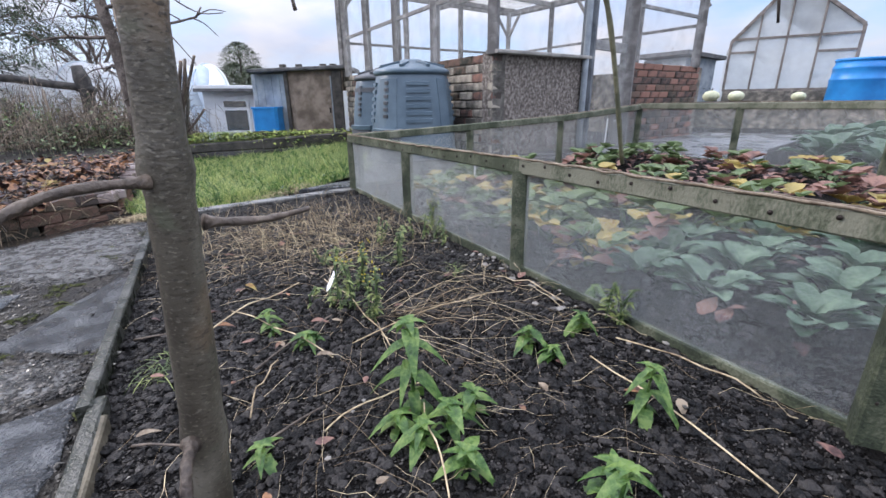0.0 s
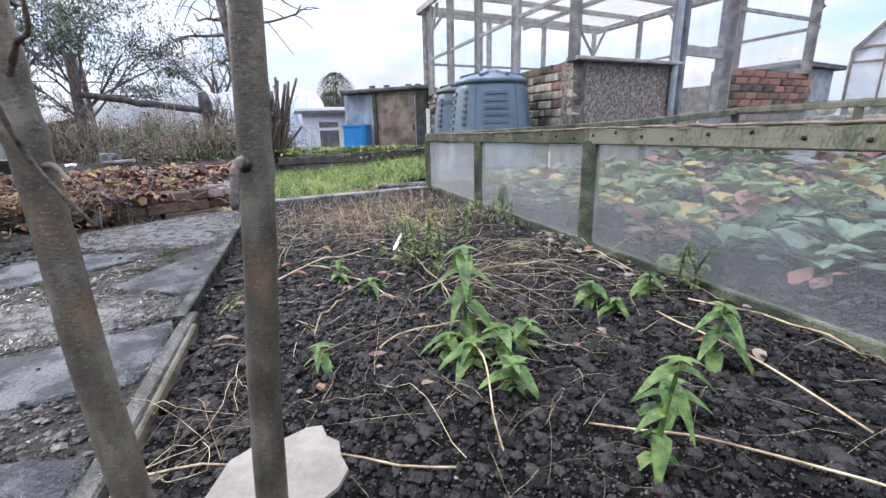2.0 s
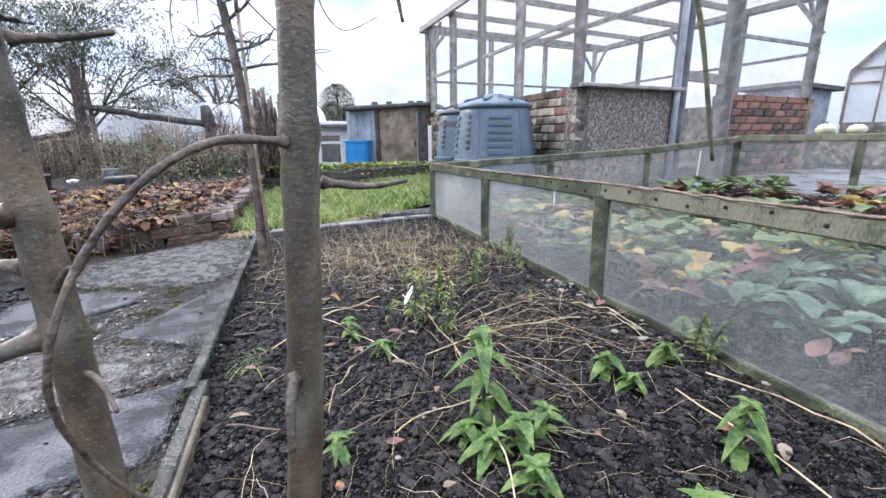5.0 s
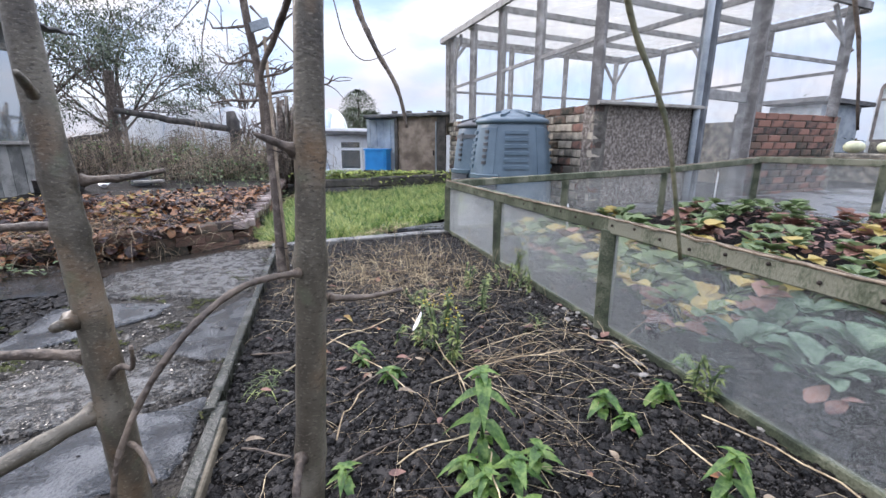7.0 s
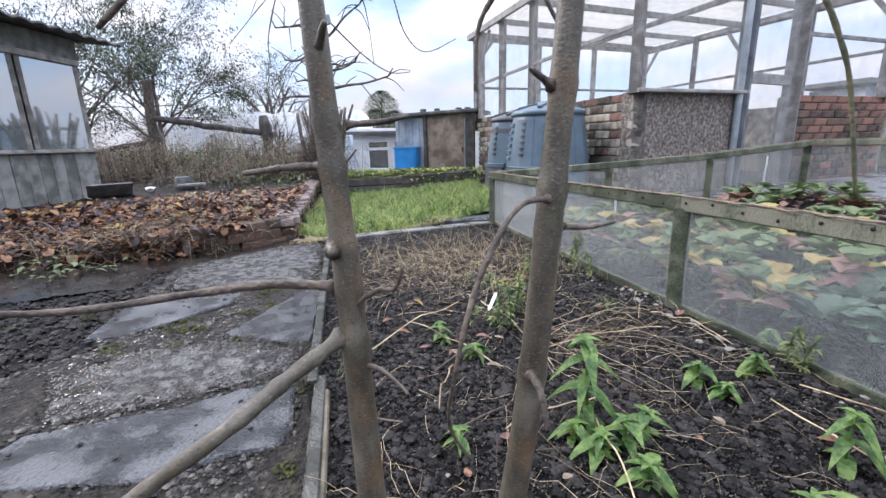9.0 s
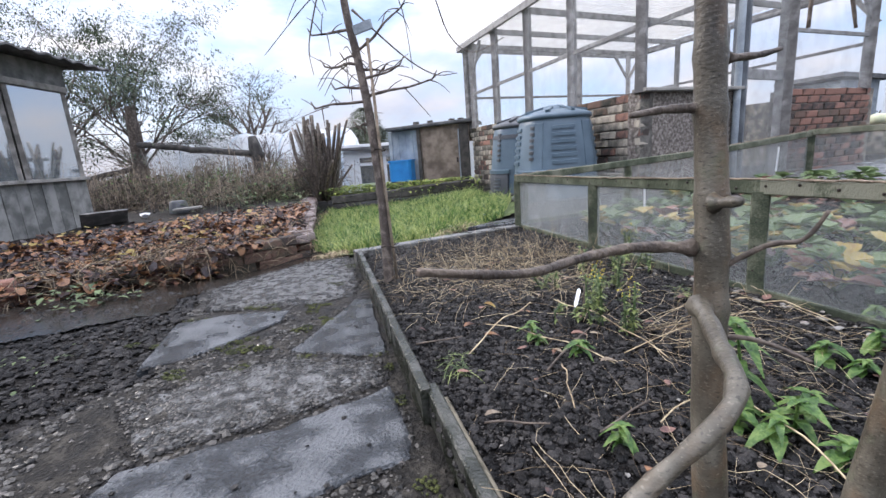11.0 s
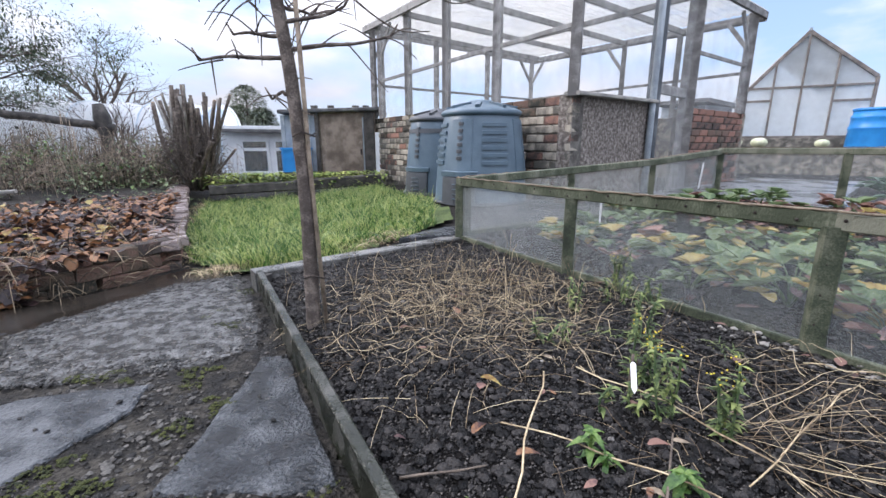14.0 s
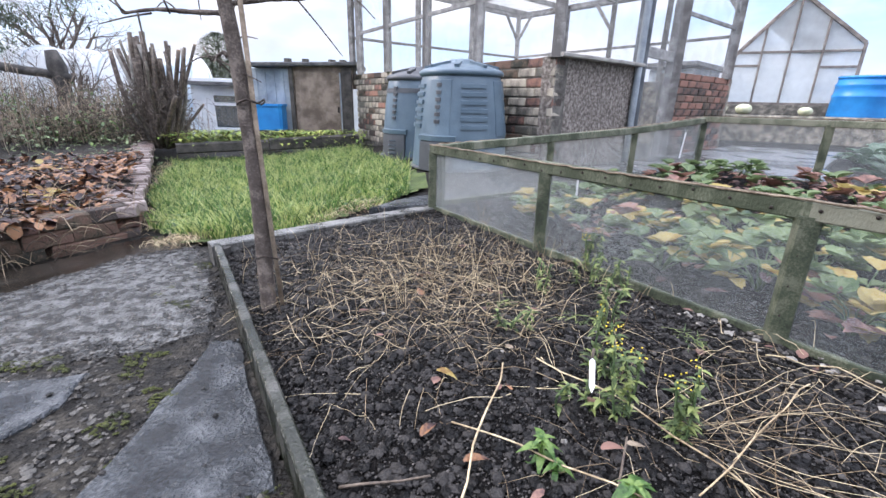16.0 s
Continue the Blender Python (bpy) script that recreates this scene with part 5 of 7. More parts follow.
ob = part("embedded_gravel", cobble, mat("embedded_gravel", (0.008, 0.0073, 0.006), (0.085, 0.079, 0.069), 30, 0.45, 0, 140, mid=(0.024, 0.0216, 0.0188), spec=0.25, spread=0.65, island=True, wet=0.25))
tagged(ob, "worn grey-brown gravel showing in the rough concrete", "gravel", kind="stuff")
shade_flat(ob)
verge = Geo()
k = 0
while k < 9000:
    x, y = rc.uniform(-4.8, -1.6), rc.uniform(-0.3, 3.0)
    if on_path(x, y) or left_of_board(x, y) < 0.3:
        continue
    k += 1
    verge.lump((x, y, ground_z(x, y) - 0.012), rc.choice((0.005, 0.007, 0.009, 0.012, 0.018, 0.026)) * rc.uniform(0.8, 1.2), rc, rc.uniform(0.5, 0.9))
ob = part("verge_clods", verge, CLOD)
tagged(ob, "dark damp clods of earth beside the path", "earth", kind="stuff")
shade_flat(ob)
crack = Geo()
for q in SLAB_SHAPES + ROUGH_SHAPES:
    for i in range(len(q)):
        a, b = Vector(q[i]), Vector(q[(i + 1) % len(q)])
        for k in range(int(130 * (b - a).length)):
            p = a.lerp(b, rc.random())
            x, y = p.x + rc.gauss(0, 0.014), p.y + rc.gauss(0, 0.014)
            if left_of_board(x, y) > 0.05:
                crack.lump((x, y, 0.016), rc.choice((0.003, 0.004, 0.006, 0.009)) * rc.uniform(0.7, 1.3), rc, 0.7)
for k in range(60):
    q = rc.choice(SLAB_SHAPES)
    x, y = rc.uniform(min(p[0] for p in q), max(p[0] for p in q)), rc.uniform(min(p[1] for p in q), max(p[1] for p in q))
    if inside(q, x, y):
        crack.lump((x, y, 0.03), rc.uniform(0.004, 0.012), rc, 0.7)
ob = part("crack_debris", crack, CLOD)
tagged(ob, "dark crumbs of earth in the cracks between slabs", "earth", kind="stuff")
shade_flat(ob)
moss = Geo()
for cx, cy, rr, n in ((-2.3, 1.72, 0.14, 70), (-2.15, 2.2, 0.16, 60), (-2.45, 1.35, 0.12, 50), (-1.5, 1.62, 0.05, 30), (-1.75, 2.62, 0.14, 50), (-2.05, 3.1, 0.15, 60), (-2.3, 3.35, 0.10, 40), (-2.85, 2.05, 0.1, 40), (-1.2, 1.25, 0.05, 25), (-0.98, 0.78, 0.05, 30), (-3.0, 1.6, 0.2, 50), (-2.1, 1.95, 0.1, 40), (-2.2, 1.62, 0.2, 90), (-1.9, 2.05, 0.12, 70), (-2.6, 2.25, 0.16, 70), (-1.35, 1.5, 0.06, 40), (-2.35, 2.9, 0.2, 70)):
    for c in range(max(2, n // 14)):
        bx, by, br = rc.gauss(cx, rr * 0.6), rc.gauss(cy, rr * 0.4), rc.uniform(0.02, 0.055)
        for i in range(int(900 * br)):
            d, a = br * math.sqrt(rc.random()), rc.uniform(0, 6.28)
            x, y = bx + 1.3 * d * math.cos(a), by + 0.8 * d * math.sin(a)
            if left_of_board(x, y) > 0.05:
                moss.lump((x, y, max(ground_z(x, y), -0.03) + 0.014 + 0.16 * (br - d)), rc.uniform(0.003, 0.009), rc, 0.7)
ob = part("moss", moss, MOSS)
tagged(ob, "small green moss cushions in the path's cracks", "moss", kind="stuff")

# ---- broad-leaved weeds in the bed ----
def weed(name, x, y, height, tiers, leaf, label, category, tilt=(0, 0), material=LEAFGREEN, seed=0, group="", bend=0.8, dead=False):
    rg = random.Random(seed)
    z = soil_z(x, y)
    w = thing(name, (x, y, z), label, category, group)
    top = Vector((x + tilt[0], y + tilt[1], z + height))
    stem = dense([(x, y, z - 0.02), (x + tilt[0] * 0.3, y + tilt[1] * 0.3, z + height * 0.5), top], 4)
    part("stem", Geo().tube(stem, [0.007 - 0.004 * i / (len(stem) - 1) for i in range(len(stem))], 6), material, w)
    for i in range(tiers):
        t = (i + 0.6) / tiers
        p = Vector((x, y, z)).lerp(top, t)
        for k in range(2 if tiers > 3 else 3):
            a = i * 1.57 + k * (math.pi if tiers > 3 else 2.09) + rg.uniform(-0.4, 0.4)
            up = 0.25 + 0.5 * t
            l = leaf * rg.uniform(0.6, 0.95) * (1.0 - 0.35 * abs(t - 0.45))
            part("leaf", Geo().leaf(p, (math.cos(a), math.sin(a), up), l, l * rg.uniform(0.4, 0.56), bend * rg.uniform(0.9, 1.9), 0.3), material, w)
    for k in range(5):
        a = k * 1.26 + rg.uniform(-0.2, 0.2)
        part("leaf", Geo().leaf(top, (math.cos(a), math.sin(a), rg.uniform(0.4, 1.0)), leaf * rg.uniform(0.3, 0.5), leaf * 0.19, rg.uniform(0.5, 1.1), 0.3), material, w)
    return w


weed("weed", -0.10, 1.06, 0.27, 6, 0.13, "tall leafy bright green weed with drooping leaves", "weed", (-0.01, 0.05), seed=1, group="weeds in the soil bed", bend=1.25)
for i, (x, y, h, n, l) in enumerate([(0.0, 0.98, 0.09, 4, 0.11), (-0.07, 0.93, 0.07, 4, 0.10), (0.07, 1.06, 0.08, 4, 0.10), (-0.14, 0.98, 0.06, 3, 0.09), (0.04, 0.84, 0.07, 3, 0.10), (0.30, 1.40, 0.07, 3, 0.10),
                                     (0.37, 1.32, 0.05, 3, 0.08), (0.52, 1.50, 0.07, 3, 0.10), (-0.47, 0.88, 0.07, 3, 0.075), (0.37, 0.78, 0.08, 4, 0.11), (-0.69, 1.55, 0.04, 2, 0.06), (-0.51, 1.48, 0.03, 2, 0.07),
                                     (-0.53, 1.46, 0.05, 3, 0.09), (-0.72, 1.59, 0.08, 4, 0.08), (0.66, 1.75, 0.07, 3, 0.09)]):
    weed("weed", x, y, h, n, l, "small leafy green weed rosette on dark soil", "weed", seed=10 + i, group="weeds in the soil bed")
weed("weed", 0.30, 0.62, 0.21, 5, 0.088, "leafy green weed with a bent stem", "weed", (0.03, 0.02), seed=40, group="weeds in the soil bed", bend=1.0)
weed("weed", 0.55, 1.02, 0.15, 3, 0.11, "leggy pale green weed", "weed", (0.02, 0.02), seed=41, group="weeds in the soil bed", bend=0.9)
weed("weed", 0.40, 0.40, 0.05, 3, 0.10, "large low leafy green weed", "weed", seed=42, group="weeds in the soil bed")


def feathery(x, y, h, label, seed, yellow=True, dens=30):
    """A groundsel-like plant: an upright stem set with small ragged leaves."""
    rg = random.Random(seed)
    z = soil_z(x, y)
    w = thing("flowering_weed", (x, y, z), label, "weed", "flowering weeds in the soil bed")
    for s in range(3):
        b = Vector((x + rg.uniform(-0.05, 0.05), y + rg.uniform(-0.05, 0.05), z - 0.01))
        t = b + Vector((rg.uniform(-0.05, 0.05), rg.uniform(-0.05, 0.05), h * rg.uniform(0.7, 1.0)))
        part("stem", Geo().tube(dense([b, b.lerp(t, 0.5) + Vector((rg.uniform(-0.02, 0.02), 0, 0)), t], 3), 0.004, 5), LEAFSTRAW, w)
        lv = Geo()
        for k in range(dens):
            q = b.lerp(t, rg.uniform(0.1, 1.0))
            a = rg.uniform(0, 6.28)
            l = rg.uniform(0.018, 0.048)
            lv.leaf(q, (math.cos(a), math.sin(a), rg.uniform(-0.1, 0.9)), l, l * 0.36, 0.5, 0.3, steps=3)
        part("foliage", lv, WEEDLEAF, w)
        if yellow:
            fl = Geo()
            for k in range(6):
                q = t + Vector((rg.uniform(-0.03, 0.03), rg.uniform(-0.03, 0.03), rg.uniform(-0.02, 0.02)))
                fl.lump(q, 0.0032, rg, 1.0)
            tagged(part("flower_cluster", fl, FLOWER, w, "tiny yellow flower heads"), kind="stuff")
    return w


for i, (x, y, h) in enumerate([(-0.43, 1.72, 0.30), (-0.31, 1.66, 0.26), (-0.56, 1.81, 0.14), (-0.42, 1.95, 0.27), (-0.25, 2.26, 0.26), (-0.08, 2.95, 0.26), (-0.16, 2.75, 0.2), (-0.02, 2.65, 0.18), (-0.42, 2.70, 0.18), (0.66, 1.56, 0.24), (-0.62, 2.3, 0.12)]):
    feathery(x, y, h, "spindly green weed with tiny yellow flowers", 60 + i, yellow=i in (0, 1, 3, 5), dens=40 if h > 0.2 else 20)

# ---- dry stalks, dead leaves, labels ----
rs = random.Random(9)


def stalk(ge, x, y, length, a, lift, curl, r, zf=soil_z):
    pts = []
    p = Vector((x, y, zf(x, y) + 0.01))
    for i in range(7):
        t = i / 6
        pts.append(p.copy())
        a += curl * rs.uniform(-0.4, 1.0) / 6
        p += Vector((math.cos(a), math.sin(a), 0)) * (length / 6)
        p.z = zf(p.x, p.y) + 0.008 + lift * math.sin(math.pi * t) * rs.uniform(0.6, 1.2)
    ge.tube(pts, [r * (1 - 0.08 * i) for i in range(7)], 4, False)


dry = Geo()
for k in range(1150):
    m = rs.random()
    if m < 0.68:
        x, y = rs.gauss(-0.95, 0.42), rs.gauss(2.75, 0.42)
    elif m < 0.82:
        x, y = rs.gauss(-0.05, 0.42), rs.gauss(1.15, 0.4)
    elif m < 0.85:
        x, y = rs.gauss(0.15, 0.22), rs.gauss(1.85, 0.22)
    else:
        x, y = rs.uniform(-1.4, 1.2), rs.uniform(0.35, 3.6)
    if in_bed(x, y) and -left_of_board(x, y) > 0.08:
        stalk(dry, x, y, rs.uniform(0.08, 0.32), rs.uniform(0, 6.28), rs.uniform(0.0, 0.06), rs.uniform(-2.2, 2.2), rs.choice((0.0007, 0.0008, 0.0009, 0.0011, 0.0015)) * (0.6 if y < 1.35 else 1.0))
for k in range(330):
    x, y = rs.gauss(-0.9, 0.5), rs.gauss(3.0, 0.45)
    if in_bed(x, y):
        z = soil_z(x, y)
        a = rs.uniform(0, 6.28)
        h = rs.uniform(0.06, 0.2)
        dry.tube(dense([(x, y, z), (x + 0.02 * math.cos(a), y + 0.02 * math.sin(a), z + h * 0.6), (x + 0.06 * math.cos(a), y + 0.06 * math.sin(a), z + h)], 2), 0.0011, 4, False)
ob = part("dry_stalks", dry, DRYGRASS)
tagged(ob, "straw-coloured dead weed stalks lying over the soil", "dead stalks", kind="stuff")
bundle = Geo()
for k in range(48):
    near = k % 4 == 0
    b0 = Vector((rs.gauss(-0.2, 0.09), rs.gauss(1.62, 0.08), 0)) if not near else Vector((rs.gauss(-0.62, 0.07), rs.gauss(0.52, 0.06), 0))
    way = Vector((1, rs.gauss(0.2, 0.6), 0)).normalized() if not near else Vector((rs.gauss(0, 1), rs.gauss(0, 1), 0)).normalized()
    far, rise, sag = rs.uniform(0.2, 0.8) * (0.5 if near else 1), rs.uniform(0.01, 0.15) * (0.6 if near else 1), rs.gauss(0, 0.12)
    pts = []
    for i in range(8):
        t = i / 7
        q = b0 + way * far * t + Vector((-way.y, way.x, 0)) * (sag * math.sin(math.pi * t) + 0.012 * rs.gauss(0, 1))
        if not in_bed(q.x, q.y):
            break
        pts.append((q.x, q.y, soil_z(q.x, q.y) + 0.012 + rise * math.sin(math.pi * min(1, t * 1.1)) + 0.006 * rs.random()))
    if len(pts) > 3:
        bundle.tube(pts, [0.0009 * (1 - 0.08 * i) for i in range(len(pts))], 4, False)
ob = part("straw_tangle", bundle, DRYGRASS)
tagged(ob, "arching tangle of long straw-coloured dead stalks", "dead stalks", kind="stuff")
for a, b, r in (((-0.98, 1.40), (-0.73, 2.03), 0.005), ((-0.58, 1.05), (-0.61, 1.35), 0.004), ((-0.40, 1.35), (-0.95, 1.75), 0.004), ((-0.10, 1.15), (0.02, 0.62), 0.004), ((-0.34, 0.98), (-0.05, 1.22), 0.004), ((0.30, 1.85), (-0.35, 1.45), 0.004),
                ((-0.6, 2.05), (-0.2, 1.42), 0.004), ((0.5, 1.30), (0.72, 0.75), 0.004), ((0.2, 0.72), (0.75, 0.55), 0.004), ((-0.75, 0.45), (-0.05, 0.56), 0.0035), ((0.62, 1.42), (0.92, 1.05), 0.0045), ((0.25, 2.0), (0.52, 1.72), 0.004)):
    pts = []
    for i in range(7):
        t = i / 6
        x, y = a[0] + (b[0] - a[0]) * t, a[1] + (b[1] - a[1]) * t
        pts.append((x + 0.01 * rs.uniform(-1, 1), y + 0.01 * rs.uniform(-1, 1), soil_z(x, y) + 0.012 + 0.05 * math.sin(math.pi * t) * rs.uniform(0.4, 1)))
    ob = part("dead_stem", Geo().tube(dense(pts, 2), r * 0.62, 6), DRYGRASS)
    tagged(ob, "long pale dead stem lying across the soil", "dead stem", "dead stems on the soil")
for k in range(95):
    x, y = rs.uniform(-1.6, 1.2), rs.uniform(0.4, 3.4)
    if in_bed(x, y):
        a = rs.uniform(0, 6.28)
        l = rs.uniform(0.025, 0.065)
        ob = part("fallen_leaf", Geo().leaf((x, y, soil_z(x, y) + 0.022), (math.cos(a), math.sin(a), rs.uniform(-0.1, 0.3)), l, l * rs.uniform(0.4, 0.7), rs.uniform(-0.2, 0.5), rs.uniform(-0.1, 0.5)), rs.choice((DEADLEAF, LITTER, LITTER, LEAFRED, LEAFRED)))
        tagged(ob, "curled brown fallen leaf on the soil", "fallen leaf", "fallen leaves on the soil")


def tuft(x, y, label):
    """A small yellow-green clump of grass."""
    rg = random.Random(int(x * 100))
    ge = Geo()
    for k in range(46):
        a, l = rg.uniform(0, 6.28), rg.uniform(0.05, 0.13)
        ge.leaf((x + rg.gauss(0, 0.025), y + rg.gauss(0, 0.03), soil_z(x, y)), (math.cos(a), math.sin(a), rg.uniform(0.1, 1.0)), l, 0.004, 0.8, 0.2, steps=3)
    return tagged(part("grass_tuft", ge, WEEDLEAF), label, "grass tuft", "grass tufts on the soil")


for x, y in ((-1.02, 1.38), (-0.98, 1.30), (-0.62, 2.55), (-0.33, 2.35), (0.05, 2.15)):
    tuft(x, y, "small yellow-green grass tuft on dark soil")
for a, b in (((-0.66, 1.30), (-0.47, 1.62)), ((-0.52, 0.92), (-0.36, 1.05)), ((-0.86, 0.96), (-0.66, 0.92)), ((-1.25, 1.55), (-1.02, 1.52))):
    p, q = Vector((*a, soil_z(*a) + 0.014)), Vector((*b, soil_z(*b) + 0.045))
    tagged(part("twig", Geo().tube(dense(wavy(p, q, 3, 0.006, rs), 3), [0.0045 - 0.0002 * i for i in range(10)], 6), TWIG), "short brown twig lying on the soil", "twig", "twigs on the soil")
for x, y, l, a, m in ((-0.46, 1.35, 0.10, 0.2, DEADLEAF), (-0.60, 1.42, 0.08, 2.4, DEADLEAF), (-0.86, 0.98, 0.09, 0.6, DEADLEAF), (0.30, 1.12, 0.09, 1.8, DEADLEAF), (-0.98, 1.98, 0.12, -0.5, LEAFYEL), (-1.04, 1.68, 0.12, 0.9, LITTER), (-0.93, 1.58, 0.11, 0.2, LITTER), (-0.55, 1.60, 0.11, 0.1, LEAFRED), (-1.30, 2.45, 0.08, 0.5, LEAFRED)):
    ge = Geo().leaf((x, y, soil_z(x, y) + 0.024), (math.cos(a), math.sin(a), 0.12), l * 0.7, l * 0.26, 0.25, 0.7, steps=6)
    tagged(part("fallen_leaf", ge, m), "long curled withered leaf on dark soil", "fallen leaf", "fallen leaves on the soil")


def oak_sheet():
    """A ragged flat piece of pale board lying on the soil."""
    ge = Geo()
    ring = []
    for i in range(26):
        a = 2 * math.pi * i / 26
        r = 0.104 + 0.020 * math.sin(2 * a + 0.6) + 0.008 * math.sin(5 * a + 1) + 0.006 * math.sin(11 * a)
        ring.append((-0.352 + r * 0.95 * math.cos(a), 0.45 + r * 1.0 * math.sin(a)))
    for dz in (0.012, 0.02):
        ge.v += [(x, y, soil_z(x, y) + dz + 0.012 + 0.30 * max(0.0, y - 0.38)) for x, y in ring]
    n = len(ring)
    ge.f = [(i, (i + 1) % n, n + (i + 1) % n, n + i) for i in range(n)] + [tuple(range(n))[::-1], tuple(range(n, 2 * n))]
    return ge


ob = part("broken_board", oak_sheet(), mat("pale_board", (0.19, 0.17, 0.145), (0.28, 0.255, 0.22), 10, 0.8, 0.2, 60))
tagged(ob, "ragged pale piece of board lying on soil", "board")


def plant_label(x, y, z, h, turn, lean, label):
    ge = Geo()
    m = pose(x, y, z, lean, 0, turn)
    w = 0.0085
    vs = []
    for yy in (-0.0015, 0.0015):
        vs += [m @ Vector(p) for p in ((-w, yy, 0.02), (0, yy, 0), (w, yy, 0.02), (w, yy, h - 0.008), (w - 0.008, yy, h), (-w + 0.008, yy, h), (-w, yy, h - 0.008))]
    ge.add(vs, [tuple(range(7)), tuple(range(13, 6, -1))] + [(i, i + 7, (i + 1) % 7 + 7, (i + 1) % 7) for i in range(7)])
    ob = part("plant_label", ge, PLASWHITE)
    return tagged(ob, label, "plant label", "plant labels")


plant_label(-0.52, 1.76, soil_z(-0.52, 1.76) + 0.08, 0.11, -18, -52, "white plastic plant label leaning among weeds")
plant_label(0.32, 4.21, 0.30, 0.22, -20, 4, "white plastic plant label stuck in the strawberry bed")
plant_label(2.1, 5.7, 0.45, 0.32, -15, 12, "white plastic plant label stuck in the strawberry bed")
ob = part("label_stick", Geo().tube([(-0.47, 1.90, 0.1), (-0.462, 1.905, 0.27)], 0.005, 6), TWIG)
tagged(ob, "short brown stick beside a plant label", "stick")

# ---- strawberry bed ----
def leaflet(ge, base, way, l, w, rg):
    """A broad toothed leaflet."""
    wv = Vector(way).normalized()
    s = wv.cross(Vector((0, 0, 1))).normalized()
    nn = s.cross(wv)
    vs, fs = [Vector(base)], []
    m = 11
    for i in range(m):
        a = -1.45 + 2.9 * i / (m - 1)
        r = l * (0.5 + 0.5 * math.cos(a * 0.55)) * (1 + (0.06 if i % 2 else -0.06))
        vs.append(Vector(base) + wv * (r * math.cos(a * 0.75)) + s * (w * math.sin(a) * 0.62) + nn * (0.22 * abs(math.sin(a)) * w - 0.30 * (r * math.cos(a * 0.75)) ** 2 / l))
    for i in range(1, m):
        fs.append((0, i, i + 1))
    ge.add(vs, fs)
    ge.smooth = True


def strawberry(x, y, size, mats, seed, label, count):
    rg = random.Random(seed)
    z = straw_z(x, y)
    w = thing("strawberry_plant", (x, y, z), label, "strawberry plant", "strawberry plants in the netted bed")
    for k in range(count):
        a = rg.uniform(0, 6.28)
        rise = rg.uniform(0.5, 1.5)
        r = size * rg.uniform(0.4, 1.0)
        tip = Vector((x + r * math.cos(a), y + r * math.sin(a), z + r * rise * 0.7 + 0.02))
        part("stalk", Geo().tube([(x, y, z - 0.01), (x + 0.4 * r * math.cos(a), y + 0.4 * r * math.sin(a), z + r * rise * 0.6), tip], 0.003, 4), LEAFSTRAW, w)
        ge = Geo()
        l = rg.uniform(0.075, 0.135)
        for d in (-1.0, 0.0, 1.0):
            leaflet(ge, tip, (math.cos(a + d * 1.15), math.sin(a + d * 1.15), rg.uniform(0.0, 1.2)), l, l * 0.8, rg)
        part("leaf", ge, rg.choice(mats), w)
    return w


rp = random.Random(31)
spots = [(0.62, 0.55), (1.0, 1.5), (0.75, 2.0), (0.6, 2.7), (0.9, 3.3), (0.7, 1.1), (1.55, 0.8), (1.5, 1.6), (1.6, 2.3), (1.45, 3.0), (1.6, 3.7), (0.6, 3.9), (0.75, 4.5), (1.5, 4.4),
         (2.4, 0.9), (2.5, 1.7), (2.4, 2.4), (2.5, 3.1), (2.4, 3.8), (3.1, 0.6), (3.2, 1.3), (3.3, 2.0), (3.2, 2.7), (3.7, 0.8), (3.8, 1.6), (3.75, 2.4), (3.7, 3.3), (3.2, 3.5), (2.8, 0.4), (1.9, 0.3), (0.45, 0.85), (0.4, 1.35), (0.95, 0.8), (1.2, 1.15), (1.15, 1.95), (2.0, 1.2), (2.0, 2.0), (2.0, 2.8), (1.2, 2.75), (0.35, 2.75), (0.35, 1.9), (0.4, 3.2), (0.45, 2.35), (1.1, 2.4)]
for i, (dn, du) in enumerate(spots):
    p = F0 + FN * dn + FU * du
    if (dn < 1.3 and du > 3.0) or (dn < 1.25 and i % 4 == 1 and i > 4):
        continue
    ms = [[LEAFSTRAW, LEAFRED, LEAFRED], [LEAFRED, LEAFSTRAW, LEAFYEL, LEAFRED], [LEAFSTRAW, LEAFSTRAW, LEAFRED], [LEAFSTRAW]][i % 4] if dn > 2.2 else [[LEAFSTRAW, LEAFSTRAW, LEAFYEL], [LEAFYEL, LEAFYEL, LEAFSTRAW, LEAFSTRAW], [LEAFSTRAW, LEAFSTRAW, LEAFSTRAW, LEAFYEL], [LEAFRED, LEAFSTRAW, LEAFYEL]][i % 4]
    lab = ["strawberry plant with dark red and green leaves", "withering dull red strawberry plant", "green and dull red strawberry plant", "green leafy strawberry plant in dark soil"][i % 4] if dn > 2.2 else ["green strawberry plant with a few yellow leaves", "yellowing strawberry plant in dark soil", "green leafy strawberry plant in dark soil", "strawberry plant with dull red and yellow leaves"][i % 4]
    strawberry(p.x, p.y, rp.uniform(0.17, 0.27), ms, 200 + i, lab, 14)


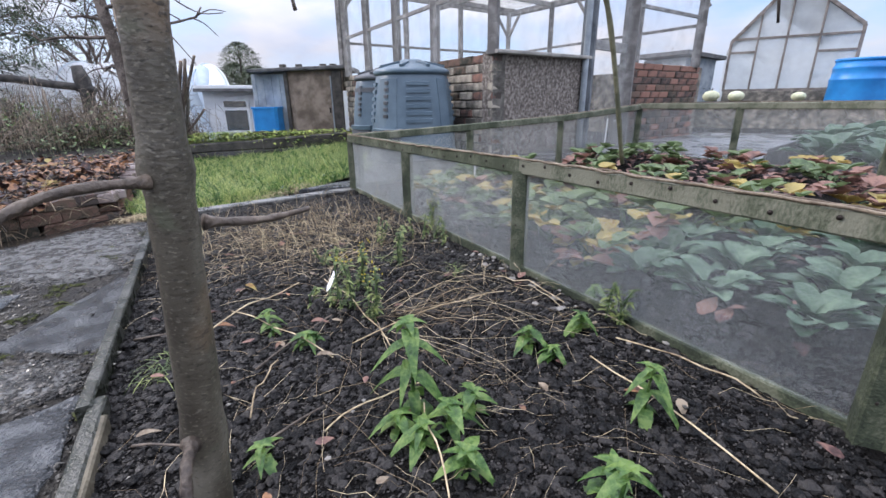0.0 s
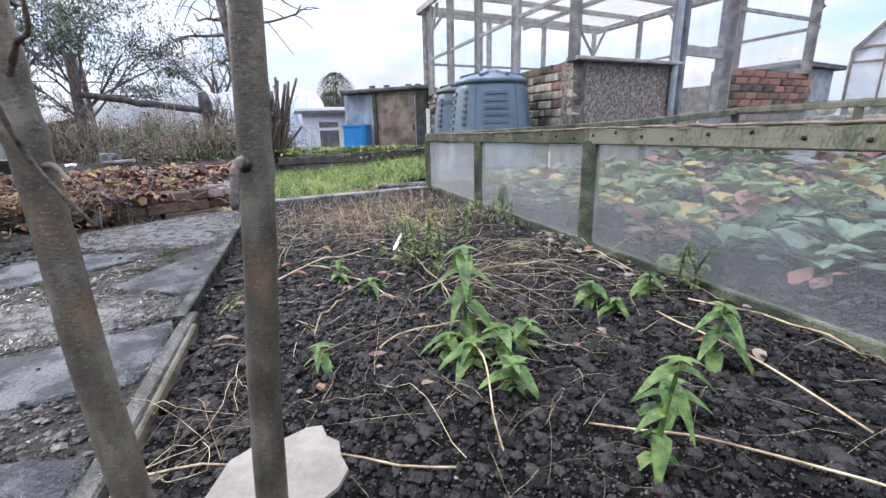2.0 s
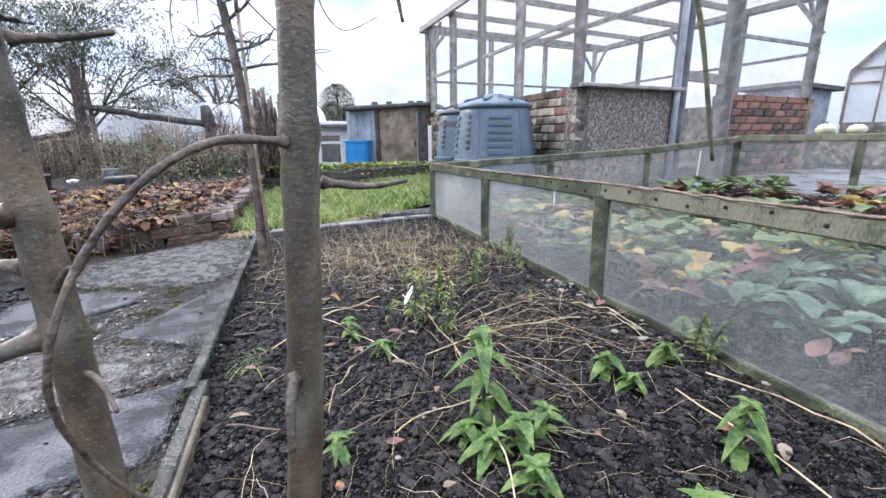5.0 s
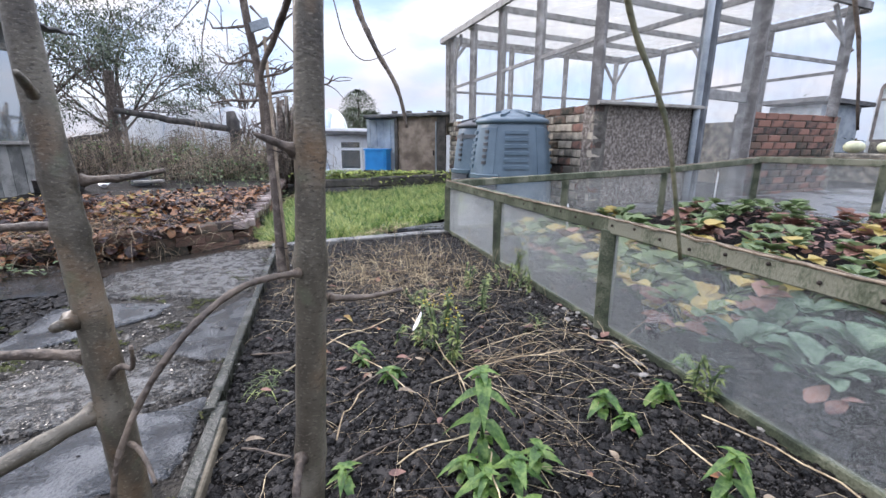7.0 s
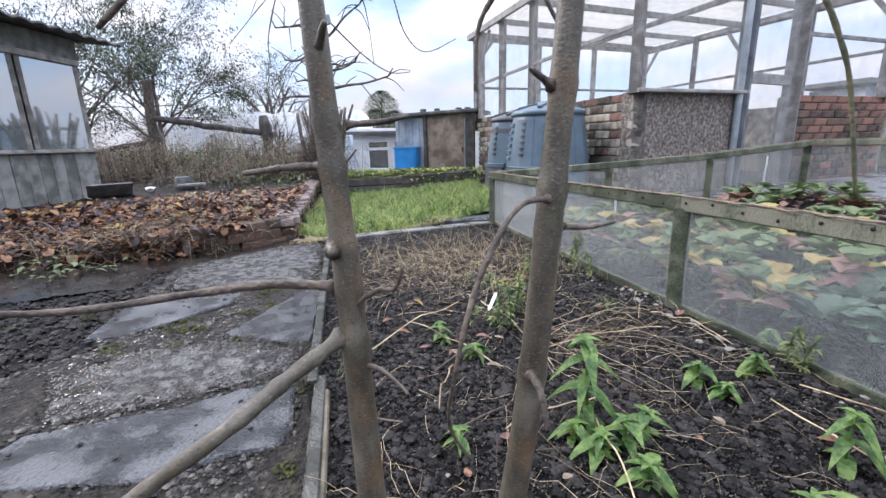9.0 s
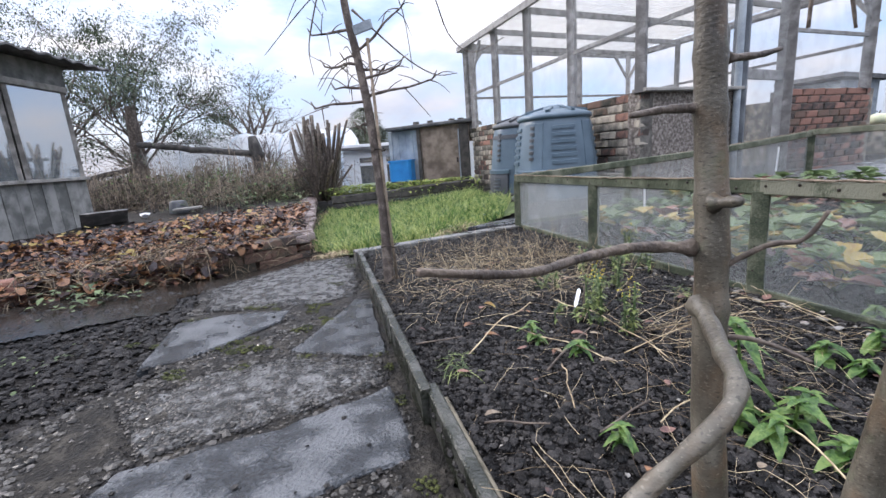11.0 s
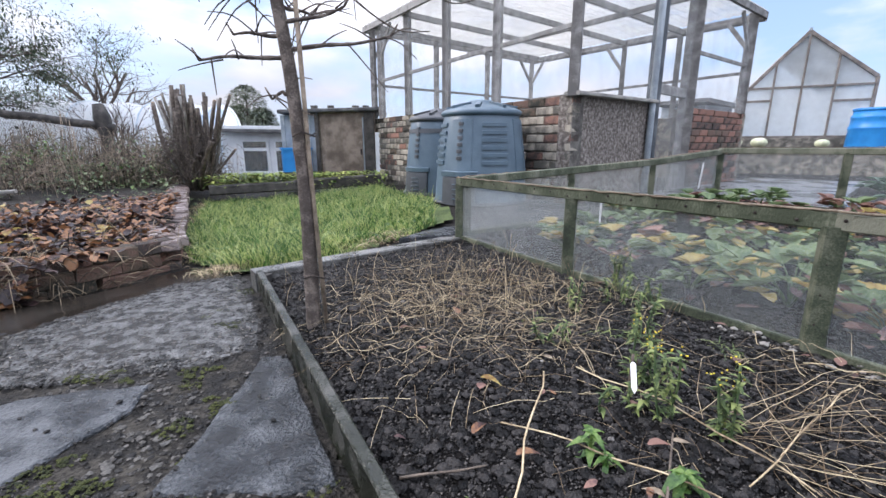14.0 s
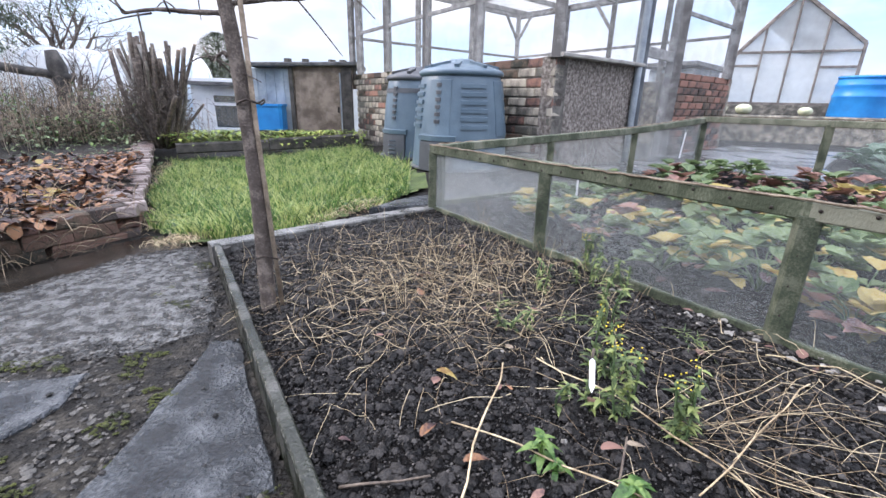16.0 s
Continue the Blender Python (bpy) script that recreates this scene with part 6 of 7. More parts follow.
def cabbage(x, y, r, seed, zf, label="low grey-green leafy plant with broad leaves"):
    rg = random.Random(seed)
    z = zf(x, y)
    w = thing("leafy_plant", (x, y, z), label, "leafy plant", "broad-leaved grey-green plants")
    for k in range(24):
        a = rg.uniform(0, 6.28)
        t = rg.random()
        l = r * rg.uniform(0.5, 0.85)
        ge = Geo()
        ge.disc((x + 0.5 * t * r * math.cos(a), y + 0.5 * t * r * math.sin(a), z + 0.03 + 0.35 * r * rg.random()), (math.cos(a), math.sin(a), 1.9 - 1.4 * t), l, l * 0.7, 0.4, 0.45, 13, wob=0.06)
        part("leaf", ge, LEAFGREY, w)
    return w


for i, (dn, du, r) in enumerate([(0.42, 3.0, 0.17), (0.70, 2.95, 0.18), (0.98, 2.9, 0.17), (0.45, 3.32, 0.18), (0.76, 3.3, 0.19), (1.06, 3.25, 0.18), (0.5, 3.68, 0.18), (0.82, 3.65, 0.19), (1.15, 3.6, 0.18), (0.6, 4.05, 0.18), (0.95, 4.0, 0.18), (1.38, 3.1, 0.17), (1.45, 3.5, 0.18), (1.3, 3.95, 0.18)]):
    p = F0 + FN * dn + FU * du
    cabbage(p.x, p.y, r, 300 + i, straw_z)
ground_leaves = Geo()
for k in range(1800):
    dn, du = rp.uniform(0.2, 4.1), rp.uniform(0.4, 6.0)
    if dn < 2.1 and rp.random() < 0.75:
        continue
    p = F0 + FN * dn + FU * du
    a = rp.uniform(0, 6.28)
    l = rp.uniform(0.05, 0.11)
    ground_leaves.leaf((p.x, p.y, straw_z(p.x, p.y) + rp.uniform(0.01, 0.09)), (math.cos(a), math.sin(a), rp.uniform(-0.1, 0.5)), l, l * 0.75, rp.uniform(-0.2, 0.5), 0.3, steps=3)
ob = part("withered_leaves", ground_leaves, LEAFRED)
tagged(ob, "withered dull red leaves covering the strawberry bed", "withered leaves", kind="stuff")


# ---- lawn ----
lawn_poly = [(-2.75, 3.95), (-2.2, 3.85), (-1.35, 4.6), (-0.85, 5.1), (-0.95, 6.0), (-1.3, 7.2), (-1.8, 8.6), (-2.3, 10.7), (-4.0, 10.1), (-5.6, 9.5), (-5.4, 9.0), (-4.5, 6.7), (-3.45, 4.75)]
lawn = part("lawn", grid_sheet([-6.6 + 0.1 * i for i in range(60)], [3.7 + 0.1 * i for i in range(84)], lambda x, y: ground_z(x, y) + 0.012 + 0.02 * nz(x, y, 3, 2),
            lambda x, y: inside(lawn_poly, x, y)), mat("turf", (0.03, 0.05, 0.012), (0.09, 0.12, 0.03), 3, 0.95, 0.8, 60))
tagged(lawn, "rough green grass patch", "lawn", kind="structure")
rl = random.Random(77)
blades = Geo()
k = 0
while k < 60000:
    x, y = rl.uniform(-6.2, -1.1), rl.uniform(3.8, 11.8)
    if not inside(lawn_poly, x + 0.12 * nz(x, y, 5, 4), y + 0.12 * nz(x, y, 5, 9)):
        continue
    k += 1
    z = ground_z(x, y)
    h = rl.uniform(0.028, 0.11) * max(0.35, 1.15 + 1.0 * nz(x, y, 1.6, 6) + 0.7 * nz(x, y, 5.5, 3)) * (1 if rl.random() < 0.93 else 1.7)
    a = rl.uniform(0, 6.28)
    w = rl.uniform(0.0025, 0.006)
    ca, sa_ = math.cos(a), math.sin(a)
    lean = h * rl.uniform(0.2, 1.5)
    b = rl.uniform(0, 6.28)
    lx, ly = lean * math.cos(b), lean * math.sin(b)
    blades.add([(x - w * ca, y - w * sa_, z), (x + w * ca, y + w * sa_, z), (x + 0.8 * w * ca + lx * 0.4, y + 0.8 * w * sa_ + ly * 0.4, z + h * 0.65), (x - 0.8 * w * ca + lx * 0.4, y - 0.8 * w * sa_ + ly * 0.4, z + h * 0.65), (x + lx, y + ly, z + h)],
               [(0, 1, 2, 3), (3, 2, 4)])
ob = part("grass_blades", blades, LAWN)
tagged(ob, "long uneven green grass", "grass", kind="stuff")
clover = Geo()
for k in range(5200):
    x, y = rl.uniform(-6.2, -1.1), rl.uniform(3.8, 11.8)
    if not inside(lawn_poly, x, y) or nz(x, y, 2.3, 13) < -0.05:
        continue
    a = rl.uniform(0, 6.28)
    l = rl.uniform(0.02, 0.055)
    clover.disc((x, y, ground_z(x, y) + rl.uniform(0.02, 0.09)), (math.cos(a), math.sin(a), rl.uniform(-0.2, 0.6)), l, l * 0.8, 0.3, 0.4, 6)
ob = part("clover", clover, LEAFGREEN)
tagged(ob, "dark green small-leaved weeds in the grass", "weeds", kind="stuff")
edge = Geo()
for k in range(1300):
    t = rl.random()
    a, b = rl.choice((((-3.0, 4.0), (-1.4, 4.6)), ((-3.4, 4.7), (-5.6, 9.2))))
    x, y = a[0] + (b[0] - a[0]) * t + rl.gauss(0, 0.10), a[1] + (b[1] - a[1]) * t + rl.gauss(0, 0.10)
    an = rl.uniform(0, 6.28)
    l = rl.uniform(0.06, 0.16)
    z = ground_z(x, y)
    edge.tube([(x, y, z), (x + 0.4 * l * math.cos(an), y + 0.4 * l * math.sin(an), z + l * 0.35), (x + l * math.cos(an), y + l * math.sin(an), z + l * rl.uniform(0.05, 0.3))], [0.0025, 0.002, 0.001], 3, False)
ob = part("dry_grass", edge, DRYGRASS)
tagged(ob, "straw-coloured dry grass along the lawn's edge", "dry grass", kind="stuff")
log = thing("log_edging", (-4.0, 10.05, 0.05), "dark old timber edging a small raised bed", "timber edging")
part("timber", Geo().beam((-5.55, 9.5, 0.08), (-4.0, 10.05, 0.12), 0.16, 0.2, 0.03), DARKWOOD, log)
part("timber", Geo().beam((-4.0, 10.1, 0.12), (-2.25, 10.75, 0.20), 0.16, 0.24, 0.03), DARKWOOD, log)
lime = Geo()
for k in range(2600):
    t = rl.random()
    if nz(t * 9, 0, 1, 5) < -0.15:
        continue
    x, y = -5.7 + 3.45 * t + rl.gauss(0, 0.1), 9.75 + 1.2 * t + rl.gauss(0.05, 0.2)
    a = rl.uniform(0, 6.28)
    l = rl.uniform(0.06, 0.14)
    lime.leaf((x, y, 0.12 + rl.uniform(0, 0.26)), (math.cos(a), math.sin(a), rl.uniform(0, 0.8)), l, l * 0.6, 0.5, 0.2, steps=2)
ob = part("low_leaves", lime, mat("lime_leaf", (0.10, 0.17, 0.03), (0.34, 0.38, 0.09), 6, 0.85, 0, 60, spread=0.5, island=True))
tagged(ob, "yellow-green leafy plants behind the timber edging", "low plants", kind="stuff")

# ---- bricks of the raised bed ----
rb = random.Random(15)
bm_dark = [brick_mesh(0.31, 0.17, 0.115, BRICKDARK, s) for s in range(3)]
bm_red = [brick_mesh(0.31, 0.17, 0.115, BRICKRED, s + 5) for s in range(3)]
# top course of wet bricks: their sky sheen is put into a paler colour
bm_pale = [brick_mesh(0.31, 0.17, 0.10, mat("wet_sheen_brick", (0.12, 0.085, 0.072), (0.31, 0.255, 0.235), 9, 0.4, 0.6, 60, mid=(0.2, 0.155, 0.14), spread=0.5), s + 9) for s in range(2)]
fa, sa2 = math.degrees(math.atan2(BRF.y, BRF.x)), math.degrees(math.atan2(BRS.y, BRS.x))
for c in range(3):
    for k in range(13):
        p = BRC + BRF * (0.16 + 0.325 * k + (0.14 if c % 2 else 0)) + Vector((-0.8, 0.6, 0)) * 0.08
        z = -0.17 + 0.118 * c - 0.02 * smooth(0, 4, k * 0.3)
        piece("brick", rb.choice(bm_dark * 6 + bm_red), pose(p.x + rb.uniform(-0.012, 0.012), p.y + rb.uniform(-0.012, 0.012), z, rb.uniform(-3, 3), rb.uniform(-3, 3), fa + rb.uniform(-5, 5)), bbed)
    for k in range(22):
        p = BRC + BRS * (0.10 + 0.325 * k + (0.14 if c % 2 else 0)) + Vector((-0.888, -0.46, 0)) * 0.09
        z = -0.17 + 0.118 * c + 0.004 * k
        top = c == 2
        if top:
            for half in (0, 1):
                q = p + BRS * (0.165 * half - 0.08)
                piece("brick", rb.choice(bm_pale), pose(q.x + rb.uniform(-0.03, 0.03), q.y + rb.uniform(-0.03, 0.03), z + rb.uniform(-0.012, 0.01), rb.uniform(-4, 4), rb.uniform(-4, 4), sa2 + 90 + rb.uniform(-8, 8)) @ Matrix.Diagonal((1, 0.92, 1, 1)), bbed)
            continue
        piece("brick", rb.choice(bm_dark + bm_red), pose(p.x + rb.uniform(-0.02, 0.02), p.y + rb.uniform(-0.02, 0.02), z, rb.uniform(-3, 3), rb.uniform(-3, 3), sa2 + rb.uniform(-6, 6) + (90 if top and k % 3 == 0 else 0)), bbed)
litter = Geo()
tangle = Geo()
k = 0
while k < 8500:
    x, y = rb.uniform(-9.5, -3.5), rb.uniform(1.5, 10)
    if not inside(bb_poly, x, y):
        continue
    d = (x - BRC.x) * -0.8 + (y - BRC.y) * 0.6
    if d > 3.2 or (d > 1.9 and rb.random() < 0.6):
        k += 0.3
        continue
    k += 1
    a = rb.uniform(0, 6.28)
    l = rb.uniform(0.045, 0.115)
    litter.disc((x, y, bed_top(x, y) + rb.uniform(0.0, 0.12)), (math.cos(a), math.sin(a), rb.gauss(0, 0.35)), l, l * rb.uniform(0.6, 1.0), rb.uniform(-0.4, 0.6), rb.uniform(-0.4, 0.7), 8, wob=0.10)
gold = Geo()
for cx, cy, n in ((-4.75, 4.2, 16), (-4.3, 4.6, 12), (-5.6, 4.3, 14), (-5.0, 3.5, 12), (-6.4, 3.6, 14), (-4.9, 5.6, 10), (-5.9, 5.4, 14), (-7.0, 4.6, 12)):
    for i in range(n):
        x, y = rb.gauss(cx, 0.16), rb.gauss(cy, 0.16)
        a = rb.uniform(0, 6.28)
        l = rb.uniform(0.06, 0.12)
        if inside(bb_poly, x, y):
            gold.disc((x, y, bed_top(x, y) + rb.uniform(0.08, 0.14)), (math.cos(a), math.sin(a), rb.gauss(0.1, 0.3)), l, l * rb.uniform(0.6, 0.9), rb.uniform(-0.3, 0.5), rb.uniform(-0.2, 0.6), 8, wob=0.08)
ob = part("golden_leaves", gold, LEAFYEL)
tagged(ob, "golden-yellow leaves among red-brown leaf litter", "leaf litter", kind="stuff")
for k in range(1500):
    s = rb.uniform(0.5, 4.4)
    p = BRC + BRF * s + Vector((0.8, -0.6, 0)) * rb.uniform(-0.25, 0.22)
    z = -0.17 + rb.uniform(0.0, 0.34)
    a = rb.uniform(0, 6.28)
    l = rb.uniform(0.07, 0.15)
    if s > 1.1 or z > 0.08:
        litter.disc((p.x, p.y, z), (math.cos(a), math.sin(a), rb.uniform(-0.8, 0.3)), l * 0.8, l * 0.7, rb.uniform(-0.4, 0.6), rb.uniform(-0.3, 0.6), 8, wob=0.10)
ob = part("leaf_litter", litter, LITTER)
tagged(ob, "red-brown and yellow fallen leaves over the raised bed", "leaf litter", kind="stuff")
for k in range(2400):
    s = rb.uniform(0.0, 4.6)
    if s < 0.9 and rb.random() < 0.75:
        continue
    p = BRC + BRF * s + Vector((0.8, -0.6, 0)) * rb.uniform(-0.5, 0.25)
    z = -0.2 + rb.uniform(0.0, 0.42)
    q = Vector((p.x + rb.gauss(0, 0.16), p.y + rb.gauss(0, 0.16), z + rb.gauss(-0.02, 0.10)))
    if q.z < -0.2:
        q.z = -0.19
    tangle.tube(dense([(p.x, p.y, z), Vector((p.x, p.y, z)).lerp(q, 0.5) + Vector((0, 0, 0.05)), q], 2), 0.0032, 3, False)
ob = part("dead_weed_tangle", tangle, mat("dead_weed", (0.06, 0.045, 0.032), (0.30, 0.23, 0.15), 12, 0.85, 0, 60, spread=0.8, island=True))
tagged(ob, "brown tangle of dead weeds hanging over the bricks", "dead weeds", kind="stuff")
green = Geo()
for cx, cy, n, h in ((-6.3, 7.0, 120, 0.4), (-5.5, 7.4, 90, 0.3), (-7.2, 8.6, 140, 0.5), (-4.3, 2.5, 60, 0.15), (-6.7, 9.3, 140, 0.5), (-8.0, 7.6, 110, 0.4), (-3.5, 1.2, 50, 0.06), (-3.2, 0.6, 40, 0.06), (-5.6, 8.4, 80, 0.25)):
    for i in range(n):
        x, y = rb.gauss(cx, 0.22), rb.gauss(cy, 0.22)
        z0 = bed_top(x, y) if inside(bb_poly, x, y) else ground_z(x, y)
        a = rb.uniform(0, 6.28)
        l = rb.uniform(0.05, 0.12) * (0.4 if h < 0.1 else 0.8)
        green.leaf((x, y, z0 + rb.uniform(0.0, h)), (math.cos(a), math.sin(a), rb.uniform(0, 0.7)), l, l * 0.6, 0.5, 0.2, steps=2)
ob = part("green_weeds", green, mat("dull_green_leaf", (0.035, 0.055, 0.022), (0.14, 0.18, 0.08), 6, 0.85, 0, 60, spread=0.5, island=True))
tagged(ob, "low dull green weeds between leaf litter", "weeds", kind="stuff")
pile = thing("brick_stack", (-5.2, 2.15, -0.15), "small stack of loose red bricks by the path", "brick stack")
for k in range(9):
    piece("brick", rb.choice(bm_red), pose(-5.15 - 0.33 * (k % 3) + rb.uniform(-0.03, 0.03), 2.35 - 0.4 * (k % 3) + rb.uniform(-0.03, 0.03), -0.10 + 0.12 * (k // 3), 0, 0, 53 + rb.uniform(-8, 8)), pile)

# ---- rough boundary: posts, beam, stumps, brambles ----
fen = thing("rustic_fence", (-11, 12, 0.0), "rough dark log rail between weathered posts", "fence")
part("rail", Geo().tube(wavy((-13.4, 12.0, 2.02), (-8.9, 12.0, 1.36), 9, 0.025, rb), 0.10, 9), DARKWOOD, fen)
part("post", Geo().tube(wavy((-13.75, 12.1, -0.1), (-13.5, 12.05, 3.25), 5, 0.03, rb), [0.19, 0.17, 0.16, 0.15, 0.15, 0.14], 9), BARKDARK, fen)
part("post", Geo().tube(wavy((-9.05, 12.0, -0.1), (-9.2, 12.0, 1.95), 6, 0.05, rb), [0.2, 0.17, 0.15, 0.15, 0.16, 0.19, 0.12], 9), DARKWOOD, fen)
part("post", Geo().tube(wavy((-11.6, 12.2, -0.1), (-11.5, 12.2, 1.2), 4, 0.03, rb), 0.09, 8), WOODGREY, fen)
part("rail", Geo().tube(wavy((-17.0, 12.3, 0.9), (-13.4, 12.1, 1.35), 6, 0.03, rb), 0.09, 8), DARKWOOD, fen)
mesh_wire = Geo()
for k in range(64):
    for lean in (-1, 1):
        s = k / 63
        xa = -13.3 + 4.2 * s
        for zlo, zhi in ((0.25, 1.9),):
            za = zhi - 0.62 * s
            mesh_wire.tube([(xa, 12.06, zlo), (max(-13.4, min(-8.95, xa + lean * (za - zlo) * 0.55)), 12.06, za)], 0.004, 3, False)
tagged(part("chain_link", mesh_wire, WOODGREY, fen, "grey chain-link wire"), kind="stuff")
bush = thing("pollarded_bush", (-5.95, 9.9, 0.1), "hard-pruned bush of many upright cut stems", "bush")
for k in range(54):
    a = rb.uniform(0, 6.28)
    r0, r1 = rb.uniform(0.03, 0.24), rb.uniform(0.05, 0.92)
    h = rb.choice((rb.uniform(0.7, 1.4), rb.uniform(1.6, 2.25), rb.uniform(1.7, 2.2))) * (1 - 0.10 * r1)
    b = Vector((-6.0 + r0 * math.cos(a), 9.95 + r0 * math.sin(a), bed_top(-6, 9.9) - 0.1))
    t = Vector((-6.02 + r1 * math.cos(a), 9.95 + 0.7 * r1 * math.sin(a), h))
    w = rb.uniform(0.022, 0.05)
    part("cut_stem", Geo().tube(dense([b, b.lerp(t, 0.5) + Vector((rb.gauss(0.03, 0.07) * math.cos(a), rb.gauss(0.03, 0.07) * math.sin(a), 0)), t], 3), [w * 1.2, w * 1.15, w * 1.1, w, w, w, w * 0.9], 7), rb.choice((BARKDARK, BARKDARK, BARK, TWIG, WOODGREY)), bush)
    if k % 4 == 0:
        part("cut_end", Geo().tube([t - Vector((0, 0, 0.004)), t + (t - b).normalized() * 0.012], w * 0.8, 7), CUT, bush, "pale sawn stem end")
tw = Geo()
for k in range(900):
    a = rb.uniform(0, 6.28)
    r = rb.uniform(0.1, 0.6)
    p = Vector((-6.0 + r * math.cos(a), 9.9 + r * math.sin(a), rb.uniform(0.2, 1.2)))
    tw.tube([p, p + Vector((rb.gauss(0, 0.14), rb.gauss(0, 0.14), rb.uniform(0.0, 0.3)))], [0.008, 0.004], 4, False)
tagged(part("twig_tangle", tw, BARKDARK, bush), kind="stuff")

bram = Geo()
bleaf = Geo()
for k in range(7000):
    x, y = rb.uniform(-15, -6.2), rb.gauss(10.4, 1.0)
    if x > -7.2 and y < 9.2:
        continue
    h = rb.uniform(0.25, 1.15) * max(0.3, 0.85 + 1.1 * nz(x, y, 0.8, 2))
    a = rb.uniform(0, 6.28)
    z = 0.05
    bram.tube(dense([(x, y, z), (x + 0.12 * math.cos(a), y + 0.12 * math.sin(a), z + h), (x + 0.45 * math.cos(a), y + 0.45 * math.sin(a), z + h * rb.uniform(0.5, 1.1))], 2), rb.choice((0.003, 0.004, 0.006)), 3, False)
    if k % 3 == 0:
        for i in range(3):
            q = (x + rb.gauss(0, 0.15), y + rb.gauss(0, 0.15), z + rb.uniform(0.1, h))
            l = rb.uniform(0.06, 0.13)
            b = rb.uniform(0, 6.28)
            bleaf.leaf(q, (math.cos(b), math.sin(b), rb.uniform(-0.4, 0.6)), l, l * 0.6, 0.4, 0.2, steps=2)
ob = part("brambles", bram, mat("bramble_stem", (0.055, 0.044, 0.036), (0.30, 0.24, 0.18), 4, 0.95, 0, 40, spread=0.7, island=True))
tagged(ob, "brown dead brambles along the rustic fence", "brambles", kind="stuff")
ob = part("bramble_leaves", bleaf, mat("bramble_leaf", (0.035, 0.03, 0.018), (0.13, 0.10, 0.06), 3, 0.95, 0, 40, spread=0.7, island=True))
tagged(ob, "dull green and brown bramble leaves", "bramble leaves", kind="stuff")
fresh = Geo()
for k in range(80):
    cx, cy, cz = rb.uniform(-12.5, -6.4), rb.gauss(9.6, 0.5), rb.uniform(0.25, 1.0)
    for i in range(22):
        b = rb.uniform(0, 6.28)
        l = rb.uniform(0.05, 0.11)
        fresh.leaf((rb.gauss(cx, 0.18), rb.gauss(cy, 0.18), rb.gauss(cz, 0.10)), (math.cos(b), math.sin(b), rb.uniform(-0.3, 0.6)), l, l * 0.65, 0.4, 0.2, steps=2)
ob = part("bramble_shoots", fresh, LEAFGREEN)
tagged(ob, "green leafy bramble shoots among dead stems", "brambles", kind="stuff")
bucket = thing("bucket", (-8.15, 7.6, 0.2), "grey-blue upturned bucket among weeds", "bucket")
part("body", Geo().lathe([(0.2, 0.0), (0.2, 0.03), (0.16, 0.26), (0.12, 0.28)], 20, (-8.15, 7.6, bed_top(-8.15, 7.6))), BINDARK, bucket)
ob = part("loose_board", Geo().beam((-8.0, 7.3, 0.26), (-7.55, 7.55, 0.28), 0.16, 0.05, 0.01), WOODGREY)
tagged(ob, "grey weathered board resting on the raised bed", "board")
ob = part("leaning_sheet", Geo().beam((-8.62, 6.3, 0.1), (-8.2, 6.0, 0.42), 0.7, 0.03, 0.01), SLATE)
tagged(ob, "grey sheet leaning against the window shed", "sheet")
bag = Geo()
bag.lump((-8.3, 6.9, bed_top(-8.3, 6.9) + 0.06), 0.10, rb, 0.6)
ob = part("plastic_bag", bag, PLASWHITE)
tagged(ob, "crumpled white plastic bag", "bag")


# ---- trees and hedge beyond ----
def grow(ge, p, way, length, r, depth, rg, droop=0.0, tips=None):
    n = 4
    pts, rad = [p.copy()], [r]
    w = way.copy()
    for i in range(n):
        w = (w + Vector((rg.gauss(0, 0.13), rg.gauss(0, 0.13), rg.gauss(0, 0.10) - droop))).normalized()
        pts.append(pts[-1] + w * (length / n))
        rad.append(r * (1 - 0.4 * (i + 1) / n))
    ge.tube(pts, rad, 5 if depth > 1 else 3, False)
    if tips is not None and depth <= 1:
        tips.append((pts[-1], w))
        tips.append((pts[2], w))
    if depth <= 0:
        return
    for k in range(4 if depth > 1 else 5):
        i = rg.randint(1, n)
        v = (w + Vector((rg.gauss(0, 0.65), rg.gauss(0, 0.65), rg.gauss(0.1, 0.45)))).normalized()
        grow(ge, pts[i], v, length * rg.uniform(0.5, 0.8), rad[i] * 0.62, depth - 1, rg, droop, tips)


def bare_tree(x, y, h, seed, label, depth=4, thick=0.02):
    rg = random.Random(seed)
    t = thing("bare_tree", (x, y, 0.0), label, "tree", "bare winter trees in the distance")
    trunk = Geo()
    trunk.tube(wavy((x, y, -0.1), (x, y, h * 0.3), 3, 0.05, rg), [h * thick * 1.3, h * thick * 1.1, h * thick, h * thick * 0.95], 8, False)
    part("trunk", trunk, BARKDARK, t)
    crown = Geo()
    for k in range(5):
        a = k * 1.26 + rg.uniform(-0.3, 0.3)
        grow(crown, Vector((x, y, h * rg.uniform(0.18, 0.3))), Vector((0.55 * math.cos(a), 0.55 * math.sin(a), 0.8)).normalized(), h * 0.33, h * thick * 0.6, depth - 1, rg)
    part("crown", crown, BARKDARK, t)


for i, (x, y, h) in enumerate([(-18.0, 25.0, 8.0), (-22.5, 27.0, 6.0), (-25.0, 27.0, 5.2), (-15.8, 29.0, 4.0), (-30.0, 27.0, 5.4), (-20.0, 33.0, 5.0), (-24.0, 22.0, 4.2), (-34, 24, 6), (-9.6, 13.2, 2.9)]):
    bare_tree(x, y, h, 400 + i, "bare winter tree with fine twiggy crown")


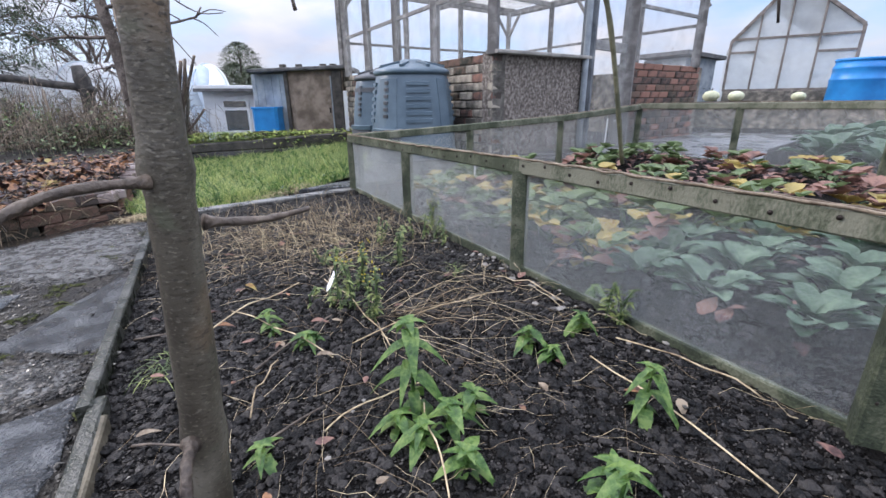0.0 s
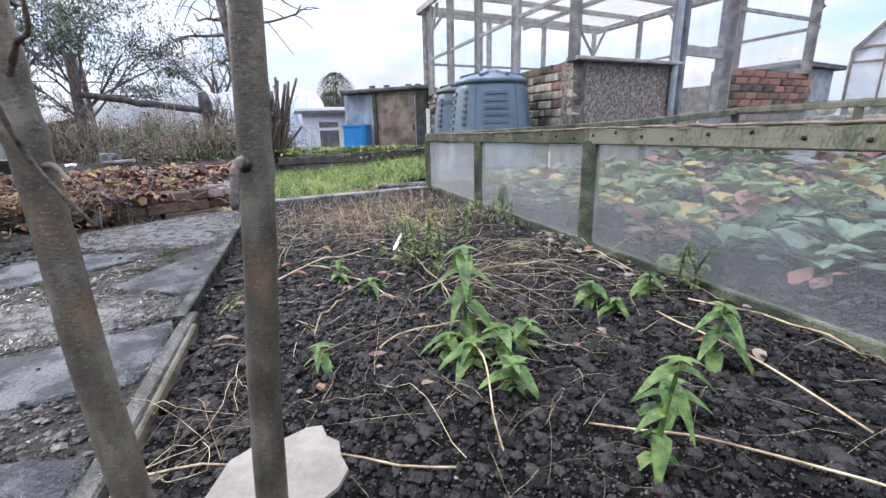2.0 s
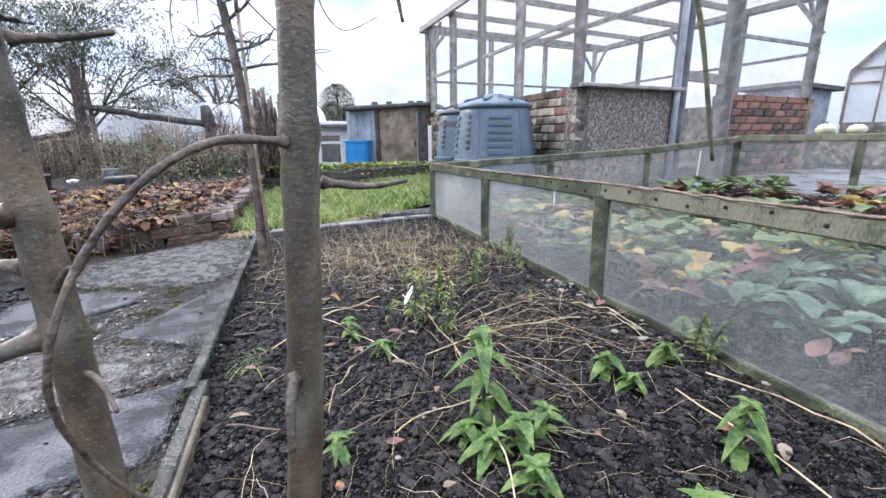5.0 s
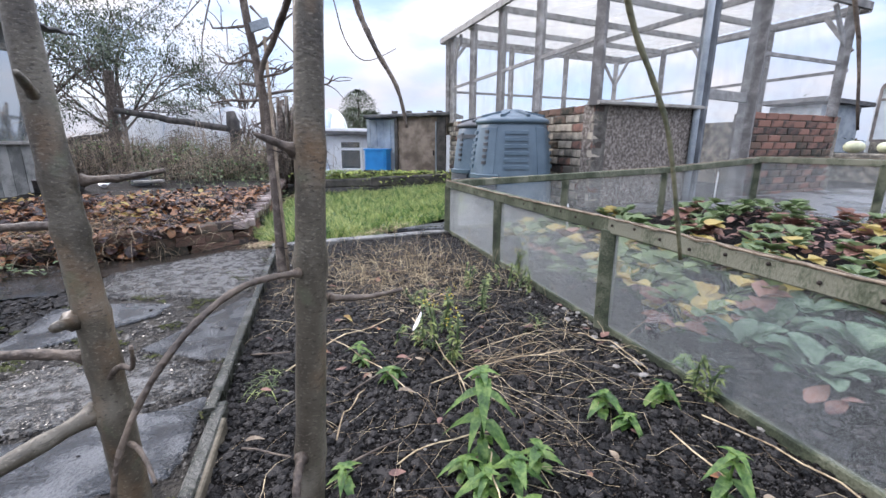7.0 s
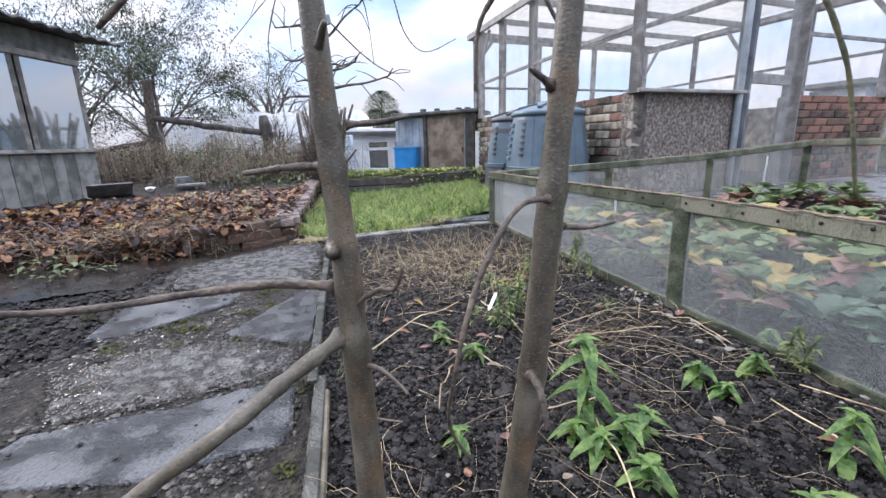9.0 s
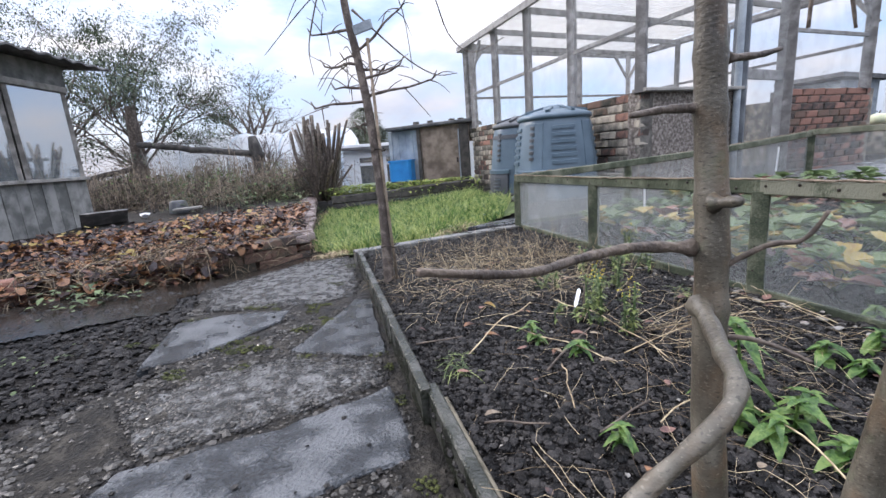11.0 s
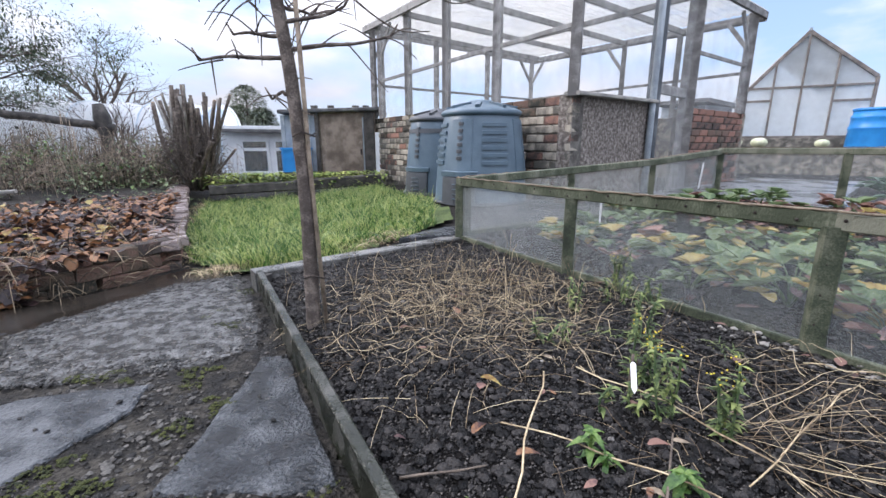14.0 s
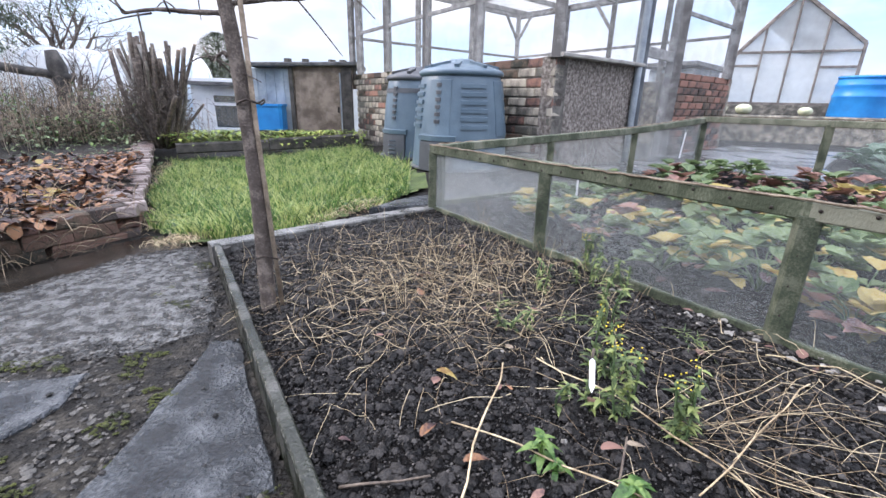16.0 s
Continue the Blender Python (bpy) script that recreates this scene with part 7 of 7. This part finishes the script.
def leafy_tree(name, x, y, h, spread, seed, label, leaves, material, droop=0.02):
    rg = random.Random(seed)
    t = thing(name, (x, y, 0.0), label, "tree")
    limbs, tips = Geo(), []
    part("trunk", Geo().tube(wavy((x, y, -0.1), (x + 0.1, y, h * 0.35), 4, 0.08, rg), [0.10, 0.09, 0.08, 0.07, 0.06], 9), BARKDARK, t)
    for k in range(9):
        a = k * 0.72 + rg.uniform(-0.3, 0.3)
        grow(limbs, Vector((x + 0.05, y, h * rg.uniform(0.12, 0.36))), Vector((spread * math.cos(a), spread * math.sin(a), rg.uniform(0.5, 1.1))).normalized(), h * 0.36, 0.045, 3, rg, droop, tips)
    part("branchwork", limbs, BARKDARK, t)
    crown = Geo()
    for k in range(leaves):
        p, w = tips[k % len(tips)]
        q = p + Vector((rg.gauss(0, 0.13), rg.gauss(0, 0.13), rg.gauss(0, 0.09)))
        l = rg.uniform(0.07, 0.145)
        crown.leaf(q, (w.x + rg.gauss(0, 0.6), w.y + rg.gauss(0, 0.6), rg.gauss(0, 0.5)), l, l * 0.45, 0.4, 0.2, steps=2)
    part("crown", crown, material, t)


leafy_tree("evergreen_tree", -15.2, 13.8, 8.6, 0.7, 501, "dark sparse evergreen bush with arching twigs", 21000, EVERGREEN)
leafy_tree("evergreen_tree", -18.4, 13.0, 8.4, 0.6, 502, "dark sparse evergreen tree behind the shed", 14000, EVERGREEN)


def conifer(x, y, h, seed):
    rg = random.Random(seed)
    t = thing("conifer", (x, y, 0), "distant conifer in grey-green paled by haze", "tree")
    part("trunk", Geo().tube([(x, y, -0.1), (x, y, h * 0.9)], [0.15, 0.04], 7), BARKDARK, t)
    c = Geo()
    for k in range(5000):
        f = rg.random() ** 0.8
        r = h * 0.46 * math.sqrt(max(0.0, 1 - f ** 1.7)) * (0.9 + 0.1 * nz(f * 9, k % 7, 1, 3)) * rg.random() ** 0.4
        a = rg.uniform(0, 6.28)
        l = rg.uniform(0.14, 0.3)
        c.leaf((x + r * math.cos(a), y + r * math.sin(a), h * (0.12 + 0.88 * f)), (math.cos(a), math.sin(a), rg.uniform(-0.2, 0.7)), l, l * 0.35, 0.3, 0.2, steps=2)
    # distance haze is put into the crown's paler, greyer green
    part("crown", c, mat("hazed_conifer", (0.10, 0.13, 0.09), (0.24, 0.27, 0.19), 2, 0.9, 0, 20, spread=0.4, island=True), t)


conifer(-12.6, 30.0, 4.6, 601)
conifer(-13.9, 32.0, 3.6, 602)
conifer(-10.6, 27.0, 3.0, 603)
hedge = Geo()
for k in range(5200):
    t = rb.random()
    x = -48 + 96 * t
    y = 36 + 6 * math.sin(t * 7) + rb.gauss(0, 0.6)
    h = 1.0 + 0.7 * nz(x, 0, 0.2, 3)
    l = rb.uniform(0.25, 0.6)
    a = rb.uniform(0, 6.28)
    hedge.leaf((x, y, rb.uniform(0, h)), (math.cos(a), math.sin(a), rb.uniform(0, 1)), l, l * 0.5, 0.3, 0.2, steps=2)
ob = part("far_hedge", hedge, HEDGE)
tagged(ob, "dull dark hedge line beyond the allotments", "hedge", kind="stuff")

# ---- beyond the netted bed ----
yard = part("wet_yard", slab([(p.x, p.y) for p in (F0 + FN * n - FU * u for n, u in ((2.6, 0.10), (2.6, 0.80), (5.0, 1.0), (9.0, 1.6), (9.6, -0.2), (6.2, -0.9), (4.45, -1.6), (4.45, 0.10)))], 0.25, 0.12), mat("wet_yard", (0.05, 0.05, 0.048), (0.20, 0.20, 0.20), 1.6, 0.4, 0.4, 30, mid=(0.10, 0.10, 0.098), wet=0.3))
tagged(yard, "wet grey concrete yard beside the garden house", "yard", kind="structure")
for i, (x, y) in enumerate([(4.9, 5.6), (5.5, 6.1), (5.0, 4.9), (5.9, 5.4), (6.3, 6.4), (5.6, 4.6), (6.6, 5.7), (6.1, 4.6), (7.0, 6.6), (6.8, 4.9), (7.4, 5.6), (5.2, 4.1), (6.4, 7.3), (7.1, 7.7), (6.9, 6.9), (7.8, 7.3), (7.9, 8.2), (8.6, 7.8), (8.7, 8.8), (9.4, 8.3), (7.5, 6.3), (9.5, 9.3)]):
    cabbage(x, y, 0.42, 700 + i, lambda a, b: 0.17)
ledge = thing("low_ledge", (9.9, 13.4, 0.1), "low stone ledge in front of the glasshouse", "ledge")
part("wall", Geo().beam((7.66, 14.58, 0.45), (13.4, 11.2, 0.45), 0.5, 0.8, 0.03), BRICKYEL, ledge)
part("terrace", slab([(7.7, 14.7), (13.45, 11.35), (15.0, 13.9), (9.7, 16.5)], 0.85, 0.75), EARTH, ledge)
for x, y, r in ((8.35, 14.1, 0.23), (8.9, 13.75, 0.21), (10.2, 13.0, 0.17)):
    pk = thing("pumpkin", (x, y, 0.86), "pale green ribbed pumpkin resting on a ledge", "pumpkin", "pumpkins on the ledge")
    ge = Geo()
    nn, mm = 24, 9
    for j in range(1, mm):
        f = math.pi * j / mm
        for i in range(nn):
            a = 2 * math.pi * i / nn
            rr = r * math.sin(f) * (1 + 0.06 * math.cos(a * 8))
            ge.v.append((x + rr * math.cos(a), y + rr * math.sin(a), 0.86 + r * 0.72 - 0.72 * r * math.cos(f)))
    for j in range(mm - 2):
        for i in range(nn):
            ge.f.append((j * nn + i, j * nn + (i + 1) % nn, (j + 1) * nn + (i + 1) % nn, (j + 1) * nn + i))
    ge.f += [tuple(range(nn))[::-1], tuple(range((mm - 2) * nn, (mm - 1) * nn))]
    ge.smooth = True
    part("body", ge, PUMPKIN, pk)
    part("stalk", Geo().tube([(x, y, 0.86 + r * 1.38), (x + 0.02, y, 0.86 + r * 1.7)], 0.018, 6), TWIG, pk)
shrub = Geo()
for k in range(500):
    x, y = rb.gauss(7.2, 0.5), rb.gauss(14.4, 0.4)
    l = rb.uniform(0.08, 0.16)
    a = rb.uniform(0, 6.28)
    shrub.leaf((x, y, 0.25 + abs(rb.gauss(0, 0.6))), (math.cos(a), math.sin(a), rb.uniform(0, 1)), l, l * 0.5, 0.4, 0.2, steps=2)
ob = part("shrub_leaves", shrub, EVERGREEN)
tagged(ob, "dark green shrubs beside the glasshouse", "shrubs", kind="stuff")

# ---- bricks of the garden house walls ----
by = [brick_mesh(BLEN - 0.012, BTH, COURSE - 0.014, BRICKYEL, s + 20) for s in range(4)] + [brick_mesh(BLEN - 0.012, BTH, COURSE - 0.014, BRICKDARK, 30), brick_mesh(BLEN - 0.012, BTH, COURSE - 0.014, BRICKRED, 31)]
br = [brick_mesh(BLEN - 0.012, BTH, COURSE - 0.014, BRICKRED, s + 40) for s in range(4)]
lay_bricks(wall_l, by, W0, WL, LEN_L, out_l, 0.14, 12)
lay_bricks(wall_r, br, W0 + WR * door_b, WR, LEN_R - door_b, out_f, 0.14, 12, [by[4], by[4], br[0]])
